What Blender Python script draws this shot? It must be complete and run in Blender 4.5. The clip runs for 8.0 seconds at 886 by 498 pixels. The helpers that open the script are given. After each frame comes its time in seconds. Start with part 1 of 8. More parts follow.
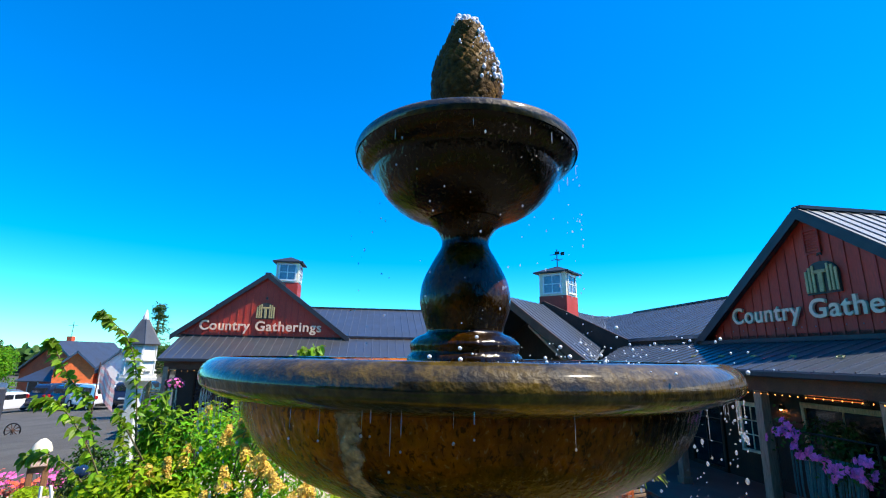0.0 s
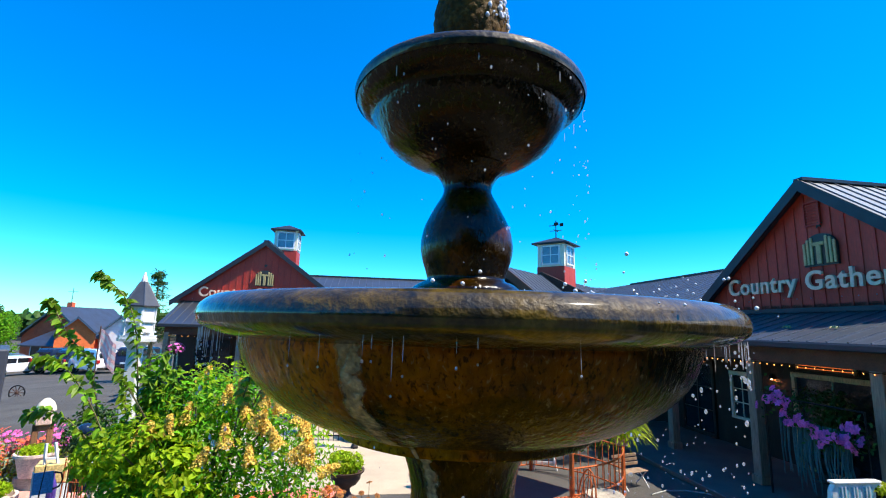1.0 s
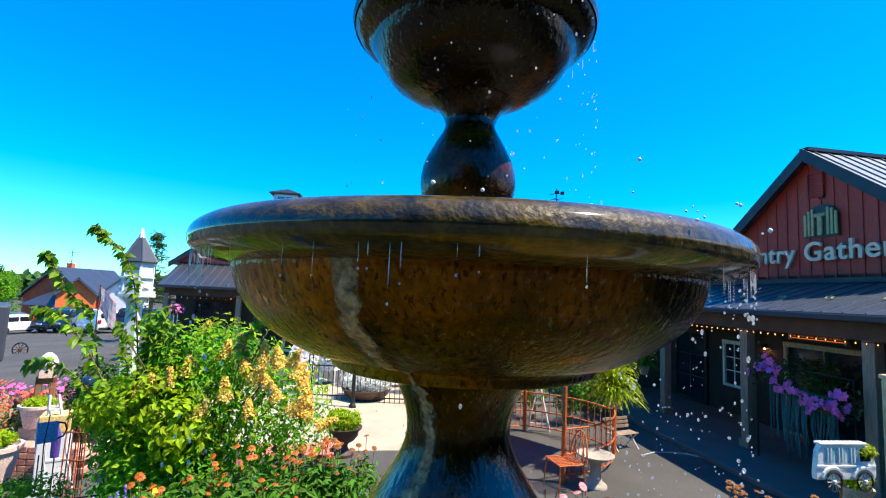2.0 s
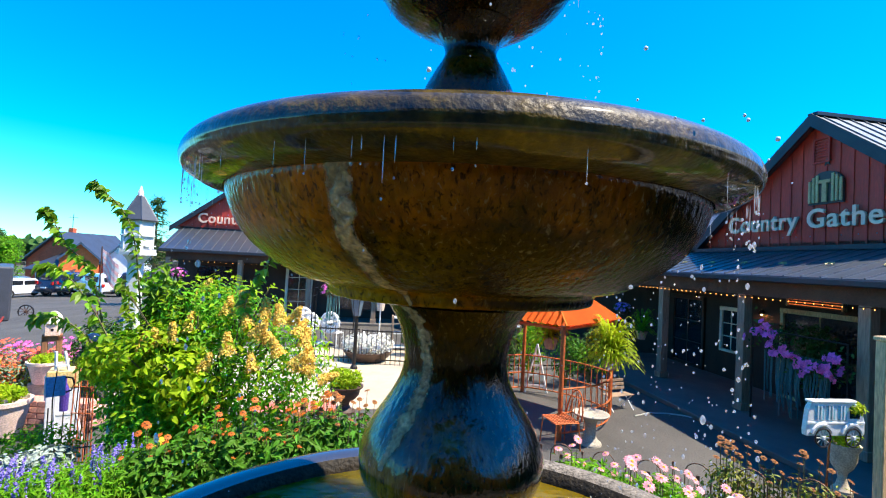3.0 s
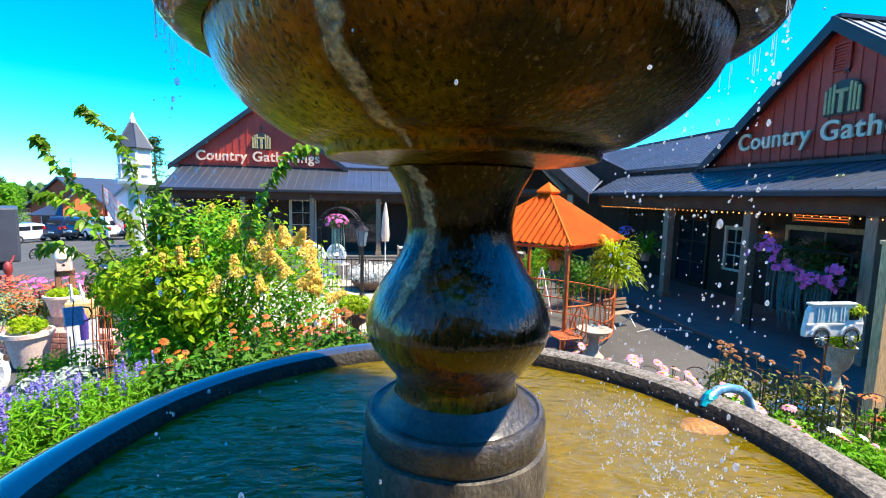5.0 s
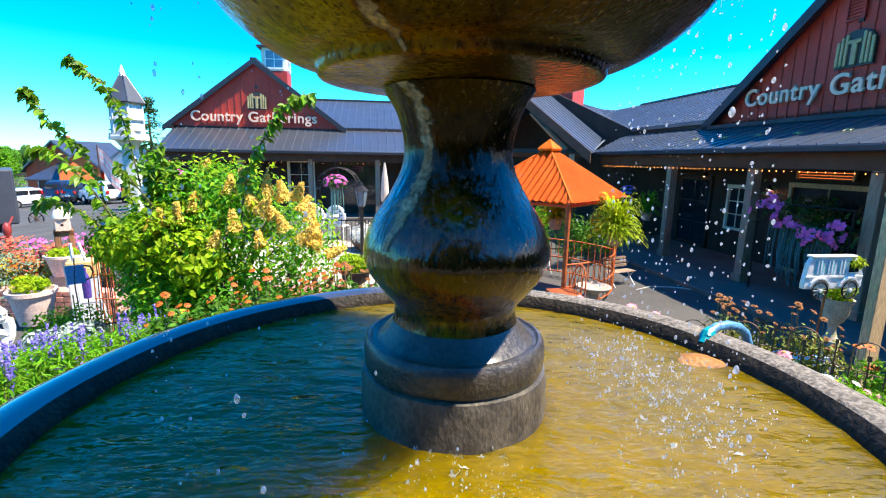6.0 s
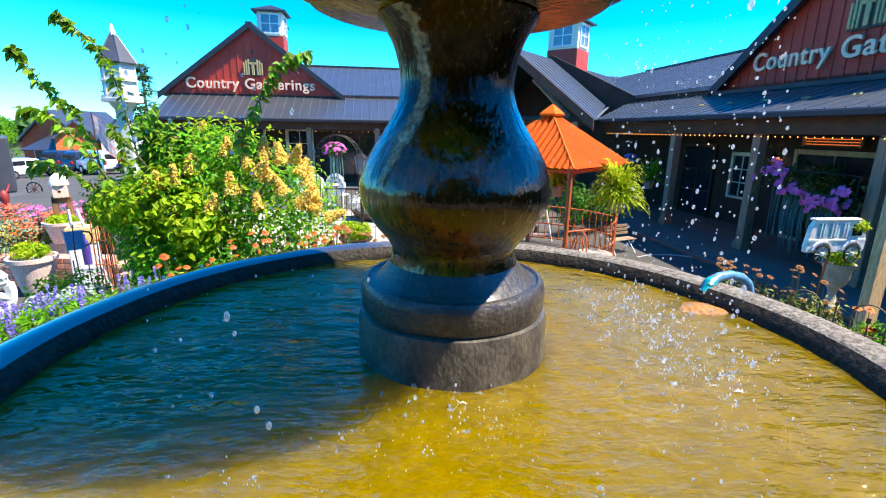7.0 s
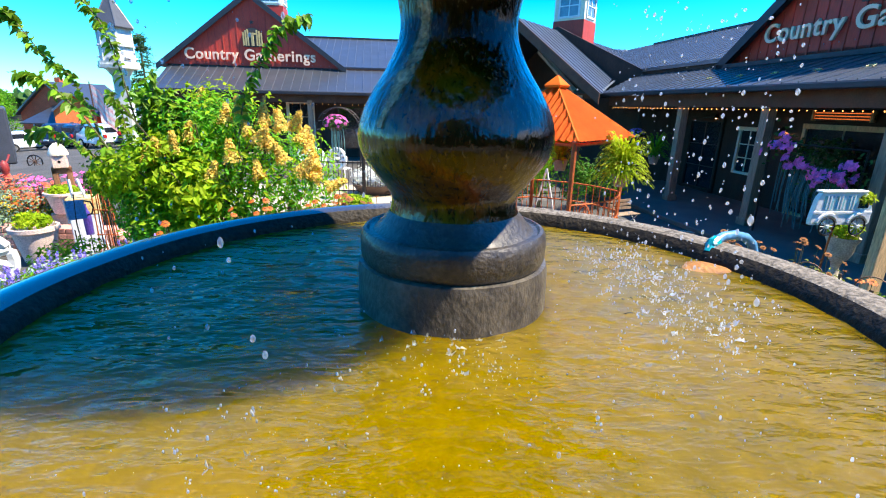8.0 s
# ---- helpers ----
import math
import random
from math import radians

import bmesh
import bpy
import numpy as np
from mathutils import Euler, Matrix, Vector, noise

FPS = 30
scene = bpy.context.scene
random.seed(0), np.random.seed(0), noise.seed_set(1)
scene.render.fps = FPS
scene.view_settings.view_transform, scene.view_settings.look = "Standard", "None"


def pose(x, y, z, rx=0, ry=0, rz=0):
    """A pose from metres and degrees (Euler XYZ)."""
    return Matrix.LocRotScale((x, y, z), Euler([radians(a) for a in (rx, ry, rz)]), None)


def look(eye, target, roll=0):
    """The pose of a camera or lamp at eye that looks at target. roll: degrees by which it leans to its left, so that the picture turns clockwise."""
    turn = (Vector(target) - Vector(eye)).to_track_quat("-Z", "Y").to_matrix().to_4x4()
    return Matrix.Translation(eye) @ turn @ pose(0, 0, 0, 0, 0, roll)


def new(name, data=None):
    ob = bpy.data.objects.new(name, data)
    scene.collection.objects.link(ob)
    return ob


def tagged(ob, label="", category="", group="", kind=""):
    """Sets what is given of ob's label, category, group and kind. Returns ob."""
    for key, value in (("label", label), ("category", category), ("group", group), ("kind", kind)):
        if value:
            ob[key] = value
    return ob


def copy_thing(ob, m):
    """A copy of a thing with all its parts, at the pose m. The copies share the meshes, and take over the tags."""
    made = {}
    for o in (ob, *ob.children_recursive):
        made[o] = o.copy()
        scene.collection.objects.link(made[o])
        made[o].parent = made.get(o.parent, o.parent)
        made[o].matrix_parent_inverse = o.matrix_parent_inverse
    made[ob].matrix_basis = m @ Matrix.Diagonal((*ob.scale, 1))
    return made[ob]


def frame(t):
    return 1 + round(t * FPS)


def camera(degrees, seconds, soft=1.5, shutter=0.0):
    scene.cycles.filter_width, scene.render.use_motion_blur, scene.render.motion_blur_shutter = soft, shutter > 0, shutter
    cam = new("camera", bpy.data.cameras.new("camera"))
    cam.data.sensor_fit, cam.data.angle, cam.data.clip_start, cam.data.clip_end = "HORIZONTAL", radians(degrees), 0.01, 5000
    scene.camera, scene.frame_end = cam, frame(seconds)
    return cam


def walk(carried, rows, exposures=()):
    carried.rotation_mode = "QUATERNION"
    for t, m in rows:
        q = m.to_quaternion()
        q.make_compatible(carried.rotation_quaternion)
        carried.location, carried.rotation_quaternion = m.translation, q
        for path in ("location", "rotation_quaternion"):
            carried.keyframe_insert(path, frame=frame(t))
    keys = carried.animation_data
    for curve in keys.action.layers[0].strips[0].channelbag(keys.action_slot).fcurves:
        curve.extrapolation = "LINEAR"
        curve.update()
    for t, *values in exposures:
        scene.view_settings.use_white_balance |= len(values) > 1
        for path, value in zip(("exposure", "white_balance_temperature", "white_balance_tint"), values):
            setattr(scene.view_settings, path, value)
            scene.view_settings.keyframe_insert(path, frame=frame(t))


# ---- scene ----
cam = camera(87.4, 8.0, soft=1.1)
METRES, EYE, TILT, LEAN, TURN = 0.72, 3.14, 13.0, -0.9, 0.0
ROWS = [
    (0.0, 0.0, 0.0, 0.0, 0.0, 0.0, -0.0),
    (0.5, -0.0038, 0.0145, -0.0432, -0.09, -1.68, -0.23),
    (1.0, -0.0112, 0.0359, -0.0995, -0.16, -3.56, -0.66),
    (1.5, -0.0144, 0.0609, -0.1616, -0.18, -5.56, -1.25),
    (3.0, 0.0033, 0.0735, -0.3632, 0.04, -11.37, -2.13),
    (3.5, 0.0047, 0.0725, -0.4293, 0.19, -13.58, -2.1),
    (4.0, 0.0017, 0.0734, -0.4876, 0.27, -15.52, -1.6),
    (4.5, 0.0064, 0.071, -0.5533, 0.14, -17.34, -0.8),
    (6.0, 0.021, 0.0531, -0.759, -0.05, -23.9, -0.0),
    (6.5, 0.0245, 0.0479, -0.824, -0.05, -25.84, -0.14),
    (7.0, 0.0293, 0.0425, -0.8811, 0.02, -27.39, 0.06),
    (7.5, 0.0319, 0.0309, -0.9329, 0.19, -28.81, -0.08),
    (8.0, 0.0362, 0.0168, -0.9791, 0.42, -30.2, -0.14),
]
walk(cam, [(t, pose(0, 0, EYE, TILT, LEAN, TURN) @ pose(METRES * x, METRES * y, METRES * z, 90 + pitch, roll, yaw)) for t, x, y, z, yaw, pitch, roll in ROWS],
     exposures=[(0.0, 0.9), (1.5, 1.0), (3.0, 1.3), (4.5, 1.45), (6.0, 1.5), (8.0, 1.45)])

# ---- daylight ----
SUN = Vector((0.500, -0.086, 0.861)).normalized()
world = bpy.data.worlds.new("sky")
scene.world = world
world.use_nodes = True
wn = world.node_tree
sky = wn.nodes.new("ShaderNodeTexSky")
sky.sky_type = 'NISHITA'
sky.sun_disc = False
sky.sun_elevation = math.asin(SUN.z)
sky.sun_rotation = math.atan2(SUN.x, SUN.y)
sky.altitude, sky.air_density, sky.dust_density, sky.ozone_density = 300, 1.0, 0.0, 6.0
wn.nodes["Background"].inputs[1].default_value = 0.15
hsv = wn.nodes.new("ShaderNodeHueSaturation")
hsv.inputs["Saturation"].default_value = 1.5
wn.links.new(sky.outputs[0], hsv.inputs["Color"])
tint = wn.nodes.new("ShaderNodeMix")
tint.data_type, tint.blend_type = 'RGBA', 'MULTIPLY'
tint.inputs[0].default_value = 1.0
tint.inputs[7].default_value = (0.34, 0.96, 1.06, 1)
wn.links.new(hsv.outputs[0], tint.inputs[6])
wn.links.new(tint.outputs[2], wn.nodes["Background"].inputs[0])
sun = new("sun", bpy.data.lights.new("sun", 'SUN'))
sun.data.energy, sun.data.angle, sun.data.color = 4.7, radians(0.53), (1.0, 0.90, 0.74)
sun.matrix_world = look((0, 0, 0), -SUN)
sun.location = (20, -8, 26)


# ---- materials ----
def mat(name, a, b=None, rough=0.6, metal=0.0, scale=3.0, bump=0.0, bump_scale=60.0, spec=0.5, island=0.0, stretch=(1, 1, 1), random_ob=0.0, coat=0.0, fine=0.35, translucent=0.0):
    """Colour from two scales of noise between a and b, with fine relief."""
    m = bpy.data.materials.new(name)
    m.use_nodes = True
    t = m.node_tree
    p = t.nodes["Principled BSDF"]
    b = b or tuple(c * 0.72 for c in a)
    co = t.nodes.new("ShaderNodeTexCoord")
    mp = t.nodes.new("ShaderNodeMapping")
    mp.inputs["Scale"].default_value = stretch
    t.links.new(co.outputs["Object"], mp.inputs[0])
    n1 = t.nodes.new("ShaderNodeTexNoise")
    n1.inputs["Scale"].default_value, n1.inputs["Detail"].default_value, n1.inputs["Roughness"].default_value = scale, 6, 0.6
    n2 = t.nodes.new("ShaderNodeTexNoise")
    n2.inputs["Scale"].default_value, n2.inputs["Detail"].default_value = bump_scale, 4
    for n in (n1, n2):
        t.links.new(mp.outputs[0], n.inputs["Vector"])
    r = t.nodes.new("ShaderNodeMapRange")
    r.inputs[1].default_value, r.inputs[2].default_value = 0.33, 0.67
    t.links.new(n1.outputs[0], r.inputs[0])
    mx = t.nodes.new("ShaderNodeMix")
    mx.data_type, mx.blend_type = 'RGBA', 'MIX'
    mx.inputs[6].default_value, mx.inputs[7].default_value = (*a, 1), (*b, 1)
    t.links.new(r.outputs[0], mx.inputs[0])
    f = t.nodes.new("ShaderNodeMapRange")
    f.inputs[1].default_value, f.inputs[2].default_value = 0.3, 0.7
    f.inputs[3].default_value, f.inputs[4].default_value = 1 - fine, 1 + fine
    t.links.new(n2.outputs[0], f.inputs[0])
    hs = t.nodes.new("ShaderNodeHueSaturation")
    t.links.new(mx.outputs[2], hs.inputs["Color"])
    value = f.outputs[0]
    if island or random_ob:
        src = t.nodes.new("ShaderNodeNewGeometry").outputs["Random Per Island"] if island else t.nodes.new("ShaderNodeObjectInfo").outputs["Random"]
        k = island or random_ob
        q = t.nodes.new("ShaderNodeMapRange")
        q.inputs[3].default_value, q.inputs[4].default_value = 1 - k, 1 + k
        t.links.new(src, q.inputs[0])
        mu = t.nodes.new("ShaderNodeMath")
        mu.operation = 'MULTIPLY'
        t.links.new(value, mu.inputs[0])
        t.links.new(q.outputs[0], mu.inputs[1])
        value = mu.outputs[0]
        h = t.nodes.new("ShaderNodeMapRange")
        h.inputs[3].default_value, h.inputs[4].default_value = 0.5 - 0.03 * k, 0.5 + 0.03 * k
        t.links.new(src, h.inputs[0])
        t.links.new(h.outputs[0], hs.inputs["Hue"])
    t.links.new(value, hs.inputs["Value"])
    t.links.new(hs.outputs[0], p.inputs["Base Color"])
    rr = t.nodes.new("ShaderNodeMapRange")
    rr.inputs[3].default_value, rr.inputs[4].default_value = max(0.02, rough - 0.12), min(1, rough + 0.12)
    t.links.new(n1.outputs[0], rr.inputs[0])
    t.links.new(rr.outputs[0], p.inputs["Roughness"])
    p.inputs["Metallic"].default_value = metal
    p.inputs["Specular IOR Level"].default_value = spec
    p.inputs["Coat Weight"].default_value = coat
    p.inputs["Coat Roughness"].default_value = 0.08
    if bump:
        bp = t.nodes.new("ShaderNodeBump")
        bp.inputs["Strength"].default_value, bp.inputs["Distance"].default_value = min(1, bump), 0.02
        t.links.new(n2.outputs[0], bp.inputs["Height"])
        t.links.new(bp.outputs[0], p.inputs["Normal"])
    if translucent:
        out = t.nodes["Material Output"]
        tr = t.nodes.new("ShaderNodeBsdfTranslucent")
        t.links.new(hs.outputs[0], tr.inputs[0])
        ms = t.nodes.new("ShaderNodeMixShader")
        ms.inputs[0].default_value = translucent
        t.links.new(p.outputs[0], ms.inputs[1])
        t.links.new(tr.outputs[0], ms.inputs[2])
        t.links.new(ms.outputs[0], out.inputs[0])
    return m


def glow(name, colour, strength):
    m = bpy.data.materials.new(name)
    m.use_nodes = True
    p = m.node_tree.nodes["Principled BSDF"]
    p.inputs["Base Color"].default_value = (*colour, 1)
    p.inputs["Emission Color"].default_value = (*colour, 1)
    p.inputs["Emission Strength"].default_value = strength
    return m


def clear(name, colour=(1, 1, 1), rough=0.0, ior=1.33):
    m = bpy.data.materials.new(name)
    m.use_nodes = True
    p = m.node_tree.nodes["Principled BSDF"]
    p.inputs["Base Color"].default_value = (*colour, 1)
    p.inputs["Transmission Weight"].default_value = 1.0
    p.inputs["Roughness"].default_value, p.inputs["IOR"].default_value = rough, ior
    return m


ASPHALT = mat("asphalt", (0.085, 0.078, 0.068), (0.052, 0.049, 0.044), rough=0.85, scale=0.6, bump=0.5, bump_scale=140)
CONCRETE = mat("pale_concrete", (0.50, 0.41, 0.29), (0.38, 0.31, 0.22), rough=0.85, scale=0.9, bump=0.3, bump_scale=90, fine=0.15)
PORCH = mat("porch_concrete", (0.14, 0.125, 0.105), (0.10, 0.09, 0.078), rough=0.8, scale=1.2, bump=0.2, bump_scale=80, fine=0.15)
SOIL = mat("soil", (0.07, 0.045, 0.03), (0.035, 0.022, 0.014), rough=0.95, scale=5, bump=1.0, bump_scale=40)


def wet_stone(name, relief=1.0, deep=0.0042, grain=64, dull=0.0, film=0.03, run=0.6, light=1.0, lichen=0.0):
    """Wet, stained cast stone: brown, rust and olive patches, streaky relief under a film of water."""
    m = bpy.data.materials.new(name)
    m.use_nodes = True
    t = m.node_tree
    p = t.nodes["Principled BSDF"]
    co = t.nodes.new("ShaderNodeTexCoord")
    a = t.nodes.new("ShaderNodeMapping")
    a.inputs["Scale"].default_value = (1, 1, 1.1)
    b = t.nodes.new("ShaderNodeMapping")
    b.inputs["Scale"].default_value = (1, 1, run)
    for q in (a, b):
        t.links.new(co.outputs["Object"], q.inputs[0])
    n1 = t.nodes.new("ShaderNodeTexNoise")
    n1.inputs["Scale"].default_value, n1.inputs["Detail"].default_value, n1.inputs["Roughness"].default_value, n1.inputs["Distortion"].default_value = 2.3, 3, 0.45, 0.3
    t.links.new(a.outputs[0], n1.inputs["Vector"])
    ramp = t.nodes.new("ShaderNodeValToRGB")
    stops = ((0.32, (0.012, 0.006, 0.0)), (0.46, (0.034, 0.016, 0.0)), (0.53, (0.060, 0.026, 0.0)), (0.59, (0.24, 0.068, 0.0)), (0.63, (0.13, 0.070, 0.0)), (0.72, (0.38, 0.24, 0.002)))
    while len(ramp.color_ramp.elements) < len(stops):
        ramp.color_ramp.elements.new(0.5)
    for e, (pos, c) in zip(ramp.color_ramp.elements, stops):
        e.position, e.color = pos, (*(light * q for q in c), 1)
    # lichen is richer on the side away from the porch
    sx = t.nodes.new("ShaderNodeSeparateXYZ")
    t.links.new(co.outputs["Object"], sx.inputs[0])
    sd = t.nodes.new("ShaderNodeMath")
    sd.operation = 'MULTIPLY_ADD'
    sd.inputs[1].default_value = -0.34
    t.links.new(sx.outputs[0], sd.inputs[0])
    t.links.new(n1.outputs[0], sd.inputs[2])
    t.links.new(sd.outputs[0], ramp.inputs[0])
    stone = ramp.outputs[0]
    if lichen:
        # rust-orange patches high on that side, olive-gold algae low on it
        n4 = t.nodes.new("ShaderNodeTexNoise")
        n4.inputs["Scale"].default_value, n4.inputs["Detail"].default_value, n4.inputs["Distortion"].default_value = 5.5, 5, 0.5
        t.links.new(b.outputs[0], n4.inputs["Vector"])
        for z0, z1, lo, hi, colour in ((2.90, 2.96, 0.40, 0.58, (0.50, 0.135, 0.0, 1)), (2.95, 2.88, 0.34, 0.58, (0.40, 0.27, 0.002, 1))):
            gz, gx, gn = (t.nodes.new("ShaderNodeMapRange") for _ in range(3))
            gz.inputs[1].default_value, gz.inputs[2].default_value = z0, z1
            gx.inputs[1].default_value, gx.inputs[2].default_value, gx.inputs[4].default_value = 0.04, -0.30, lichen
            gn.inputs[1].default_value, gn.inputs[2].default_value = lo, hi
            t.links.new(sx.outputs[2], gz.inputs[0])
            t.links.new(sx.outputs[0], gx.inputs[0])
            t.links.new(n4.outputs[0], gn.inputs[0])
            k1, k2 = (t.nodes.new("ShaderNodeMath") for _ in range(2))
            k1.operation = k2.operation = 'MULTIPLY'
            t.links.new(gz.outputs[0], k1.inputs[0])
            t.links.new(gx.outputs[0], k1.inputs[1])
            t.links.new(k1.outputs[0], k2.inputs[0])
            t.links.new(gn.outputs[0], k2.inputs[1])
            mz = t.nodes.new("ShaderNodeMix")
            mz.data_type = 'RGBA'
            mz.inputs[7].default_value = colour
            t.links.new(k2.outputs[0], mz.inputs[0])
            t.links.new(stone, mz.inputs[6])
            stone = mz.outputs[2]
    n2 = t.nodes.new("ShaderNodeTexNoise")
    n2.inputs["Scale"].default_value, n2.inputs["Detail"].default_value, n2.inputs["Roughness"].default_value = grain, 4, 0.5
    t.links.new(b.outputs[0], n2.inputs["Vector"])
    f = t.nodes.new("ShaderNodeMapRange")
    f.inputs[1].default_value, f.inputs[2].default_value, f.inputs[3].default_value, f.inputs[4].default_value = 0.34, 0.66, 0.72, 1.28
    t.links.new(n2.outputs[0], f.inputs[0])
    hs = t.nodes.new("ShaderNodeHueSaturation")
    t.links.new(stone, hs.inputs["Color"])
    t.links.new(f.outputs[0], hs.inputs["Value"])
    # fine dark pits, and sparse pale painted glints of wet relief, drawn out downwards
    n3 = t.nodes.new("ShaderNodeTexNoise")
    n3.inputs["Scale"].default_value, n3.inputs["Detail"].default_value, n3.inputs["Roughness"].default_value, n3.inputs["Distortion"].default_value = 95, 4, 0.65, 0.6
    t.links.new(b.outputs[0], n3.inputs["Vector"])
    shade_ = hs.outputs[0]
    for lo, hi, top, colour in ((0.47, 0.36, 0.80, (0.006, 0.003, 0.0, 1)), (0.59, 0.70, 0.40, (0.42 * light, 0.30 * light, 0.14 * light, 1))):
        g3 = t.nodes.new("ShaderNodeMapRange")
        g3.inputs[1].default_value, g3.inputs[2].default_value, g3.inputs[4].default_value = lo, hi, top
        t.links.new(n3.outputs[0], g3.inputs[0])
        mx = t.nodes.new("ShaderNodeMix")
        mx.data_type, mx.blend_type = 'RGBA', 'MIX'
        mx.inputs[7].default_value = colour
        t.links.new(g3.outputs[0], mx.inputs[0])
        t.links.new(shade_, mx.inputs[6])
        shade_ = mx.outputs[2]
    t.links.new(shade_, p.inputs["Base Color"])
    r = t.nodes.new("ShaderNodeMapRange")
    r.inputs[3].default_value, r.inputs[4].default_value = 0.03 + dull, 0.14 + dull
    t.links.new(n1.outputs[0], r.inputs[0])
    t.links.new(r.outputs[0], p.inputs["Roughness"])
    bp = t.nodes.new("ShaderNodeBump")
    bp.inputs["Strength"].default_value, bp.inputs["Distance"].default_value = relief, deep
    t.links.new(n2.outputs[0], bp.inputs["Height"])
    t.links.new(bp.outputs[0], p.inputs["Normal"])
    p.inputs["Specular IOR Level"].default_value = 0.13
    # the film of running water
    p.inputs["Coat Weight"].default_value = film
    p.inputs["Coat Roughness"].default_value = 0.05 + dull * 0.8
    p.inputs["Coat IOR"].default_value = 1.5
    bc = t.nodes.new("ShaderNodeBump")
    bc.inputs["Strength"].default_value, bc.inputs["Distance"].default_value = relief, deep * 0.8
    t.links.new(n2.outputs[0], bc.inputs["Height"])
    t.links.new(bc.outputs[0], p.inputs["Coat Normal"])
    return m


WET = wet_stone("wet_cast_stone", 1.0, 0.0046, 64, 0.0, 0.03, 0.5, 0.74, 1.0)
SLICK = wet_stone("slick_wet_stone", 1.0, 0.0046, 58, 0.06, 0.95, 0.4, 0.60)
# the film of water thins out on the column's neck
_t = SLICK.node_tree
_sx, _film = _t.nodes.new("ShaderNodeSeparateXYZ"), _t.nodes.new("ShaderNodeMapRange")
_film.inputs[1].default_value, _film.inputs[2].default_value, _film.inputs[3].default_value, _film.inputs[4].default_value = 2.53, 2.62, 0.95, 0.12
_t.links.new(_t.nodes["Texture Coordinate"].outputs["Object"], _sx.inputs[0])
_t.links.new(_sx.outputs[2], _film.inputs[0])
_t.links.new(_film.outputs[0], _t.nodes["Principled BSDF"].inputs["Coat Weight"])
DUSK = wet_stone("dark_wet_stone", 1.0, 0.0036, 64, 0.07, 0.30, 0.6, 0.34)
RIMSTONE = mat("lichen_stone", (0.105, 0.066, 0.005), (0.013, 0.011, 0.004), spec=0.15, coat=0.8, rough=0.5, scale=16, bump=0.28, bump_scale=70, fine=0.45)
CONESTONE = mat("mossy_cone_stone", (0.17, 0.088, 0.012), (0.055, 0.028, 0.005), spec=0.08, rough=0.55, scale=9, bump=0.3, bump_scale=80, fine=0.5)
PLINTHSTONE = mat("plinth_stone", (0.115, 0.095, 0.066), (0.030, 0.024, 0.018), rough=0.55, scale=12, stretch=(1, 1, 0.6), bump=0.22, bump_scale=95, coat=0.3, fine=0.4)
RINGSTONE = mat("ring_stone", (0.075, 0.060, 0.042), (0.018, 0.015, 0.012), rough=0.5, scale=14, bump=0.3, bump_scale=85, coat=0.35, fine=0.4)
RINGSTONE.node_tree.nodes["Principled BSDF"].inputs["Coat Roughness"].default_value = 0.22
BASINSTONE = mat("basin_stone", (0.21, 0.182, 0.145), (0.135, 0.114, 0.090), rough=0.75, spec=0.2, scale=26, bump=0.5, bump_scale=75, coat=1.0, fine=0.6)
# shade and sky sheen painted in away from the sun: dark stone, mirror coat
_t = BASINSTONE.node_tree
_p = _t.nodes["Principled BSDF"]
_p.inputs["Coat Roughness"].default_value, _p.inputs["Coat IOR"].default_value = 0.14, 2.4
_sx, _ns, _ad, _shade_side, _mx = (_t.nodes.new(k) for k in ("ShaderNodeSeparateXYZ", "ShaderNodeTexNoise", "ShaderNodeMath", "ShaderNodeMapRange", "ShaderNodeMix"))
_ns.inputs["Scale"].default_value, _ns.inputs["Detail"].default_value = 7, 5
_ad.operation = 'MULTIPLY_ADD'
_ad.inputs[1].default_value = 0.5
_shade_side.inputs[1].default_value, _shade_side.inputs[2].default_value = 0.12, -0.12
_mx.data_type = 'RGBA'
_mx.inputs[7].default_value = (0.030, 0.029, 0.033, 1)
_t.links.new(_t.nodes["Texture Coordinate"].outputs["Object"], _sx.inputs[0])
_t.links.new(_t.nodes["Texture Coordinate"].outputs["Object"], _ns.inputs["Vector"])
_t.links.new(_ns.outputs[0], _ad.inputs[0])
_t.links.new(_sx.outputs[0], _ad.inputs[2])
_t.links.new(_ad.outputs[0], _shade_side.inputs[0])
_t.links.new(_shade_side.outputs[0], _p.inputs["Coat Weight"])
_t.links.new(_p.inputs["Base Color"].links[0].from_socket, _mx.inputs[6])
_t.links.new(_shade_side.outputs[0], _mx.inputs[0])
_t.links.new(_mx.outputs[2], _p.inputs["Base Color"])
DARKLINE = mat("dark_waterline", (0.030, 0.022, 0.012), (0.010, 0.008, 0.005), rough=0.6, spec=0.2, scale=20, bump=0.4, bump_scale=60, fine=0.5)
STREAK = mat("lime_streak", (0.62, 0.45, 0.24), (0.26, 0.17, 0.07), rough=0.35, scale=22, bump=0.8, bump_scale=90, fine=0.6)
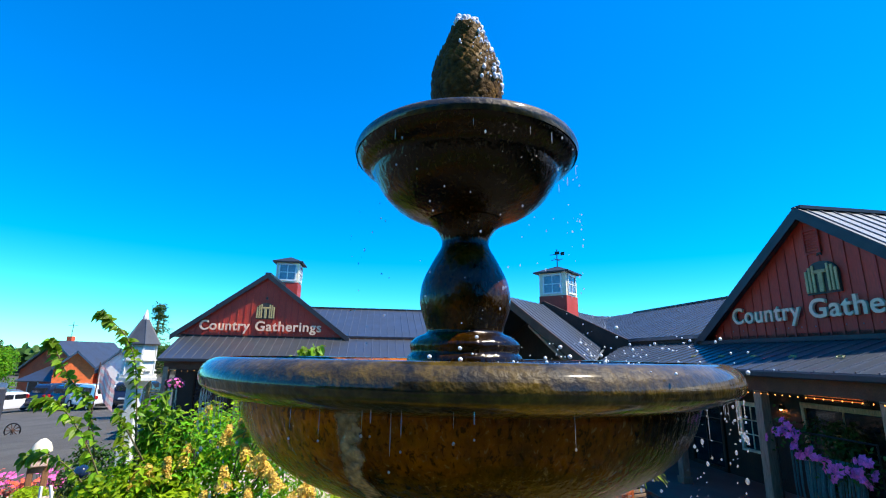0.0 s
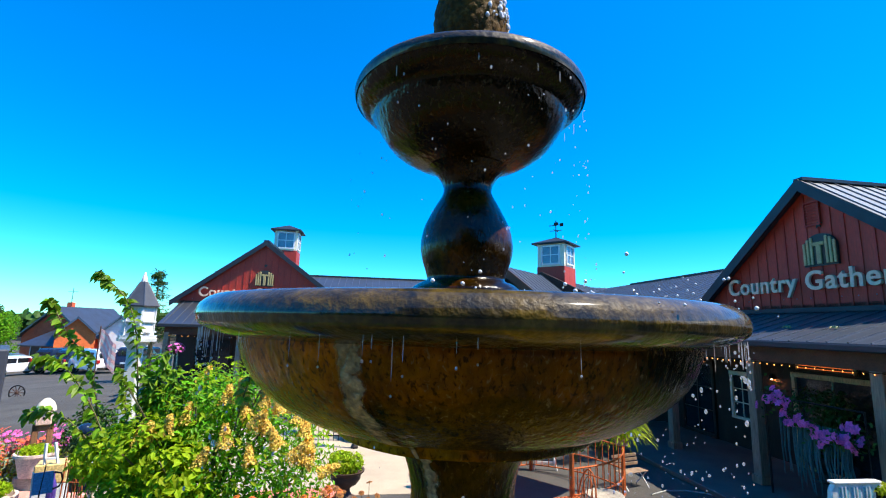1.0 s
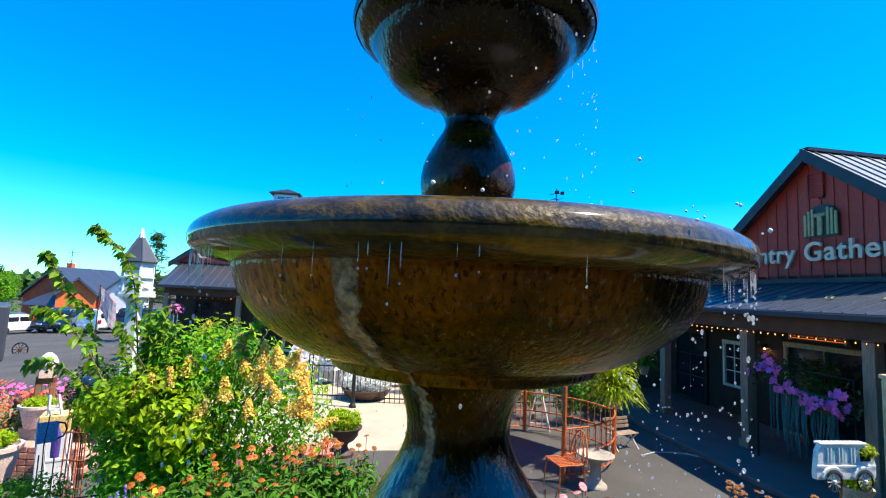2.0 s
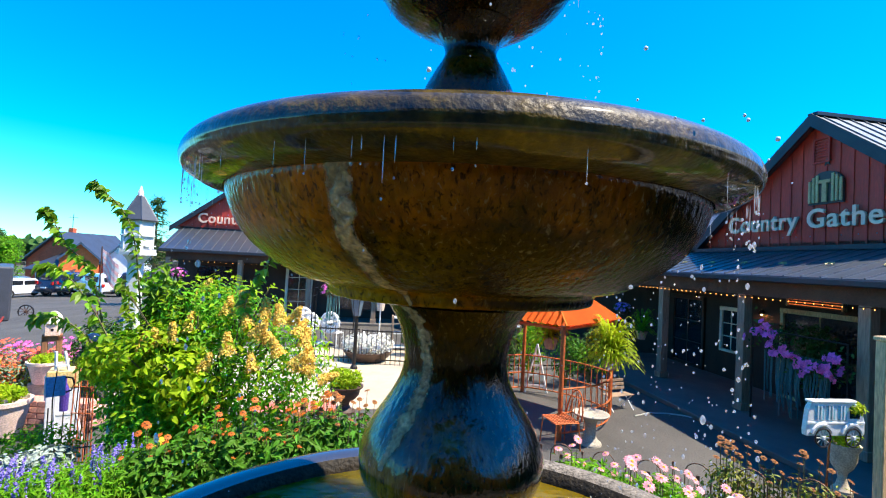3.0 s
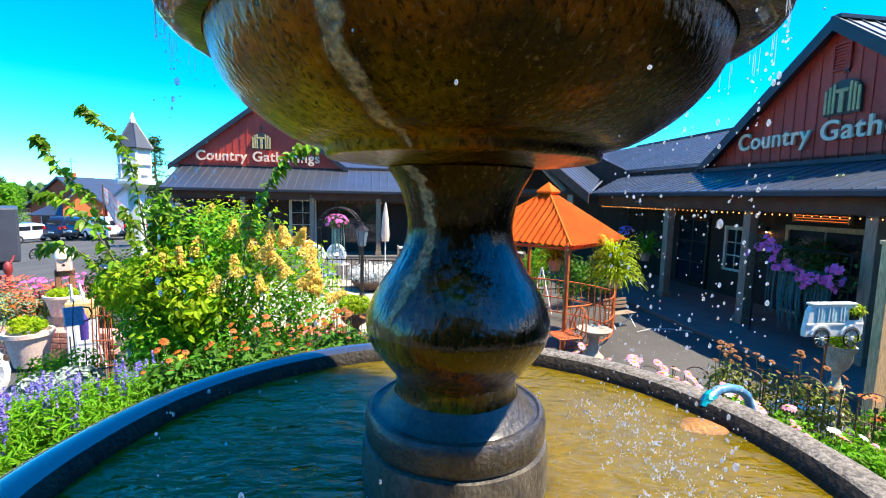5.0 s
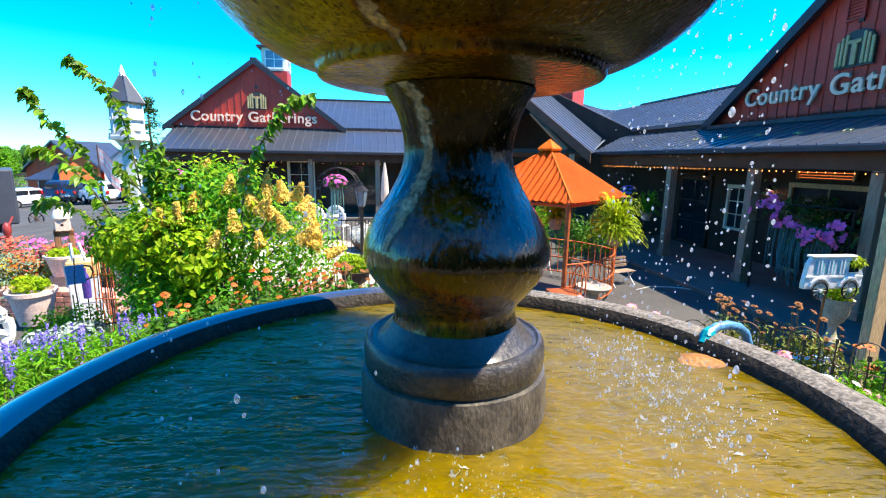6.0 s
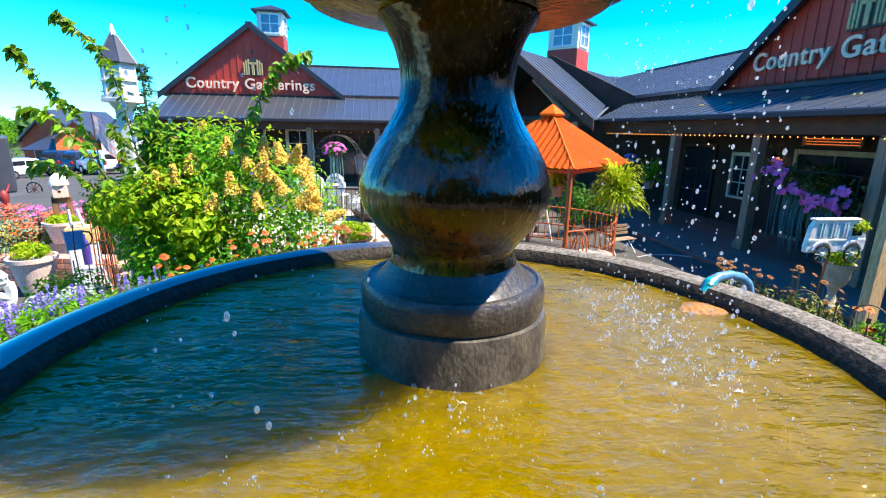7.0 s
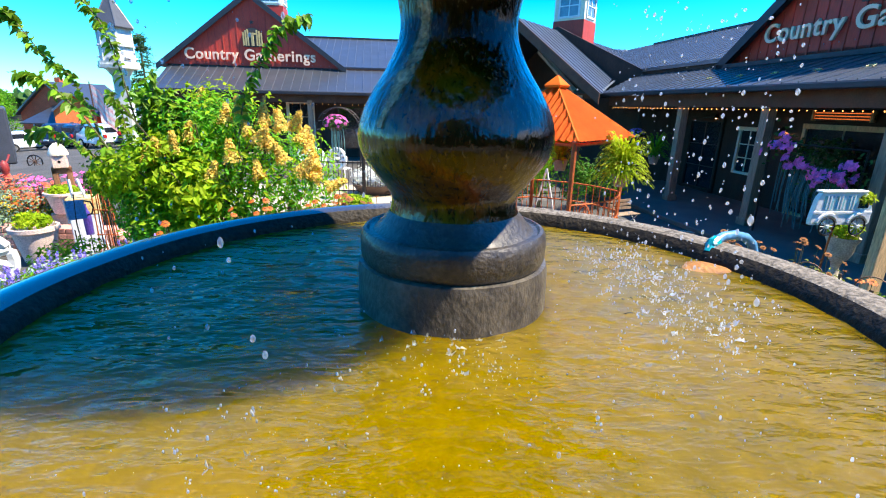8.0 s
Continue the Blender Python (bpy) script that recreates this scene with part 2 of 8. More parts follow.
# the run-off breaks up into ragged islands
_t = STREAK.node_tree
_n, _r, _tr, _mx = (_t.nodes.new(k) for k in ("ShaderNodeTexNoise", "ShaderNodeMapRange", "ShaderNodeBsdfTransparent", "ShaderNodeMixShader"))
_n.inputs["Scale"].default_value, _n.inputs["Detail"].default_value = 34, 8
_r.inputs[1].default_value, _r.inputs[2].default_value = 0.52, 0.95
_at, _sum = _t.nodes.new("ShaderNodeAttribute"), _t.nodes.new("ShaderNodeMath")
_at.attribute_name = "edge"
_sum.operation = 'MULTIPLY_ADD'
_sum.inputs[1].default_value = 0.42
_t.links.new(_t.nodes["Mapping"].outputs[0], _n.inputs["Vector"])
_t.links.new(_at.outputs["Fac"], _sum.inputs[0])
_t.links.new(_n.outputs[0], _sum.inputs[2])
_t.links.new(_sum.outputs[0], _r.inputs[0])
_t.links.new(_r.outputs[0], _mx.inputs[0])
_t.links.new(_tr.outputs[0], _mx.inputs[1])
_t.links.new(_t.nodes["Principled BSDF"].outputs[0], _mx.inputs[2])
_t.links.new(_mx.outputs[0], _t.nodes["Material Output"].inputs[0])
ROOF = mat("standing_seam_steel", (0.165, 0.19, 0.225), (0.125, 0.145, 0.17), rough=0.40, metal=0.85, scale=0.7, fine=0.06, bump_scale=20)
SEAM = mat("seam_steel", (0.22, 0.24, 0.27), (0.16, 0.175, 0.20), rough=0.35, metal=0.7, scale=2)
FASCIA = mat("dark_fascia", (0.022, 0.025, 0.032), (0.014, 0.016, 0.02), rough=0.5, scale=2)
REDBOARD = mat("red_board", (0.50, 0.040, 0.018), (0.40, 0.030, 0.015), rough=0.6, scale=1.2, stretch=(1, 1, 0.2), bump=0.2, bump_scale=30, fine=0.18, random_ob=0.07)
DARKWOOD = mat("dark_brown_siding", (0.048, 0.020, 0.009), (0.030, 0.013, 0.006), rough=0.7, scale=2, stretch=(1, 1, 0.2), bump=0.3)
POSTWOOD = mat("weathered_post", (0.34, 0.235, 0.15), (0.22, 0.15, 0.095), rough=0.75, scale=5, stretch=(1, 1, 0.12), bump=0.4, bump_scale=40)
BEAMWOOD = mat("stained_beam", (0.10, 0.042, 0.018), (0.065, 0.028, 0.014), rough=0.65, scale=3, bump=0.3)
TANWOOD = mat("tan_wood", (0.62, 0.43, 0.22), (0.5, 0.34, 0.17), rough=0.6, scale=4, stretch=(1, 1, 0.15), bump=0.3)
CREAM = mat("cream_paint", (0.85, 0.76, 0.56), (0.74, 0.66, 0.48), rough=0.5, scale=5, fine=0.1)
WHITE = mat("white_paint", (0.8, 0.8, 0.78), (0.66, 0.66, 0.63), rough=0.45, scale=6, fine=0.1, bump=0.1)
PANE = mat("dark_glass", (0.02, 0.025, 0.03), (0.012, 0.014, 0.018), rough=0.08, spec=0.8)
# the sky's reflection is put into this pane colour
SKYPANE = mat("sky_tint_glass", (0.16, 0.22, 0.27), (0.11, 0.15, 0.19), rough=0.06, spec=1.0)
IRON = mat("black_iron", (0.02, 0.02, 0.022), (0.035, 0.028, 0.022), rough=0.5, metal=0.6, scale=12)
RUST = mat("rusty_iron", (0.58, 0.13, 0.022), (0.38, 0.085, 0.02), rough=0.7, metal=0.2, scale=9, bump=0.3)
ORANGE = mat("orange_roof_paint", (0.88, 0.155, 0.004), (0.76, 0.12, 0.004), spec=0.2, rough=0.7, scale=3, fine=0.12)
SEA = mat("letter_white", (0.92, 0.60, 0.40), (0.80, 0.51, 0.34), rough=0.5, scale=6, fine=0.1)


# ---- mesh helpers ----
def mesh_of(bm, name, smooth=None):
    me = bpy.data.meshes.new(name)
    bm.normal_update()
    bm.to_mesh(me)
    bm.free()
    if smooth is not None:
        me.shade_smooth()
        if smooth < 180:
            me.set_sharp_from_angle(angle=radians(smooth))
    return me


def part(name, bm, material, parent=None, label="", smooth=None, m=None):
    """One mesh object under a thing or a part; takes a bmesh or a mesh."""
    me = bm if isinstance(bm, bpy.types.Mesh) else mesh_of(bm, name, smooth)
    if material and not me.materials:
        for one in (material if isinstance(material, (list, tuple)) else [material]):
            me.materials.append(one)
    ob = new(name, me)
    if parent:
        ob.parent = parent
    if m is not None:
        ob.matrix_basis = m
    return tagged(ob, label)


def thing(name, label, category, m=None, group="", kind=""):
    ob = tagged(new(name), label, category, group, kind)
    ob.empty_display_size = 0.1
    if m is not None:
        ob.matrix_basis = m
    return ob


def box(bm, x0, y0, z0, x1, y1, z1, bevel=0.0):
    vs = [bm.verts.new((x, y, z)) for x in (x0, x1) for y in (y0, y1) for z in (z0, z1)]
    fs = [bm.faces.new([vs[i] for i in f]) for f in ((0, 1, 3, 2), (4, 6, 7, 5), (0, 4, 5, 1), (2, 3, 7, 6), (0, 2, 6, 4), (1, 5, 7, 3))]
    if bevel:
        es = list({e for f in fs for e in f.edges})
        bmesh.ops.bevel(bm, geom=es, offset=bevel, segments=1, affect='EDGES', profile=0.5)
    return bm


def boxes(*args, bevel=0.0):
    bm = bmesh.new()
    for a in args:
        box(bm, *a, bevel=bevel)
    return bm


def lathe(profile, seg=64, wobble=0.0):
    """A turned body from (radius, height) pairs, bottom to top along the outside."""
    bm = bmesh.new()
    rings = []
    for r, z in profile:
        if r < 1e-5:
            rings.append([bm.verts.new((0, 0, z))])
        else:
            rings.append([bm.verts.new(((r + wobble * noise.noise((math.cos(a) * 3, math.sin(a) * 3, z * 8))) * math.cos(a), (r + wobble * noise.noise((math.cos(a) * 3, math.sin(a) * 3, z * 8 + 9))) * math.sin(a), z)) for a in (2 * math.pi * i / seg for i in range(seg))])
    for lo, hi in zip(rings, rings[1:]):
        for i in range(seg):
            j = (i + 1) % seg
            if len(lo) == 1 and len(hi) == 1:
                continue
            if len(lo) == 1:
                bm.faces.new((lo[0], hi[j], hi[i]))
            elif len(hi) == 1:
                bm.faces.new((lo[i], lo[j], hi[0]))
            else:
                bm.faces.new((lo[i], lo[j], hi[j], hi[i]))
    return bm


def smooth_profile(points, steps=5):
    """Catmull-Rom through (radius, height) pairs."""
    out = []
    p = [points[0], *points, points[-1]]
    for a, b, c, d in zip(p, p[1:], p[2:], p[3:]):
        for k in range(steps):
            t = k / steps
            out.append(tuple(max(0.0, 0.5 * (2 * b[i] + (c[i] - a[i]) * t + (2 * a[i] - 5 * b[i] + 4 * c[i] - d[i]) * t * t + (3 * b[i] - a[i] - 3 * c[i] + d[i]) * t ** 3)) if i == 0 else 0.5 * (2 * b[i] + (c[i] - a[i]) * t + (2 * a[i] - 5 * b[i] + 4 * c[i] - d[i]) * t * t + (3 * b[i] - a[i] - 3 * c[i] + d[i]) * t ** 3) for i in (0, 1)))
    return out + [points[-1]]


def tube(bm, points, r, sides=6, taper=1.0):
    """A round bar along points."""
    pts = [Vector(p) for p in points]
    rings = []
    for i, p in enumerate(pts):
        d = (pts[min(i + 1, len(pts) - 1)] - pts[max(i - 1, 0)]).normalized()
        u = d.cross(Vector((0, 0, 1)) if abs(d.z) < 0.9 else Vector((1, 0, 0))).normalized()
        v = d.cross(u)
        k = r * (1 + (taper - 1) * i / max(1, len(pts) - 1))
        rings.append([bm.verts.new(p + k * (math.cos(2 * math.pi * s / sides) * u + math.sin(2 * math.pi * s / sides) * v)) for s in range(sides)])
    for lo, hi in zip(rings, rings[1:]):
        for s in range(sides):
            bm.faces.new((lo[s], hi[s], hi[(s + 1) % sides], lo[(s + 1) % sides]))
    bm.faces.new(rings[0])
    bm.faces.new(rings[-1][::-1])
    return bm


def leaves(name, places, normals, sizes, width=0.5, droop=0.25, seed=1):
    """A mesh of many small folded leaves: one at each place, tip along a random way about its normal."""
    rng = np.random.default_rng(seed)
    P, N, S = np.asarray(places, float), np.asarray(normals, float), np.asarray(sizes, float)
    n = len(P)
    N = N / np.maximum(1e-6, np.linalg.norm(N, axis=1))[:, None]
    t = rng.normal(size=(n, 3))
    t -= (t * N).sum(1)[:, None] * N
    t /= np.maximum(1e-6, np.linalg.norm(t, axis=1))[:, None]
    b = np.cross(N, t)
    L, W = S[:, None], (S * width)[:, None] * 0.5
    up = N * L * 0.07
    c1, c2 = P + t * L * 0.32, P + t * L * 0.68 - N * L * droop * 0.4
    v = np.stack([P, c1 + b * W * 0.95 + up, c1, c1 - b * W * 0.95 + up, c2 + b * W * 0.72 + up, c2, c2 - b * W * 0.72 + up, P + t * L - N * L * droop], 1).reshape(-1, 3)
    i = (np.arange(n) * 8)[:, None]
    f = np.concatenate([i + np.array([q]) for q in ([0, 2, 1], [0, 3, 2], [7, 4, 5], [7, 5, 6])]).tolist()
    f += np.concatenate([i + np.array([q]) for q in ([1, 2, 5, 4], [2, 3, 6, 5])]).tolist()
    me = bpy.data.meshes.new(name)
    me.from_pydata(v.tolist(), [], f)
    return me


def blob_points(n, centres, seed=1, shell=0.55):
    """n points with outward normals in a union of ellipsoids (x, y, z, rx, ry, rz), mostly near their skins."""
    rng = np.random.default_rng(seed)
    C = np.array(centres, float)
    w = C[:, 3] * C[:, 4] + C[:, 4] * C[:, 5]
    pick = rng.choice(len(C), size=n, p=w / w.sum())
    d = rng.normal(size=(n, 3))
    d /= np.linalg.norm(d, axis=1)[:, None]
    r = shell + (1 - shell) * rng.random(n) ** 0.6
    r += rng.normal(size=n) * 0.06
    P = C[pick, :3] + d * C[pick, 3:] * r[:, None]
    N = d / C[pick, 3:]
    N /= np.linalg.norm(N, axis=1)[:, None]
    return P, N + rng.normal(size=(n, 3)) * 0.55 + np.array([0, 0, 0.45])
# ---- ground ----
AX, AY = 0.063, 1.377          # the fountain's axis


def ground_z(x, y):
    """A planted mound under the fountain on level asphalt."""
    r = math.hypot(x - AX, y - AY)
    k = min(1.0, max(0.0, (r - 1.5) / 5.0))
    # the car park falls away beyond the shop's corner
    return 1.15 * (1 - k * k * (3 - 2 * k)) - min(3.0, 0.075 * max(0.0, -x - 10.0))


def ground_sheet():
    radii = [0.0, 0.6, 1.0, 1.4] + [1.4 + 0.2 * i for i in range(1, 26)] + [7.5, 9, 12, 17, 25, 40, 70, 130, 300, 800, 2500]
    b = lathe([(r, 0.0) for r in radii], 120)
    for v in b.verts:
        v.co.z = ground_z(v.co.x + AX, v.co.y + AY)
    return b


ground = part("ground", ground_sheet(), ASPHALT, smooth=180, m=pose(AX, AY, 0))
tagged(ground, "grey asphalt yard running out to the car park", "ground", kind="structure")

bed = part("flower_bed", lathe([(r, ground_z(AX + r, AY) + (0.006 if r < 4.8 else -0.05)) for r in (0.9, 1.3, 1.7, 2.1, 2.5, 2.9, 3.3, 3.7, 4.1, 4.5, 4.75, 4.9)], 72, 0.05), SOIL, smooth=180, m=pose(AX, AY, 0.01))
tagged(bed, "dark soil of the raised round flower bed", "soil", kind="structure")

# ---- fountain ----
F = pose(AX, AY, 0)
fountain = thing("fountain", "three-tier brown cast-stone fountain, wet and mossy", "fountain", F)

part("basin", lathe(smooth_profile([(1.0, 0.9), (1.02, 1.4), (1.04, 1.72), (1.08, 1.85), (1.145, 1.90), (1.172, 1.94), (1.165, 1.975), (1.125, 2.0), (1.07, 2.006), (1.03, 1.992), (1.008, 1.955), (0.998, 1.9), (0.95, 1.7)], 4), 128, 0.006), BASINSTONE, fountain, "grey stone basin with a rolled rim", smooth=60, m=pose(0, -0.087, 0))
part("waterline", lathe(smooth_profile([(0.992, 1.90), (1.002, 1.957), (1.016, 1.981), (1.030, 1.996)], 3), 128, 0.006), DARKLINE, fountain, "dark line under the rim", smooth=60, m=pose(0, -0.087, 0))
part("basin_floor", lathe([(0.0, 1.68), (0.98, 1.70)], 64), SOIL, fountain, m=pose(0, -0.087, 0))
base_p = [(0.262, 1.68), (0.257, 1.8), (0.255, 2.04), (0.250, 2.066), (0.236, 2.070)]
part("plinth", lathe(base_p, 72, 0.003), PLINTHSTONE, fountain, "grey wet plinth standing in the pool", smooth=40)
part("plinth_ring", lathe([(0.232, 2.066), (0.241, 2.072), (0.2455, 2.082), (0.2465, 2.125), (0.243, 2.142), (0.236, 2.151), (0.228, 2.153), (0.222, 2.147), (0.212, 2.147), (0.203, 2.154), (0.186, 2.172), (0.168, 2.195)], 72, 0.003), RINGSTONE, fountain, "dark wet moulded ring", smooth=35)
ped = smooth_profile([(0.168, 2.19), (0.163, 2.22), (0.168, 2.245), (0.200, 2.285), (0.234, 2.335), (0.2455, 2.385), (0.232, 2.44), (0.205, 2.49), (0.172, 2.54), (0.147, 2.59), (0.138, 2.635), (0.143, 2.68), (0.158, 2.73), (0.178, 2.766), (0.19, 2.785)], 5)
part("lower_column", lathe(ped, 96, 0.002), SLICK, fountain, "vase-shaped wet brown column", smooth=70)
bowl = smooth_profile([(0.17, 2.785), (0.24, 2.797), (0.325, 2.803), (0.345, 2.809), (0.350, 2.826), (0.36, 2.834)], 3) + smooth_profile([(0.37, 2.837), (0.415, 2.847), (0.48, 2.883), (0.537, 2.928), (0.573, 2.978), (0.592, 3.03), (0.598, 3.047), (0.645, 3.058), (0.673, 3.074), (0.679, 3.092), (0.672, 3.112), (0.65, 3.128), (0.615, 3.128), (0.58, 3.110), (0.52, 3.04), (0.3, 2.95), (0.0, 2.93)], 4)
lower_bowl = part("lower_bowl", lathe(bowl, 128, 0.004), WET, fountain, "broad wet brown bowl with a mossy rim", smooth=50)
part("rim", lathe(smooth_profile([(0.597, 3.0425), (0.615, 3.0462), (0.646, 3.0535), (0.675, 3.0695), (0.6815, 3.082), (0.683, 3.094), (0.675, 3.114), (0.65, 3.131), (0.62, 3.131)], 4), 128, 0.0015), RIMSTONE, lower_bowl, "mossy rolled rim", smooth=70)
up = smooth_profile([(0.168, 3.10), (0.166, 3.135), (0.156, 3.15), (0.158, 3.175), (0.135, 3.195), (0.113, 3.205), (0.115, 3.225), (0.13, 3.27), (0.134, 3.31), (0.124, 3.36), (0.095, 3.42), (0.073, 3.462), (0.074, 3.49), (0.092, 3.52), (0.118, 3.54)], 4)
part("upper_column", lathe(up, 64, 0.002), DUSK, fountain, "small vase-shaped wet column", smooth=50)
ub = smooth_profile([(0.10, 3.535), (0.125, 3.545), (0.175, 3.565), (0.235, 3.605), (0.272, 3.655), (0.288, 3.69)], 4) + smooth_profile([(0.30, 3.70), (0.325, 3.715), (0.341, 3.738), (0.343, 3.752), (0.335, 3.768), (0.31, 3.778), (0.27, 3.765), (0.15, 3.72), (0.0, 3.70)], 4)
upper_bowl = part("upper_bowl", lathe(ub, 96, 0.003), DUSK, fountain, "small wet brown bowl", smooth=50)
part("rim", lathe(smooth_profile([(0.3425, 3.7335), (0.3455, 3.742), (0.3465, 3.752), (0.338, 3.77), (0.31, 3.7815)], 4), 96, 0.001), RIMSTONE, upper_bowl, "mossy rolled rim", smooth=70)


def finial():
    bm = lathe(smooth_profile([(0.075, 3.70), (0.08, 3.80), (0.095, 3.88), (0.111, 3.96), (0.112, 4.03), (0.098, 4.09), (0.072, 4.15), (0.05, 4.2), (0.042, 4.235), (0.0, 4.25)], 3), 40)
    # overlapping leaf scales of a carved pine cone
    for row in range(17):
        z = 3.90 + row * 0.0195
        r = np.interp(z, [3.88, 3.96, 4.03, 4.09, 4.15, 4.235], [0.095, 0.111, 0.112, 0.098, 0.072, 0.042])
        n = max(9, int(r * 165))
        for i in range(n):
            a = 2 * math.pi * (i + 0.5 * (row % 2)) / n
            w = 2.9 * r / n
            c, s = math.cos(a), math.sin(a)
            q = [(r, -w, z - 0.012), (r, w, z - 0.012), (r + 0.003, w * 0.8, z + 0.009), (r + 0.004, 0, z + 0.02), (r + 0.003, -w * 0.8, z + 0.009), (r + 0.007, 0, z + 0.003)]
            vs = [bm.verts.new((x * c - y * s, x * s + y * c, zz)) for x, y, zz in q]
            for k in range(5):
                bm.faces.new((vs[k], vs[(k + 1) % 5], vs[5]))
    return bm


part("finial", finial(), CONESTONE, fountain, "carved pine-cone finial with water welling from its tip", smooth=30)


def streak(profile, turns, w0, sway, lift):
    """A pale lime run-off that follows a turned profile."""
    bm = bmesh.new()
    edge = bm.verts.layers.float.new("edge")
    prev = None
    n = len(profile)
    for k, (r, z) in enumerate(profile):
        w = w0 * (0.9 + 0.3 * noise.noise((k * 0.45, w0, 1))) * min(1.0, 0.3 + 3.0 * k / n)
        a = float(np.interp(k / (n - 1), np.linspace(0, 1, len(turns)), turns)) + sway * noise.noise((k * 0.3, w0, 5))
        row = [bm.verts.new(((r + lift) * math.cos(radians(a + s * w)), (r + lift) * math.sin(radians(a + s * w)), z)) for s in (-1 - 0.3 * noise.noise((k, 1, 2)), -0.3, 0.4, 1 + 0.3 * noise.noise((k, 4, 2)))]
        row[1][edge] = row[2][edge] = 1.0
        if prev:
            for i in range(3):
                bm.faces.new((prev[i], prev[i + 1], row[i + 1], row[i]))
        prev = row
    return bm


part("lime_streak", streak([p for p in bowl if 2.80 < p[1] < 3.046 and p[0] > 0.34 and bowl.index(p) < 51], (-108.6, -111.4, -112.8, -111.3), 3.1, 0.9, 0.0055), STREAK, fountain, "pale lime run-off streak", smooth=180)
part("lime_streak", streak([p for p in ped if p[1] > 2.40], (-134, -128, -122, -124, -134), 10.0, 2.5, 0.003), STREAK, fountain, "pale lime run-off streak", smooth=180)


def water_mat(name, a, b, wave, strength):
    """Murky water: a soft cloudy body under a clear, rippled, mirror-like skin."""
    m = mat(name, a, b, rough=0.9, scale=2.2, spec=0.0, fine=0.12, bump_scale=18)
    t = m.node_tree
    p = t.nodes["Principled BSDF"]
    p.subsurface_method = 'BURLEY'
    p.inputs["Subsurface Weight"].default_value = 1.0
    p.inputs["Subsurface Radius"].default_value = (1.0, 0.85, 0.3)
    p.inputs["Subsurface Scale"].default_value = 0.32
    p.inputs["Coat Weight"].default_value = 1.0
    p.inputs["Coat IOR"].default_value = 1.42
    p.inputs["Coat Roughness"].default_value = 0.03
    co = t.nodes.new("ShaderNodeMapping")
    co.inputs["Scale"].default_value = (0.62, 1.35, 1.0)
    t.links.new(t.nodes["Texture Coordinate"].outputs["Object"], co.inputs[0])
    last = None
    for k, (size, deep) in enumerate(((wave, 0.032), (wave * 2.4, 0.007))):
        n = t.nodes.new("ShaderNodeTexNoise")
        n.inputs["Scale"].default_value, n.inputs["Detail"].default_value, n.inputs["Distortion"].default_value = size, 3, 0.25
        t.links.new(co.outputs[0], n.inputs["Vector"])
        bp = t.nodes.new("ShaderNodeBump")
        bp.inputs["Strength"].default_value, bp.inputs["Distance"].default_value = strength, deep
        t.links.new(n.outputs[0], bp.inputs["Height"])
        if last:
            t.links.new(last.outputs[0], bp.inputs["Normal"])
        last = bp
    t.links.new(last.outputs[0], p.inputs["Coat Normal"])
    return m


POOL = water_mat("ochre_pool_water", (0.172, 0.106, 0.0), (0.122, 0.082, 0.0), 12.0, 0.9)
BOWLWATER = water_mat("bowl_water", (0.10, 0.09, 0.05), (0.06, 0.05, 0.03), 14.0, 0.25)


def rippled_pool():
    """The pool's surface: small crossing waves and rings round the falling drops."""
    rg = random.Random(5)
    rings = []
    for i in range(46):
        a, d = radians(rg.gauss(15, 35) if i % 2 else rg.uniform(-180, 180)), rg.uniform(0.45, 0.85)
        rings.append((d * math.cos(a), d * math.sin(a) + 0.087, rg.uniform(0.02, 0.09)))
    b = lathe([(0.0, 1.948)] + [(0.2 + 0.804 * k / 110, 1.948) for k in range(111)], 300)
    for v in b.verts:
        x, y = v.co.x, v.co.y
        h = 0.0030 * noise.noise((x * 9, y * 11, 0)) + 0.0012 * noise.noise((x * 26 + 5, y * 28, 2)) + 0.0003 * noise.noise((x * 62, y * 62, 4))
        for cx, cy, w in rings:
            d = math.hypot(x - cx, y - cy)
            if d < w + 0.03:
                h += 0.0012 * math.cos(d * 260) * max(0.0, 1 - abs(d - w) / 0.03)
        v.co.z += h
    return b


pool = part("pool_water", rippled_pool(), POOL, m=pose(AX, AY - 0.087, 0), smooth=180)
tagged(pool, "murky ochre water rippled by falling drops", "water", kind="structure")
part("bowl_water", lathe([(0.0, 3.098), (0.3, 3.098), (0.58, 3.098)], 64), BOWLWATER, fountain, smooth=180)
part("upper_bowl_water", lathe([(0.0, 3.764), (0.28, 3.764)], 48), BOWLWATER, fountain, smooth=180)

# ---- shop buildings; their axes are turned 8.3 degrees ----
B = pose(0, 0, 0, 0, 0, 8.28)
EAVE = 2.97
LEAVE = 2.88


def clip(bm, planes):
    """Cuts off what lies behind each plane (point, normal), and closes the cut."""
    for co, no in planes:
        r = bmesh.ops.bisect_plane(bm, geom=list(bm.verts) + list(bm.edges) + list(bm.faces), plane_co=co, plane_no=no, clear_inner=True)
        cut = [e for e in r["geom_cut"] if isinstance(e, bmesh.types.BMEdge)]
        if cut:
            bmesh.ops.holes_fill(bm, edges=cut)
    return bm


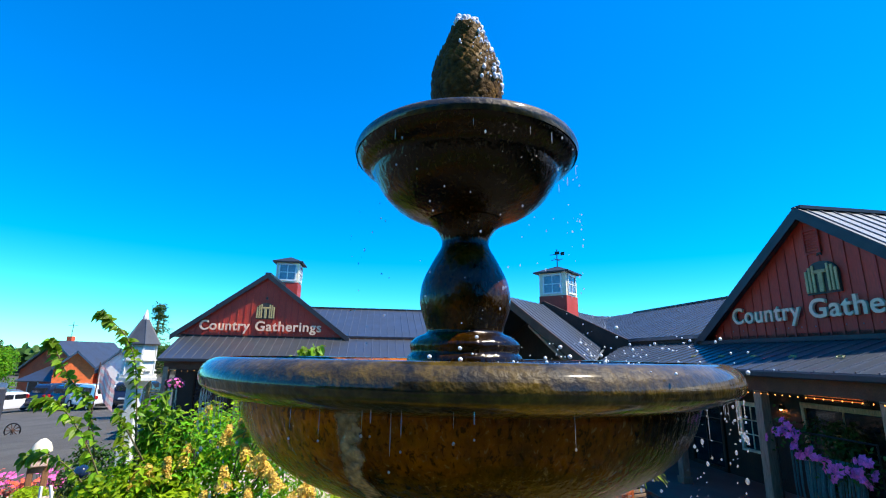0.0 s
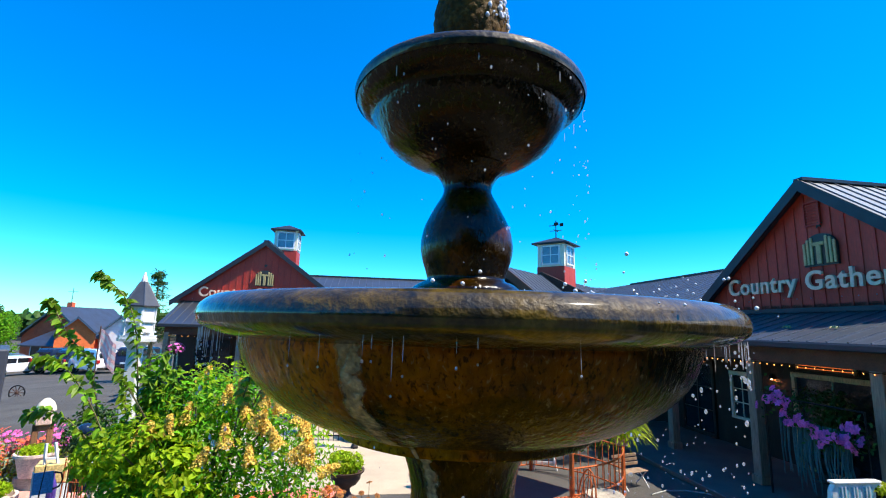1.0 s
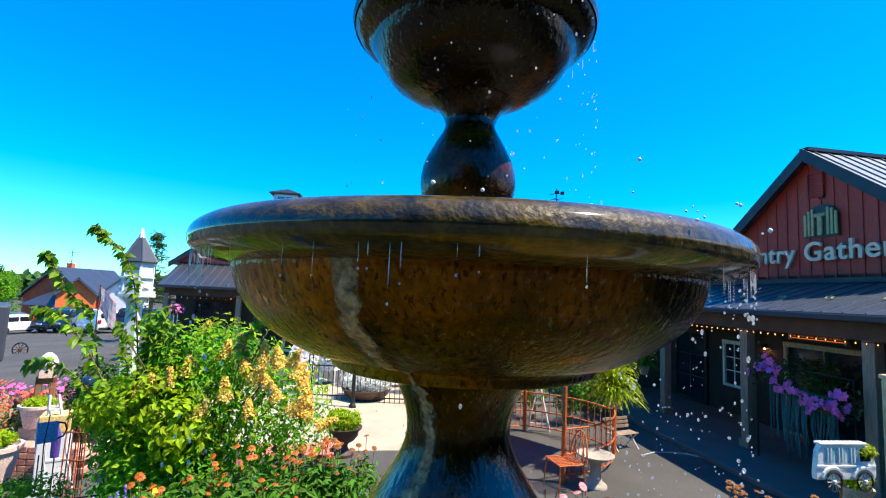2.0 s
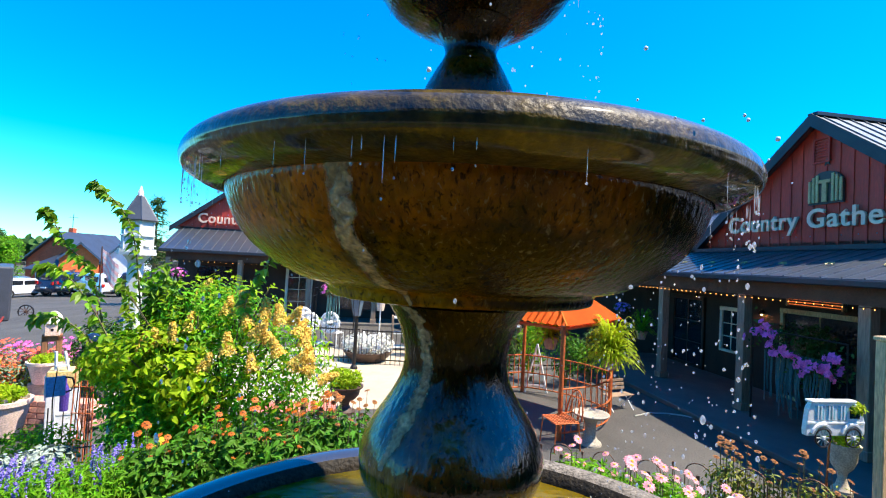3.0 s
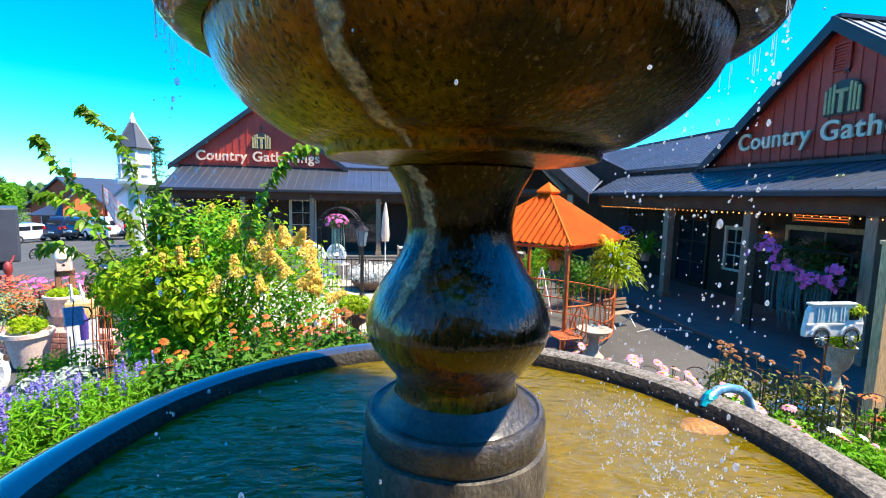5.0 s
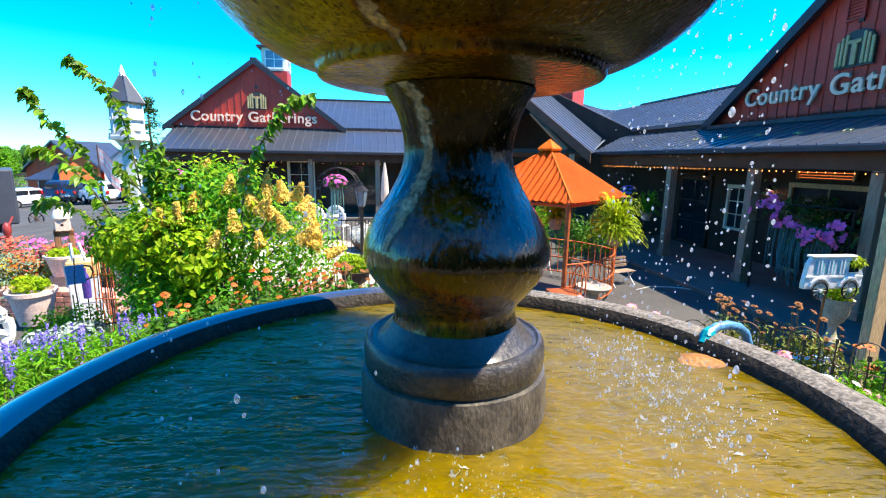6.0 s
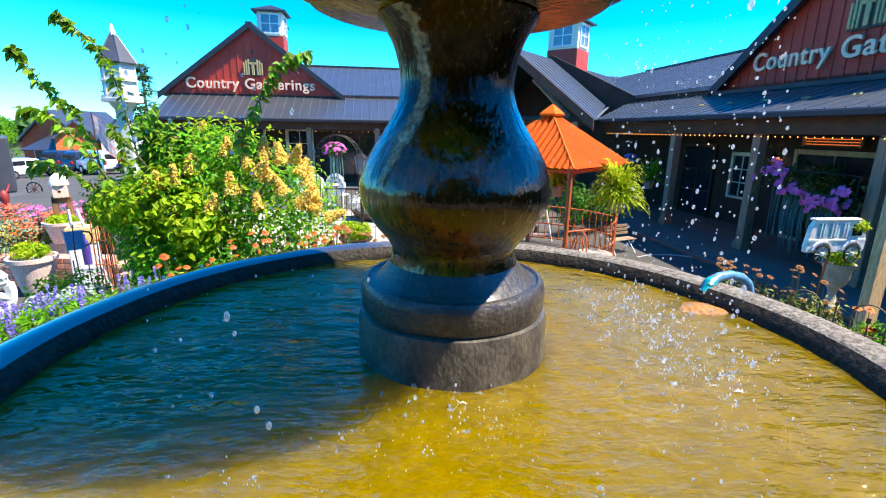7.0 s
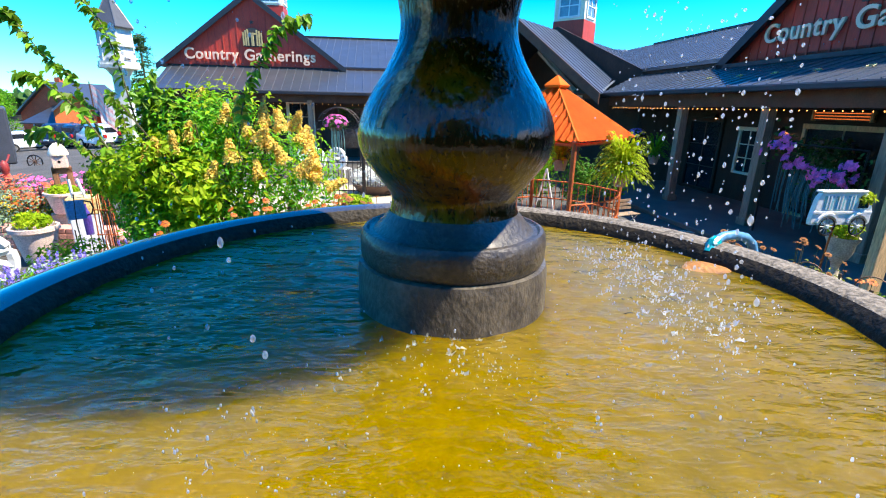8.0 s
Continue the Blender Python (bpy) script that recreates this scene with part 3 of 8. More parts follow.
def slab(a, b, c, d, thick):
    """A sloping roof slab whose top is the quad a b c d."""
    bm = bmesh.new()
    up_ = (Vector(b) - Vector(a)).cross(Vector(d) - Vector(a)).normalized()
    if up_.z < 0:
        up_ = -up_
    top = [bm.verts.new(p) for p in (a, b, c, d)]
    low = [bm.verts.new(Vector(p) - up_ * thick) for p in (a, b, c, d)]
    bm.faces.new(top)
    bm.faces.new(low[::-1])
    for i in range(4):
        j = (i + 1) % 4
        bm.faces.new((top[i], low[i], low[j], top[j]))
    bmesh.ops.recalc_face_normals(bm, faces=bm.faces)
    return bm


def seams(a, b, c, d, step, h=0.028, w=0.024):
    """Raised seams from the eave a-b up to the ridge d-c."""
    A, Bv, C, D = (Vector(p) for p in (a, b, c, d))
    up_ = (Bv - A).cross(D - A).normalized()
    if up_.z < 0:
        up_ = -up_
    along = (Bv - A).normalized()
    n = int((Bv - A).length / step)
    out = []
    for i in range(n + 1):
        bm = bmesh.new()
        t = (i + 0.5) / (n + 1)
        lo, hi = A.lerp(Bv, t), D.lerp(C, t)
        vs = [bm.verts.new(p + s * along * w / 2 + k * up_ * h) for p in (lo, hi) for s in (-1, 1) for k in (-0.2, 1)]
        for f in ((0, 1, 3, 2), (4, 6, 7, 5), (0, 4, 5, 1), (2, 3, 7, 6), (0, 2, 6, 4), (1, 5, 7, 3)):
            bm.faces.new([vs[k] for k in f])
        bmesh.ops.recalc_face_normals(bm, faces=bm.faces)
        out.append(bm)
    return out


def roof(parent, quad, step=0.36, thick=0.10, cuts=(), name="roof"):
    bm = clip(slab(*quad, thick), cuts)
    ob = part(name, bm, ROOF, parent)
    if name != "rear_roof":
        for s in seams(*quad, step):
            s = clip(s, cuts)
            if s.verts:
                part("seam", s, SEAM, ob)
    return ob


# planes of the three roofs that meet at the valley
E0 = Vector((5.29, 17.76, 0))          # foot of the entry gable's peak
ED, EN = Vector((0.7071, 0.7071, 0)), Vector((0.7071, -0.7071, 0))
ERIDGE, EHALF = 5.44, 3.2
e_slope = (ERIDGE - EAVE) / EHALF
(E0 + Vector((0, 0, ERIDGE)), Vector((EN.x * e_slope, EN.y * e_slope, 1)).normalized())
(E0 + Vector((0, 0, ERIDGE)), Vector((-EN.x * e_slope, -EN.y * e_slope, 1)).normalized())

right = thing("shop_wing", "long red-gabled shop wing with dark steel roof and shaded porch", "building", B, group="shop wings")
RX, RW = 7.55, 9.97                     # eave and wall lines
PTOP = 3.66
p_sl = (PTOP - EAVE) / (RW - RX)
porch_pl = (Vector((RX, 0, EAVE)), Vector((-p_sl, 0, 1)).normalized())
MR, MZ = 14.2, 5.64
m_sl = (MZ - 3.92) / (MR - RW)
main_pl = (Vector((RW, 0, 3.92)), Vector((-m_sl, 0, 1)).normalized())
roof(right, [(RX, -8, EAVE), (RX, 24, EAVE), (RW + 0.3, 24, PTOP + 0.09), (RW + 0.3, -8, PTOP + 0.09)], cuts=[(E0 + EN * EHALF, EN)], name="porch_roof")
roof(right, [(RW, -8, 3.92), (RW, 30, 3.92), (MR, 30, MZ), (MR, -8, MZ)], cuts=[(E0, EN)], name="main_roof")
part("ridge_cap", boxes((MR - 0.12, -8, MZ - 0.02, MR + 0.12, 24, MZ + 0.05)), FASCIA, right)
roof(right, [(MR * 2 - RW, 30, 3.92), (MR * 2 - RW, -8, 3.92), (MR, -8, MZ), (MR, 30, MZ)], name="rear_roof")
part("break_flashing", boxes((RW - 0.06, 12.9, 3.80, RW + 0.02, 19.0, 3.90)), SEAM, right)
# eave gutter, beam under it and the shaded wall
part("gutter", boxes((RX - 0.07, -8, EAVE - 0.13, RX + 0.05, 15.5, EAVE - 0.01), bevel=0.02), FASCIA, right, "dark eave gutter")
part("beam", boxes((RX + 0.34, -8, EAVE - 0.42, RX + 0.52, 15.7, EAVE - 0.06)), BEAMWOOD, right, "stained porch beam")
part("soffit", boxes((RX + 0.05, -8, EAVE - 0.10, RW, 18, EAVE - 0.06)), DARKWOOD, right)
part("wall", boxes((RW, -8, 0, RW + 0.2, 22, 3.80)), DARKWOOD, right, "dark brown board wall")
part("rear_wall", boxes((MR * 2 - RW - 0.3, -8, 0, MR * 2 - RW - 0.1, 24, 3.80)), DARKWOOD, right)


def gable(parent, origin, half, z0, z1, deep, turn, front=0.25, out=0.22, barge=0.30):
    """A red board gable facing -y of its own frame: boards and battens, barge boards, two roof slopes."""
    G = Matrix.Translation(origin) @ pose(0, 0, 0, 0, 0, turn)
    g = z1 - z0
    bm = bmesh.new()
    vs = [bm.verts.new(p) for p in ((-half, 0, z0), (half, 0, z0), (0, 0, z1), (-half, 0.15, z0), (half, 0.15, z0), (0, 0.15, z1))]
    for f in ((0, 1, 2), (5, 4, 3), (0, 3, 4, 1), (1, 4, 5, 2), (2, 5, 3, 0)):
        bm.faces.new([vs[k] for k in f])
    wall_ = part("gable_wall", bm, REDBOARD, parent, "red board-and-batten gable wall", m=G)
    n = int(2 * half / 0.30)
    for i in range(n + 1):
        x = -half + (i + 0.5) * 2 * half / (n + 1)
        top = z0 + g * (1 - abs(x) / half) - 0.1
        if top > z0 + 0.1:
            part("batten", boxes((x - 0.022, -0.02, z0 + 0.02, x + 0.022, -0.0, top)), REDBOARD, wall_)
    k = math.hypot(half, g)
    for s in (-1, 1):
        e = (half + out) / half
        zl = z1 - g * e
        quad = [(s * half * e, -front, zl + 0.12), (s * half * e, deep, zl + 0.12), (0, deep, z1 + 0.12), (0, -front, z1 + 0.12)]
        r_ = part("gable_roof", slab(*quad, 0.10), ROOF, parent, m=G)
        for s_ in seams(*quad, 0.36):
            part("seam", s_, SEAM, r_)
        bb = bmesh.new()
        q = [bb.verts.new(p) for y in (-front - 0.05, -front + 0.0) for p in ((s * half * e, y, zl + 0.14 - barge), (s * half * e, y, zl + 0.14), (0, y, z1 + 0.15), (0, y, z1 + 0.15 - barge))]
        for f in ((0, 1, 2, 3), (7, 6, 5, 4), (0, 4, 5, 1), (1, 5, 6, 2), (2, 6, 7, 3), (3, 7, 4, 0)):
            bb.faces.new([q[i] for i in f])
        bmesh.ops.recalc_face_normals(bb, faces=bb.faces)
        part("barge_board", bb, FASCIA, parent, m=G)
    part("ridge_cap", boxes((-0.12, -front, z1 + 0.09, 0.12, deep, z1 + 0.17)), FASCIA, parent, m=G)
    return wall_


gable(right, (RW, 9.18, 0), 3.84, 3.66, 6.56, 4.4, -90, out=0.30)
# dark strip along the foot of the gable
part("gable_sill", boxes((RW - 0.3, 5.2, 3.60, RW + 0.05, 13.1, 3.70)), FASCIA, right)

left = thing("shop_wing", "red-gabled shop wing with dark steel roof behind the patio", "building", B, group="shop wings")
LY, LW = 20.2, 22.2
LR, LZ = 26.4, 5.62
roof(left, [(-8.45, LY, LEAVE), (9, LY, LEAVE), (9, LW + 0.3, 3.98), (-8.45, LW + 0.3, 3.98)], cuts=[(E0 - EN * EHALF, -EN)], name="porch_roof")
roof(left, [(-8.5, LW, 3.97), (14, LW, 3.97), (14, LR, LZ), (-8.45, LR, LZ)], cuts=[(E0, -EN)], name="main_roof")
roof(left, [(14, 2 * LR - LW, 3.97), (-8.5, 2 * LR - LW, 3.97), (-8.45, LR, LZ), (14, LR, LZ)], name="rear_roof")
part("ridge_cap", boxes((-8.45, LR - 0.12, LZ - 0.02, 10, LR + 0.12, LZ + 0.05)), FASCIA, left)
part("gutter", boxes((-8.45, LY - 0.07, LEAVE - 0.12, 2.2, LY + 0.05, LEAVE + 0.01), bevel=0.02), FASCIA, left, "dark eave gutter")
part("beam", boxes((-8.3, LY + 0.34, LEAVE - 0.42, 2.0, LY + 0.52, LEAVE - 0.06)), BEAMWOOD, left, "stained porch beam")
part("soffit", boxes((-8.45, LY + 0.05, LEAVE - 0.10, 6, LW, LEAVE - 0.06)), DARKWOOD, left)
part("wall", boxes((-8.45, LW, -1.0, 9, LW + 0.2, 3.9)), DARKWOOD, left, "dark brown board wall")
part("end_wall", boxes((-8.45, LW + 0.2, -1.0, -8.25, 2 * LR - LW, 3.9)), REDBOARD, left)
part("rear_wall", boxes((-8.45, 2 * LR - LW - 0.3, 0, 14, 2 * LR - LW - 0.1, 3.9)), DARKWOOD, left)
gable(left, (-5.0, LW, 0), 3.62, 3.90, 6.6, 4.6, 0, 0.15, barge=0.24)

entry = thing("entry_gable", "open timber entry gable with dark steel roof in the corner", "building", B)
for s, pl in ((1, 0), (-1, 1)):
    o = EN * s
    lo0, lo1 = E0 + o * (EHALF + 0.05) - ED * 0.5, E0 + o * (EHALF + 0.05) + ED * 11
    z_lo = ERIDGE - e_slope * (EHALF + 0.05)
    r0, r1 = E0 - ED * 0.5, E0 + ED * 11
    quad = [(lo0.x, lo0.y, z_lo), (lo1.x, lo1.y, z_lo), (r1.x, r1.y, ERIDGE), (r0.x, r0.y, ERIDGE)]
    cuts = [porch_pl, main_pl] if s > 0 else [(Vector((0, LY, EAVE)), Vector((0, -0.474, 1)).normalized())]
    roof(entry, quad, step=0.40, cuts=cuts)
    bb = bmesh.new()
    q = []
    for back in (0.55, 0.48):
        for off, dz in ((EHALF + 0.05, -0.34), (EHALF + 0.05, 0.02), (0, 0.02), (0, -0.34)):
            p = E0 + o * off - ED * back
            q.append(bb.verts.new((p.x, p.y, ERIDGE - e_slope * off + dz)))
    for f in ((0, 1, 2, 3), (7, 6, 5, 4), (0, 4, 5, 1), (1, 5, 6, 2), (2, 6, 7, 3), (3, 7, 4, 0)):
        bb.faces.new([q[i] for i in f])
    bmesh.ops.recalc_face_normals(bb, faces=bb.faces)
    part("barge_board", bb, BEAMWOOD, entry)
    # diagonal brace and post of the open truss
    t = bmesh.new()
    a_, b_ = E0 + o * 2.3 - ED * 0.3, E0 + o * 0.9 - ED * 0.3
    tube(t, [(a_.x, a_.y, EAVE + 0.05), (b_.x, b_.y, EAVE + 1.35)], 0.09, 4)
    part("truss_brace", t, POSTWOOD, entry)
    t = bmesh.new()
    a_ = E0 + o * 2.55 - ED * 0.3
    tube(t, [(a_.x, a_.y, 0), (a_.x, a_.y, EAVE)], 0.14, 4)
    part("post", t, POSTWOOD, entry)
t = bmesh.new()
a_, b_ = E0 + EN * 2.9 - ED * 0.3, E0 - EN * 2.9 - ED * 0.3
tube(t, [(a_.x, a_.y, EAVE - 0.05), (b_.x, b_.y, EAVE - 0.05)], 0.15, 4)
part("tie_beam", t, BEAMWOOD, entry)
t = bmesh.new()
a_, b_ = E0 + EN * 4.5 + ED * 3, E0 - EN * 4.5 + ED * 3
vs = [t.verts.new(p) for p in ((a_.x, a_.y, 0), (b_.x, b_.y, 0), (b_.x, b_.y, 3.4), (E0.x + ED.x * 3, E0.y + ED.y * 3, 5.6), (a_.x, a_.y, 3.4))]
t.faces.new(vs)
ext = bmesh.ops.extrude_face_region(t, geom=list(t.faces))
bmesh.ops.translate(t, verts=[v for v in ext["geom"] if isinstance(v, bmesh.types.BMVert)], vec=ED * 0.2)
part("inner_wall", t, DARKWOOD, entry, "dark brown wall inside the entry")


# pale flashing in the valley between entry and porch roof
for lo_, hi_, z_at in ((RX, RW, lambda x: EAVE + p_sl * (x - RX)), (RW, 12.2, lambda x: 3.92 + m_sl * (x - RW))):
    b = bmesh.new()
    rows_ = []
    for k in range(6):
        x = lo_ + (hi_ - lo_) * k / 5
        z = z_at(x)
        y = 17.76 + (x - 5.29) - (ERIDGE - z) / e_slope / 0.7071
        rows_.append([b.verts.new((x - 0.10, y - 0.13, z + 0.05)), b.verts.new((x, y, z + 0.035)), b.verts.new((x + 0.02, y + 0.16, z + 0.09))])
    for a_, b_ in zip(rows_, rows_[1:]):
        b.faces.new((a_[0], a_[1], b_[1], b_[0]))
        b.faces.new((a_[1], a_[2], b_[2], b_[1]))
    bmesh.ops.solidify(b, geom=list(b.faces), thickness=0.01)
    part("valley_flashing", b, mat("pale_flashing", (0.42, 0.45, 0.5), (0.34, 0.37, 0.42), rough=0.4, metal=0.4) if lo_ == RX else bpy.data.materials["pale_flashing"], entry)

# pairs of snow guards in a row along the porch roof
guard_mesh = mesh_of(boxes((-0.02, -0.07, 0.0, 0.04, -0.045, 0.03), (-0.02, 0.045, 0.0, 0.04, 0.07, 0.03), (0.04, -0.08, 0.0, 0.05, 0.08, 0.04), bevel=0.004), "snow_guard")
guard_mesh.materials.append(mat("yellowed_guard", (0.50, 0.42, 0.18), (0.36, 0.30, 0.13), rough=0.5))
for k in range(8):
    y = 4.5 + 1.0 * k
    guard = part("snow_guard", guard_mesh, None, right, m=pose(8.36, y, EAVE + p_sl * (8.36 - RX) + 0.02, 0, math.degrees(-math.atan(p_sl)), 0))

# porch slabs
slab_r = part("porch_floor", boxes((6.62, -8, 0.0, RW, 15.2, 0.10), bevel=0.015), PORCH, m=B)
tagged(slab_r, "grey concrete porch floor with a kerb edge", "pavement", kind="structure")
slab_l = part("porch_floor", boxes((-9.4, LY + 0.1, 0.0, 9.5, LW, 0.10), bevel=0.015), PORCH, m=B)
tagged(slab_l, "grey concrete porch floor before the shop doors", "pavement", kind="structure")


def porch_post(x, y):
    th = thing("porch_post", "weathered square timber porch post with a small base", "post", B @ pose(x, y, 0.10), group="porch posts")
    part("shaft", boxes((-0.10, -0.10, 0, 0.10, 0.10, EAVE - 0.52), bevel=0.012), POSTWOOD, th)
    part("base", boxes((-0.13, -0.13, 0, 0.13, 0.13, 0.16), bevel=0.01), POSTWOOD, th)
    return th


post = porch_post(7.99, 9.0)
for y in (11.78, 6.48, 3.9, 1.2):
    copy_thing(post, B @ pose(7.99, y, 0.10))
for x in (-8.2, -5.4, -2.6, 0.2, 2.4):
    copy_thing(post, B @ pose(x, LY + 0.43, 0.10))


def cupola(m, vane, s):
    th = thing("cupola", "square cupola with white windows, red skirt and low dark roof", "cupola", m, group="roof cupolas")
    part("skirt", boxes((-s, -s, -1.3, s, s, 0.52), bevel=0.01), REDBOARD, th, "red board skirt")
    part("body", boxes((-s + 0.02, -s + 0.02, 0.52, s - 0.02, s - 0.02, 1.62)), CREAM, th, "cream window stage")
    for k in range(4):
        R4 = pose(0, 0, 0, 0, 0, 90 * k)
        w_ = part("window", boxes((-0.40, -s + 0.0, 0.68, 0.40, -s + 0.03, 1.46)), SKYPANE, th, m=R4)
        part("frame", boxes((-0.47, -s - 0.03, 0.60, 0.47, -s + 0.025, 0.68), (-0.47, -s - 0.03, 1.46, 0.47, -s + 0.025, 1.54), (-0.47, -s - 0.03, 0.68, -0.40, -s + 0.025, 1.46), (0.40, -s - 0.03, 0.68, 0.47, -s + 0.025, 1.46), (-0.02, -s - 0.02, 0.68, 0.02, -s + 0.02, 1.46), (-0.40, -s - 0.018, 1.05, 0.40, -s + 0.018, 1.09)), WHITE, w_)
    bm = bmesh.new()
    e = s + 0.2
    a = [bm.verts.new((x, y, 1.66)) for x, y in ((-e, -e), (e, -e), (e, e), (-e, e))]
    b = [bm.verts.new((x, y, 1.60)) for x, y in ((-e, -e), (e, -e), (e, e), (-e, e))]
    top = bm.verts.new((0, 0, 2.02))
    for i in range(4):
        bm.faces.new((a[i], a[(i + 1) % 4], top))
        bm.faces.new((b[i], b[(i + 1) % 4], a[(i + 1) % 4], a[i]))
    bm.faces.new(b[::-1])
    part("cap", bm, FASCIA, th, "low dark pyramid roof")
    if vane:
        bm = bmesh.new()
        tube(bm, [(0, 0, 1.95), (0, 0, 2.85)], 0.025)
        tube(bm, [(-0.3, 0, 2.35), (0.3, 0, 2.35)], 0.016)
        tube(bm, [(0, -0.3, 2.35), (0, 0.3, 2.35)], 0.016)
        tube(bm, [(-0.36, 0, 2.62), (0.36, 0, 2.62)], 0.018)
        box(bm, 0.2, -0.012, 2.54, 0.38, 0.012, 2.70)
        box(bm, -0.1, -0.012, 2.62, 0.12, 0.012, 2.76)
        part("weathervane", bm, IRON, th, "iron weathervane")
    return th


cupola(B @ pose(E0.x + ED.x * 4.68, E0.y + ED.y * 4.68, 5.44, 0, 0, -45), True, 0.68)
cupola(B @ pose(-4.85, LR, 6.38), False, 0.60)

# unseen dark walls added behind the camera: they close the yard and darken reflections
back = part("wall_south", boxes((-16, -9.3, 0, 18, -9.0, 5.2), (-5.5, -9.8, 0, 6.0, -9.32, 10.5)), DARKWOOD)
tagged(back, "plain dark board wall added unseen behind the camera", "wall", kind="structure")
# ---- signs on the gables ----
def letters(body, size, depth=0.03):
    c = bpy.data.curves.new("sign_letters", 'FONT')
    c.body, c.size, c.extrude, c.bevel_depth, c.offset, c.space_character = body, size, depth, 0.003, 0.008, 1.08
    ob = bpy.data.objects.new("sign_letters", c)
    scene.collection.objects.link(ob)
    me = bpy.data.meshes.new_from_object(ob.evaluated_get(bpy.context.evaluated_depsgraph_get()))
    bpy.data.objects.remove(ob)
    xs = [v.co.x for v in me.vertices]
    me.transform(Matrix.Translation((-(min(xs) + max(xs)) / 2, 0, 0)))
    me.materials.clear()
    return me, max(xs) - min(xs)


BRONZE = mat("dark_emblem", (0.045, 0.04, 0.03), (0.03, 0.025, 0.02), rough=0.5)
OLDGOLD = mat("old_gold", (0.52, 0.40, 0.17), (0.38, 0.28, 0.11), rough=0.5)


def arched(half, z0, z1, rise, deep):
    """A board with a rounded top, facing -y."""
    bm = bmesh.new()
    edge = [(-half, z0), (half, z0)] + [(half * math.cos(a), z1 + rise * math.sin(a)) for a in (math.pi * k / 14 for k in range(15))]
    f = bm.faces.new([bm.verts.new((x, -deep, z)) for x, z in edge])
    e = bmesh.ops.extrude_face_region(bm, geom=[f])
    bmesh.ops.translate(bm, verts=[v for v in e["geom"] if isinstance(v, bmesh.types.BMVert)], vec=(0, deep, 0))
    bmesh.ops.recalc_face_normals(bm, faces=bm.faces)
    return bm


def sign(m, width_first, width_second, gap):
    """Raised words and an arched barn emblem on a gable; faces -y of m, its middle under the peak."""
    th = thing("shop_sign", "raised white lettering with an arched fence emblem on the red gable", "sign", m, group="gable signs")
    for word, w, x in (("Country", width_first, -gap / 2 - width_first / 2), ("Gatherings", width_second, gap / 2 + width_second / 2)):
        me, have = letters(word, 0.60)
        k = w / have
        me.transform(Matrix.Diagonal((k, 1.0, 1, 1)))
        part("lettering", me, SEA, th, m=pose(x, -0.075, 0, 90, 0, 0))
    em = part("emblem", arched(0.40, 0.52, 0.95, 0.30, 0.05), BRONZE, th, "dark arched emblem with gold pickets", m=pose(0.50, 0, 0))
    for i in range(9):
        x = -0.36 + 0.09 * i
        if abs(x) < 0.1:
            continue
        h = 0.93 + 0.28 * math.sqrt(max(0, 1 - (x / 0.41) ** 2))
        part("picket", boxes((x - 0.032, -0.085, 0.56, x + 0.032, -0.05, h), bevel=0.008), OLDGOLD, em)
    part("stem", boxes((-0.055, -0.10, 0.56, 0.055, -0.05, 1.05), (-0.14, -0.10, 0.98, 0.14, -0.05, 1.06), bevel=0.01), OLDGOLD, em)
    star = bmesh.new()
    f = star.faces.new([star.verts.new(((0.10 if k % 2 else 0.042) * math.sin(math.pi * k / 5), -0.03, 1.47 - (0.10 if k % 2 else 0.042) * math.cos(math.pi * k / 5))) for k in range(10)])
    e = bmesh.ops.extrude_face_region(star, geom=[f])
    bmesh.ops.translate(star, verts=[v for v in e["geom"] if isinstance(v, bmesh.types.BMVert)], vec=(0, 0.03, 0))
    bmesh.ops.recalc_face_normals(star, faces=star.faces)
    part("star", star, BRONZE, th, "small dark star over the emblem", m=pose(0.50, 0, 0))
    return th


sign(B @ pose(RW - 0.02, 9.49, 4.12, 0, 0, -90), 2.12, 2.95, 0.24)
sign(B @ pose(-5.46, LW - 0.02, 4.12), 2.12, 2.90, 0.24)
vent = thing("gable_vent", "small red louvred vent under the gable peak", "vent", B @ pose(RW - 0.02, 9.12, 5.62, 0, 0, -90))
part("frame", boxes((-0.2, -0.05, 0, -0.16, 0, 0.5), (0.16, -0.05, 0, 0.2, 0, 0.5), (-0.2, -0.05, -0.04, 0.2, 0, 0), (-0.2, -0.05, 0.5, 0.2, 0, 0.54)), REDBOARD, vent)
for i in range(7):
    part("slat", boxes((-0.16, -0.03, 0.03 + i * 0.068, 0.16, 0.0, 0.06 + i * 0.068)), REDBOARD, vent)


# ---- doors and windows of the porches ----


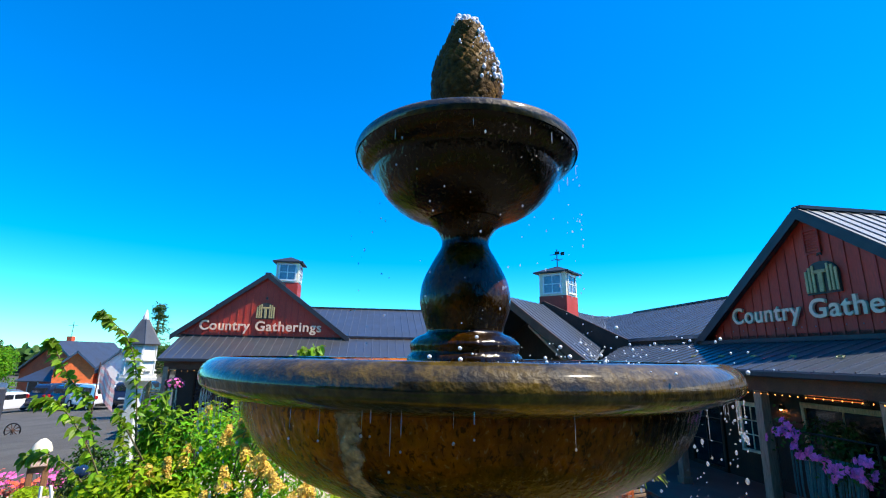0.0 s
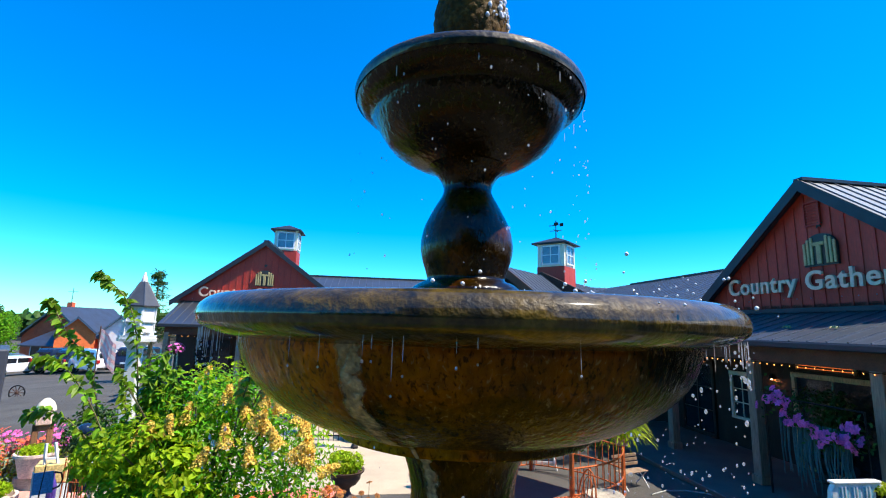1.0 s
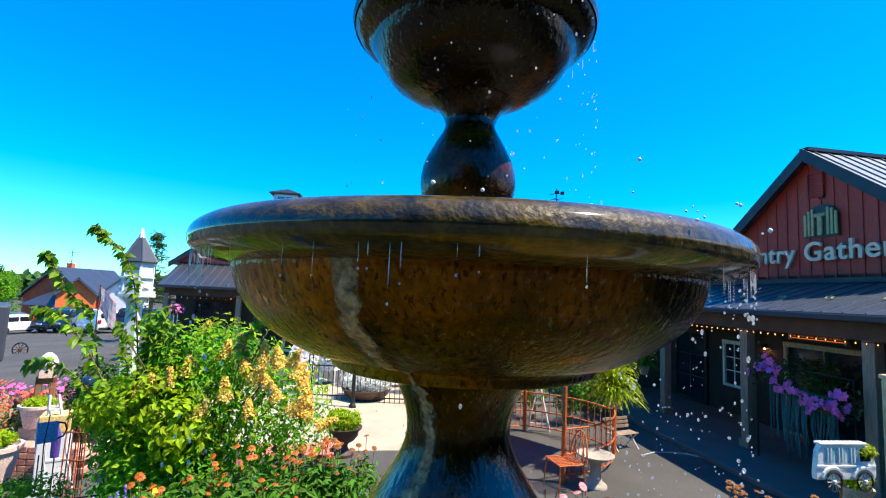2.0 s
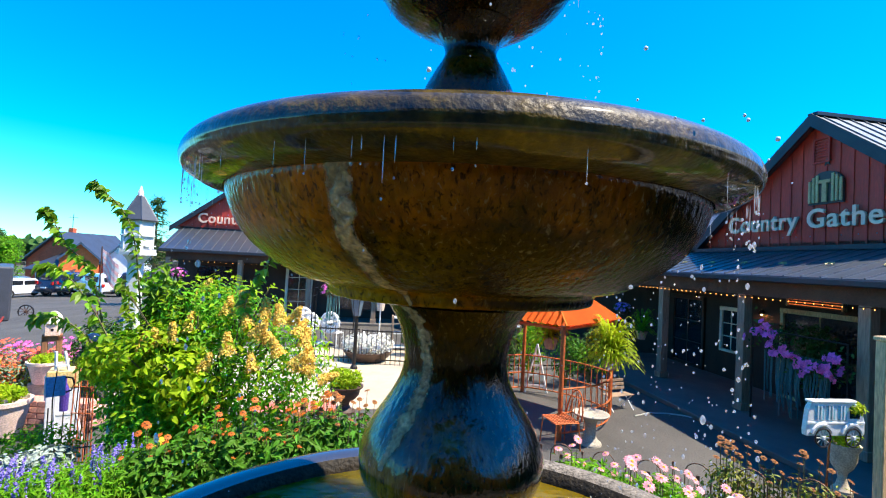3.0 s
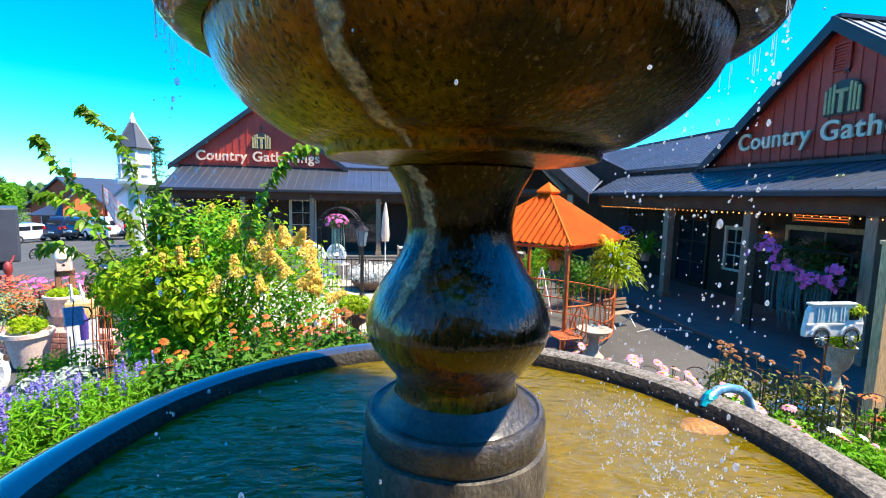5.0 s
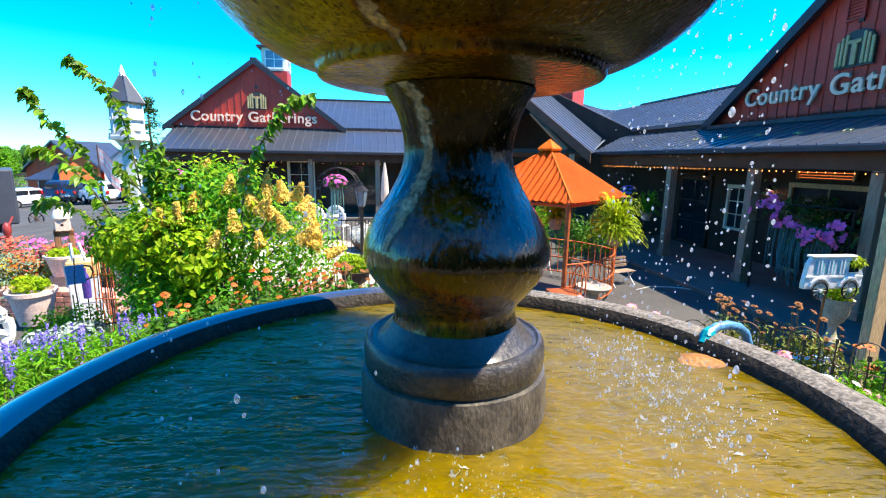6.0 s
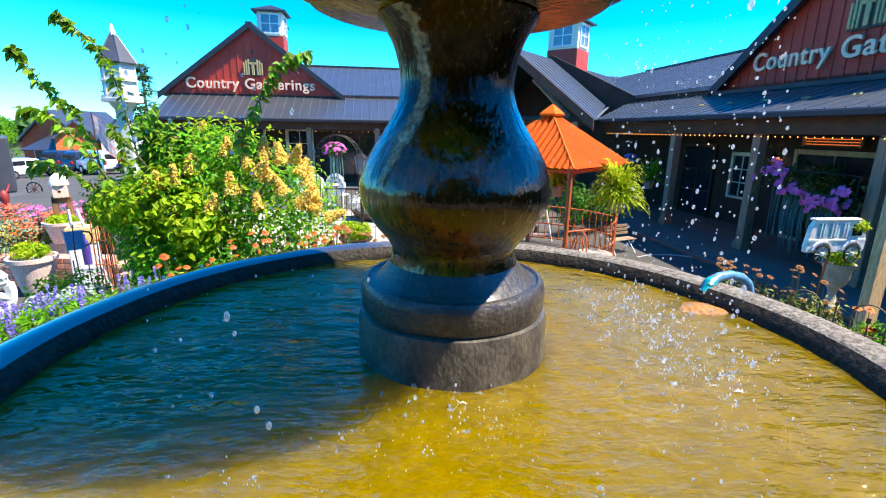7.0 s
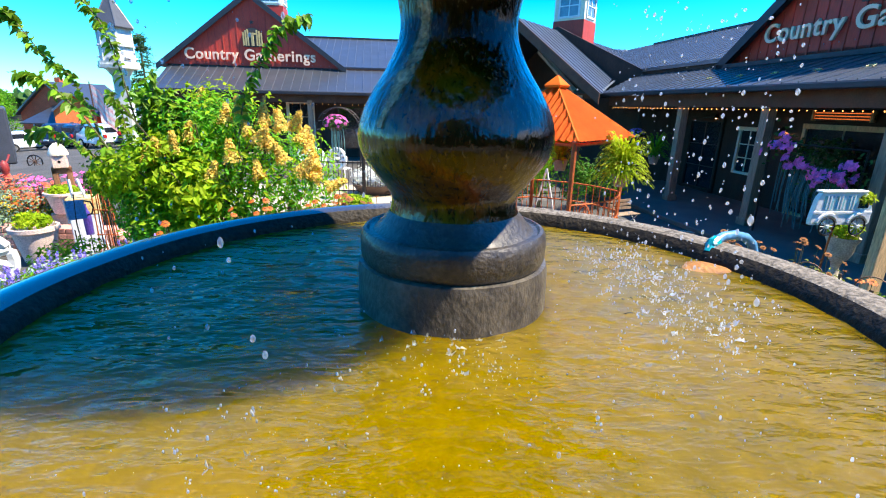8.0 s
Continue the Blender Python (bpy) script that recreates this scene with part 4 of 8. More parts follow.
def glazed(name, label, m, w, h, cols, rows, frame_mat, bar=0.07, pane=PANE, z0=0.0):
    """A framed, glazed unit in the wall, facing -y of m."""
    th = tagged(thing(name, label, name.rsplit("_", 1)[0], m), kind="structure")
    fr = part("frame", boxes((-w / 2, -0.06, z0, -w / 2 + bar, 0.02, h), (w / 2 - bar, -0.06, z0, w / 2, 0.02, h), (-w / 2, -0.07, h - bar, w / 2, 0.02, h + 0.02), (-w / 2, -0.06, z0, w / 2, 0.02, z0 + bar * 0.8), bevel=0.006), frame_mat, th)
    cw, ch = (w - 2 * bar) / cols, (h - z0 - 2 * bar) / rows
    for i in range(cols):
        for j in range(rows):
            x, z = -w / 2 + bar + i * cw, z0 + bar + j * ch
            part("pane", boxes((x + 0.012, -0.012, z + 0.012, x + cw - 0.012, -0.004, z + ch - 0.012)), pane, th)
            if i:
                part("bar", boxes((x - 0.012, -0.03, z, x + 0.012, 0.0, z + ch)), frame_mat, fr)
            if j:
                part("bar", boxes((x, -0.028, z - 0.012, x + cw, 0.0, z + 0.012)), frame_mat, fr)
    return th


def on_right(y, z=0.1, off=0.01):
    return B @ pose(RW - off, y, z, 0, 0, -90)


def on_left(x, z=0.1, off=0.01):
    return B @ pose(x, LW - off, z)


glazed("window_1", "tall shop window in a tan wooden frame", on_right(9.06), 1.98, 2.10, 2, 1, TANWOOD, 0.09)
glazed("window_2", "small tan-framed porch window with four panes", on_right(11.62), 0.80, 1.95, 2, 3, CREAM, 0.08, z0=0.72)
glazed("door_1", "dark glazed shop door", on_right(13.4), 1.5, 2.15, 2, 3, DARKWOOD, 0.1)
glazed("window_3", "dark shop window under the porch", on_right(5.6), 2.2, 2.1, 2, 2, TANWOOD, 0.09, z0=0.5)
glazed("door_2", "pair of cream french doors with panes", on_left(-3.22, 0.1), 1.2, 2.42, 2, 4, CREAM, 0.12)
glazed("window_4", "dark-framed shop window under the porch", on_left(-6.9), 1.6, 2.2, 2, 2, DARKWOOD, 0.09, z0=0.6)
glazed("window_5", "wide dark shop window under the porch", on_left(-0.6), 2.2, 2.3, 2, 2, DARKWOOD, 0.09, z0=0.3)
glazed("window_6", "cream-framed shop window by the corner", on_left(2.2), 1.2, 2.2, 2, 2, CREAM, 0.09, z0=0.5)

heater = thing("porch_heater", "black infrared heater with glowing orange bars over the shop window", "heater", on_right(9.12, 2.30, 0.12))
part("housing", boxes((-0.68, 0.0, 0.0, 0.68, 0.05, 0.21), (-0.68, -0.05, 0.19, 0.68, 0.0, 0.21), (-0.68, -0.05, 0.0, 0.68, 0.0, 0.015), bevel=0.004), FASCIA, heater)
HEAT = glow("hot_element", (1.0, 0.22, 0.04), 0.32)
for k in range(3):
    b = bmesh.new()
    tube(b, [(-0.62, -0.02, 0.045 + 0.06 * k), (0.62, -0.02, 0.045 + 0.06 * k)], 0.008, 8)
    part("element", b, HEAT, heater, "glowing orange rod")
for x in (-0.66, 0.66):
    part("end_cap", boxes((x - 0.02, -0.055, -0.005, x + 0.02, 0.055, 0.215), bevel=0.004), TANWOOD, heater)

BULB = glow("warm_bulb", (1.0, 0.34, 0.07), 2.4)
bulb_mesh = mesh_of(lathe([(0, -0.014), (0.007, -0.008), (0.008, 0.0), (0.005, 0.009), (0.0, 0.012)], 6), "bulb")
bulb_mesh.materials.append(BULB)


def string_lights(m, length, step):
    th = thing("string_lights", "string of small warm bulbs along the porch beam", "lights", m, group="porch lights")
    bm = bmesh.new()
    n = int(length / step)
    pts = [(i * step / 2, 0, -0.015 * (i % 2)) for i in range(2 * n + 1)]
    tube(bm, pts, 0.006, 4)
    part("cable", bm, IRON, th)
    for i in range(n):
        part("bulb", bulb_mesh, None, th, m=pose((i + 0.5) * step, 0, -0.03))
    return th


string_lights(B @ pose(7.86, 4.0, EAVE - 0.44, 0, 0, 90), 11.4, 0.17)
string_lights(B @ pose(-8.2, LY + 0.30, LEAVE - 0.45), 10.2, 0.24)
wall_lamp = thing("wall_lamp", "small warm lamp on the porch wall", "lamp", on_right(10.6, 2.0, 0.06), group="porch wall lamps")
part("shade", lathe([(0.03, 0.12), (0.09, 0.0)], 10), IRON, wall_lamp)
part("bulb", lathe([(0.0, -0.03), (0.035, 0.0), (0.03, 0.05), (0.0, 0.07)], 8), glow("lamp_glow", (1.0, 0.4, 0.12), 40.0), wall_lamp)
copy_thing(wall_lamp, on_right(13.0, 2.25, 0.06))

# ---- plants: materials ----
LEAF = mat("bush_leaf", (0.23, 0.46, 0.012), (0.08, 0.27, 0.010), rough=0.62, spec=0.22, island=0.4, scale=1.2, translucent=0.48, fine=0.1)
LEAFY = mat("yellow_green_leaf", (0.42, 0.54, 0.012), (0.25, 0.43, 0.010), rough=0.62, spec=0.22, island=0.3, scale=2, translucent=0.5, fine=0.1)
LEAFD = mat("dark_leaf", (0.05, 0.12, 0.015), (0.03, 0.075, 0.010), spec=0.25, rough=0.6, island=0.35, scale=2, translucent=0.2, fine=0.1)
LEAFM = mat("deep_green_leaf", (0.10, 0.26, 0.014), (0.045, 0.14, 0.010), spec=0.25, rough=0.6, island=0.4, scale=2, translucent=0.35, fine=0.1)
SILVER = mat("silver_leaf", (0.34, 0.40, 0.34), (0.2, 0.26, 0.21), rough=0.7, island=0.2)
LEAFH = mat("hydrangea_leaf", (0.24, 0.54, 0.014), (0.09, 0.32, 0.012), rough=0.5, spec=0.35, island=0.45, scale=1.4, translucent=0.55, fine=0.1)
CREAMBLOOM = mat("cream_bloom", (0.88, 0.66, 0.13), (0.76, 0.47, 0.07), rough=0.7, island=0.25, translucent=0.3, scale=6)
PINK = mat("pink_petal", (0.90, 0.26, 0.33), (0.85, 0.40, 0.42), rough=0.6, island=0.2, translucent=0.3)
MAGENTA = mat("magenta_petal", (0.95, 0.16, 0.46), (0.82, 0.16, 0.54), rough=0.6, island=0.25, translucent=0.3)
PURPLE = mat("purple_petal", (0.24, 0.17, 0.66), (0.38, 0.30, 0.74), rough=0.6, island=0.3, translucent=0.25)
ORANGEP = mat("orange_petal", (0.64, 0.16, 0.003), (0.40, 0.075, 0.003), rough=0.6, island=0.35, translucent=0.25)
YELLOWP = mat("yellow_petal", (0.85, 0.62, 0.02), (0.8, 0.5, 0.02), rough=0.6, island=0.2, translucent=0.3)
REDP = mat("coral_petal", (0.80, 0.08, 0.10), (0.85, 0.22, 0.05), rough=0.6, island=0.4, translucent=0.25)
WHITEP = mat("white_petal", (0.82, 0.82, 0.76), (0.72, 0.72, 0.62), rough=0.6, island=0.15, translucent=0.2)
BROWNP = mat("dried_head", (0.27, 0.10, 0.018), (0.14, 0.05, 0.012), rough=0.9, island=0.4)
STEM = mat("stem_bark", (0.14, 0.15, 0.05), (0.10, 0.07, 0.035), rough=0.8, scale=8)
TERRA = mat("terracotta", (0.52, 0.30, 0.22), (0.42, 0.22, 0.15), rough=0.8, scale=4, bump=0.2)
STONEPOT = mat("cast_stone_pot", (0.42, 0.38, 0.30), (0.28, 0.25, 0.2), rough=0.85, scale=6, bump=0.4)
DARKPOT = mat("dark_brown_pot", (0.09, 0.05, 0.035), (0.05, 0.03, 0.02), rough=0.6, scale=5)
FERN = mat("fern_frond", (0.50, 0.56, 0.012), (0.30, 0.42, 0.010), rough=0.6, spec=0.25, island=0.3, scale=2, translucent=0.5, fine=0.1)
PLUM = mat("mauve_pot", (0.72, 0.56, 0.47), (0.6, 0.44, 0.38), rough=0.8, scale=4)


def stems(n, spread, height, r=0.012, seed=1, lean=0.5, origin=(0, 0, 0)):
    bm = bmesh.new()
    rng = random.Random(seed)
    tips = []
    for i in range(n):
        a = rng.uniform(0, 2 * math.pi)
        d = spread * math.sqrt(rng.random())
        h = height * rng.uniform(0.6, 1.0)
        x, y = d * math.cos(a), d * math.sin(a)
        pts = [(origin[0] + x * (1 - lean) * 0.6 + x * lean * k * k, origin[1] + y * (1 - lean) * 0.6 + y * lean * k * k, origin[2] + h * k) for k in (0, 0.35, 0.7, 1.0)]
        tube(bm, pts, r, 5, 0.5)
        tips.append(pts[-1])
    return bm, tips


def flower_disc(bm, p, r, n=8, tilt=(0, 0, 1), dome=0.3):
    """A flower head: a ring of petals round p."""
    t = Vector(tilt).normalized()
    u = t.orthogonal().normalized()
    v = t.cross(u)
    p = Vector(p)
    for i in range(n):
        a, w = 2 * math.pi * i / n, math.pi / n * 1.05
        d0, d1, d2 = (math.cos(a - w) * u + math.sin(a - w) * v), (math.cos(a) * u + math.sin(a) * v), (math.cos(a + w) * u + math.sin(a + w) * v)
        q = [bm.verts.new(p + t * r * dome * 0.6), bm.verts.new(p + d0 * r * 0.7 + t * r * 0.12), bm.verts.new(p + d1 * r), bm.verts.new(p + d2 * r * 0.7 + t * r * 0.12)]
        bm.faces.new(q)
    return bm


def on_ground(x, y, up_=0.0):
    return pose(x, y, ground_z(x, y) + up_)


# ---- patio ----
patio = part("patio_slab", boxes((-5.2, 9.2, 0.0, 0.9, 15.2, 0.012), (0.9, 10.4, 0.0, 2.6, 15.2, 0.012)), CONCRETE, m=B)
tagged(patio, "pale sunlit concrete patio before the shop", "pavement", kind="structure")


def pot(name, label, m, prof, material, plant, plant_mat, n, size, seed, width=0.5, group="", plant_name="plant"):
    th = thing(name, label, "planter", m, group=group)
    part("pot", lathe(prof, 28), material, th, smooth=40)
    P, N = blob_points(n, plant, seed)
    part(plant_name, leaves(plant_name, P, N, np.random.default_rng(seed).uniform(0.6, 1.2, n) * size, width, seed=seed), plant_mat, th)
    return th


URN = [(0.0, 0.0), (0.20, 0.0), (0.20, 0.05), (0.12, 0.09), (0.08, 0.16), (0.10, 0.22), (0.20, 0.28), (0.26, 0.36), (0.27, 0.44), (0.32, 0.48), (0.33, 0.51), (0.29, 0.51), (0.26, 0.46), (0.0, 0.44)]
pot("urn_planter", "dark brown urn holding a yellow-green shrub", pose(-1.62, 8.85, 0), URN, DARKPOT, [(0, 0, 0.60, 0.30, 0.30, 0.20), (0.12, -0.1, 0.68, 0.2, 0.2, 0.16), (-0.14, 0.05, 0.66, 0.2, 0.2, 0.16)], LEAFY, 1300, 0.07, 3)
pot("low_planter", "broad brown bowl heaped with white flowers", pose(-1.9, 13.4, 0), [(0, 0), (0.45, 0.0), (0.6, 0.14), (0.7, 0.3), (0.66, 0.3), (0.55, 0.2), (0, 0.2)], DARKPOT, [(0, 0, 0.45, 0.75, 0.55, 0.3), (0.3, 0, 0.5, 0.45, 0.4, 0.32), (-0.3, 0, 0.48, 0.45, 0.4, 0.3)], WHITEP, 1500, 0.07, 4, 0.9, plant_name="blossoms")
pot("urn_planter", "tall cast-stone urn with a clipped shrub beside the porch", pose(4.62, 5.32, 0.0), [(0.0, 0.0), (0.13, 0.0), (0.12, 0.04), (0.09, 0.06), (0.09, 0.55)] + [(r * 0.5, 0.55 + z * 1.1) for r, z in URN[1:]], mat("mossy_urn", (0.5, 0.42, 0.3), (0.34, 0.28, 0.2), rough=0.8, scale=6), [(0, 0, 1.20, 0.16, 0.15, 0.13), (0.03, 0.03, 1.32, 0.13, 0.12, 0.12)], FERN, 800, 0.06, 5)


# ---- hanging baskets and ferns ----
def fern(m, label, r=0.48, n=70, seed=1, mat_=None, name="hanging_fern"):
    th = thing(name, label, "fern", m, group="hanging ferns")
    part("pot", lathe([(0, -0.30), (0.10, -0.30), (0.15, -0.10), (0.17, -0.08), (0.14, -0.08), (0, -0.1)], 16), TERRA, th)
    bm = bmesh.new()
    for a in range(3):
        tube(bm, [(0.15 * math.cos(a * 2.1), 0.15 * math.sin(a * 2.1), -0.08), (0, 0, 0.55)], 0.004, 4)
    part("hanger", bm, IRON, th)
    rng = np.random.default_rng(seed)
    bm = bmesh.new()
    for i in range(n):
        a, lift = rng.uniform(0, 2 * math.pi), rng.uniform(0.05, 0.9)
        L = r * rng.uniform(0.75, 1.15)
        d = Vector((math.cos(a), math.sin(a), 0))
        s = Vector((-math.sin(a), math.cos(a), 0))
        prev = None
        for k in range(7):
            t = k / 6
            c = d * L * (t ** 0.9) * (0.6 + 0.4 * (1 - lift)) + Vector((0, 0, -0.06 + lift * 0.72 * math.sin(t * 2.0) * L / 0.48 - 0.42 * t * t * L * (1.15 - lift * 0.6)))
            w = 0.030 * math.sin(min(3.1, 0.5 + 2.6 * t)) + 0.004
            row = [bm.verts.new(c - s * w - Vector((0, 0, 0.012))), bm.verts.new(c), bm.verts.new(c + s * w - Vector((0, 0, 0.012)))]
            if prev:
                # leaflets: gaps between the rows keep the comb-like edge
                bm.faces.new((prev[1], row[1], row[0]))
                bm.faces.new((prev[1], row[2], row[1]))
            prev = row
    tagged(part("fronds", bm, mat_ or LEAFY, th), kind="stuff")
    return th


def flower_basket(m, label, petal, r, seed, trail=0.7, group="hanging flower baskets"):
    th = thing("hanging_basket", label, "basket", m, group=group)
    part("basket", lathe([(0, -0.22), (0.14, -0.2), (0.22, -0.02), (0.2, -0.02), (0, -0.1)], 16), DARKPOT, th)
    bm = bmesh.new()
    for a in range(3):
        tube(bm, [(0.2 * math.cos(a * 2.1), 0.2 * math.sin(a * 2.1), -0.02), (0, 0, 0.6)], 0.004, 4)
    part("hanger", bm, IRON, th)
    P, N = blob_points(420, [(0, 0, 0.02, r, r, r * 0.6)], seed)
    part("foliage", leaves("foliage", P, N, np.full(420, 0.07), 0.6, seed=seed), LEAFD, th)
    rng = random.Random(seed)
    bm = bmesh.new()
    for i in range(70):
        a, b = rng.uniform(0, 6.28), rng.uniform(-0.6, 1.2)
        q = (r * math.cos(a) * math.cos(b), r * math.sin(a) * math.cos(b), 0.02 + r * 0.65 * math.sin(b))
        flower_disc(bm, q, rng.uniform(0.04, 0.065), 6, (q[0], q[1], q[2] + 0.1))
    part("blossoms", bm, petal, th)
    if trail:
        bm = bmesh.new()
        for i in range(14):
            a = rng.uniform(0, 6.28)
            d = rng.uniform(0.08, 0.2)
            L = trail * rng.uniform(0.6, 1.1)
            tube(bm, [(d * math.cos(a), d * math.sin(a), 0), (d * 1.2 * math.cos(a), d * 1.2 * math.sin(a), -L * 0.5), (d * 1.25 * math.cos(a), d * 1.25 * math.sin(a), -L)], 0.018, 5, 0.4)
        part("trailing_foliage", bm, mat("trailing_grey_green", (0.12, 0.26, 0.22), (0.08, 0.18, 0.15), rough=0.7, island=0.3), th)
    return th


fern(B @ pose(7.75, 12.4, 1.30), "dark green fern hanging under the porch eave", 0.55, 90, 11, LEAF)
flower_basket(B @ pose(8.3, 14.4, 1.7), "violet flower basket under the porch", PURPLE, 0.26, 12, 0.0)
flower_basket(B @ pose(-7.75, LY + 0.2, 1.9), "magenta flower basket with trailing stems under the eave", MAGENTA, 0.36, 13, 1.0)
flower_basket(pose(-3.05, 13.6, 1.92), "pink petunia basket hanging in an iron arch", MAGENTA, 0.34, 14, 1.1)


def swag():
    """A spray of magenta petunias drooping in front of the shop window."""
    th = thing("petunia_swag", "drooping swag of magenta petunias with trailing stems by the window", "flowers", B)
    rng = random.Random(8)
    line = [(7.6, 8.45, 1.78), (7.6, 8.0, 1.95), (7.6, 7.85, 1.6), (7.6, 7.5, 1.48), (7.6, 7.1, 1.42), (7.6, 6.8, 1.52), (7.6, 6.6, 1.38)]
    bm, lf = bmesh.new(), []
    for i in range(62):
        t = rng.random() * (len(line) - 1.001)
        k = int(t)
        p = Vector(line[k]).lerp(Vector(line[k + 1]), t - k) + Vector((rng.uniform(-0.15, 0.1), rng.gauss(0, 0.09), rng.gauss(0, 0.09)))
        flower_disc(bm, p, rng.uniform(0.06, 0.10), 6, (-1, rng.uniform(-0.5, 0.5), rng.uniform(0, 0.8)))
        lf.append(p)
    tagged(part("blossoms", bm, MAGENTA, th), kind="stuff")
    P = np.repeat(np.array([tuple(p) for p in lf]), 6, 0) + np.random.default_rng(2).normal(size=(len(lf) * 6, 3)) * 0.09
    P[:, 0] += 0.1
    part("foliage", leaves("foliage", P, np.random.default_rng(3).normal(size=P.shape) + np.array([-1, 0, 0.4]), np.full(len(P), 0.08), 0.6, seed=6), LEAFD, th)
    bm = bmesh.new()
    for i in range(40):
        y = rng.uniform(6.7, 8.2)
        tube(bm, [(7.72, y, 1.55), (7.70 + rng.uniform(-0.05, 0.05), y + 0.03, 1.0), (7.72, y + rng.uniform(-0.1, 0.1), rng.uniform(0.35, 0.8))], 0.02, 5, 0.4)
    tagged(part("trailing_foliage", bm, mat("trailing_blue_green", (0.05, 0.16, 0.15), (0.03, 0.10, 0.10), rough=0.7, island=0.3), th), kind="stuff")
    bm = bmesh.new()
    tube(bm, [(7.75, 8.5, 0.1), (7.75, 8.5, 1.9), (7.75, 6.6, 1.9), (7.75, 6.6, 0.1)], 0.02, 6)
    part("stand", bm, IRON, th)
    return th


swag()
pot("window_planter", "dark leafy potted plant before the shop window", B @ pose(9.45, 9.0, 0.1), URN, DARKPOT, [(0, 0.2, 1.35, 0.25, 0.5, 0.55), (0, -0.3, 1.5, 0.25, 0.4, 0.4), (0, 0, 0.8, 0.2, 0.3, 0.4)], LEAFD, 900, 0.12, 71)


# ---- gazebo ----
def gazebo(m):
    th = thing("gazebo", "small iron gazebo with an orange ribbed pyramid roof", "gazebo", m)
    Rr, ze, za = 1.62, 1.93, 2.88
    corners = [Vector((Rr * math.cos(a), Rr * math.sin(a), ze)) for a in (radians(-88 + 90 * k) for k in range(4))]
    apex = Vector((0, 0, za))
    for k in range(4):
        a, b = corners[k], corners[(k + 1) % 4]
        # the panel is pressed into ribs that run down the slope
        bm = bmesh.new()
        n = 34
        top, low = [], []
        nrm = (b - a).cross(apex - a).normalized()
        for i in range(n + 1):
            t = i / n
            e = a.lerp(b, t)
            up_ = nrm * (0.030 if i % 2 else -0.010)
            # ribs stay parallel, so each ends on the hip
            s = 1 - abs(2 * t - 1)
            mid = (a + b) / 2
            q = e + (apex - mid) * s
            top.append(bm.verts.new(q + up_ * (0.3 if s < 0.03 else 1)))
            low.append(bm.verts.new(e + up_))
        for i in range(n):
            if i == 0:
                bm.faces.new((low[0], low[1], top[1]))
            elif i == n - 1:
                bm.faces.new((low[i], low[i + 1], top[i]))
            else:
                bm.faces.new((low[i], low[i + 1], top[i + 1], top[i]))
        bmesh.ops.solidify(bm, geom=list(bm.faces), thickness=0.012)
        part("roof_panel", bm, ORANGE, th)
        hb = bmesh.new()
        tube(hb, [a + Vector((0, 0, 0.01)), apex + Vector((0, 0, 0.01))], 0.022, 6)
        part("hip_rib", hb, ORANGE, th)
        pb = bmesh.new()
        f = a * 0.9
        tube(pb, [(f.x, f.y, 0), (f.x, f.y, ze - 0.02)], 0.042, 8)
        part("post", pb, RUST, th)
        rb = bmesh.new()
        g = b * 0.9
        tube(rb, [(f.x, f.y, ze - 0.06), (g.x, g.y, ze - 0.06)], 0.03, 6)
        part("eave_rail", rb, RUST, th)
        if k != 3:
            # bowed railing between two posts
            def bow(t, z):
                p = f.lerp(g, t)
                d = Vector((p.x, p.y, 0)).normalized() * 0.28 * math.sin(math.pi * t)
                return (p.x + d.x, p.y + d.y, z)
            for z in (0.12, 0.46, 0.86):
                rb = bmesh.new()
                tube(rb, [bow(i / 10, z) for i in range(11)], 0.016, 5)
                part("rail", rb, RUST, th)
            for i in range(1, 14):
                rb = bmesh.new()
                tube(rb, [bow(i / 14, 0.12), bow(i / 14, 0.86)], 0.009, 4)
                part("baluster", rb, RUST, th)
    part("finial", lathe([(0.22, za - 0.06), (0.24, za - 0.02), (0.20, za + 0.02), (0.0, za + 0.17)], 4), ORANGE, th, "small square orange cap")
    return th


gazebo(pose(2.12, 9.45, 0))
fern(pose(3.2, 8.55, 1.42), "bright green fern hanging in the gazebo", 0.56, 320, 21, FERN)
fern(pose(2.35, 9.6, 1.55), "bright green fern hanging in the gazebo", 0.5, 110, 22, FERN)
fern(pose(1.3, 9.3, 1.5), "bright green fern hanging in the gazebo", 0.5, 80, 23, LEAF)

bath = thing("bird_bath", "pale stone bird bath on a flared pedestal", "bird bath", pose(2.67, 7.92, 0))
part("pedestal", lathe(smooth_profile([(0.19, 0.0), (0.18, 0.04), (0.11, 0.10), (0.085, 0.25), (0.10, 0.38), (0.16, 0.44)], 3), 24), STONEPOT, bath, smooth=60)
part("dish", lathe(smooth_profile([(0.10, 0.43), (0.22, 0.45), (0.29, 0.49), (0.295, 0.515), (0.265, 0.51), (0.15, 0.475), (0.0, 0.465)], 3), 32), STONEPOT, bath, smooth=60)


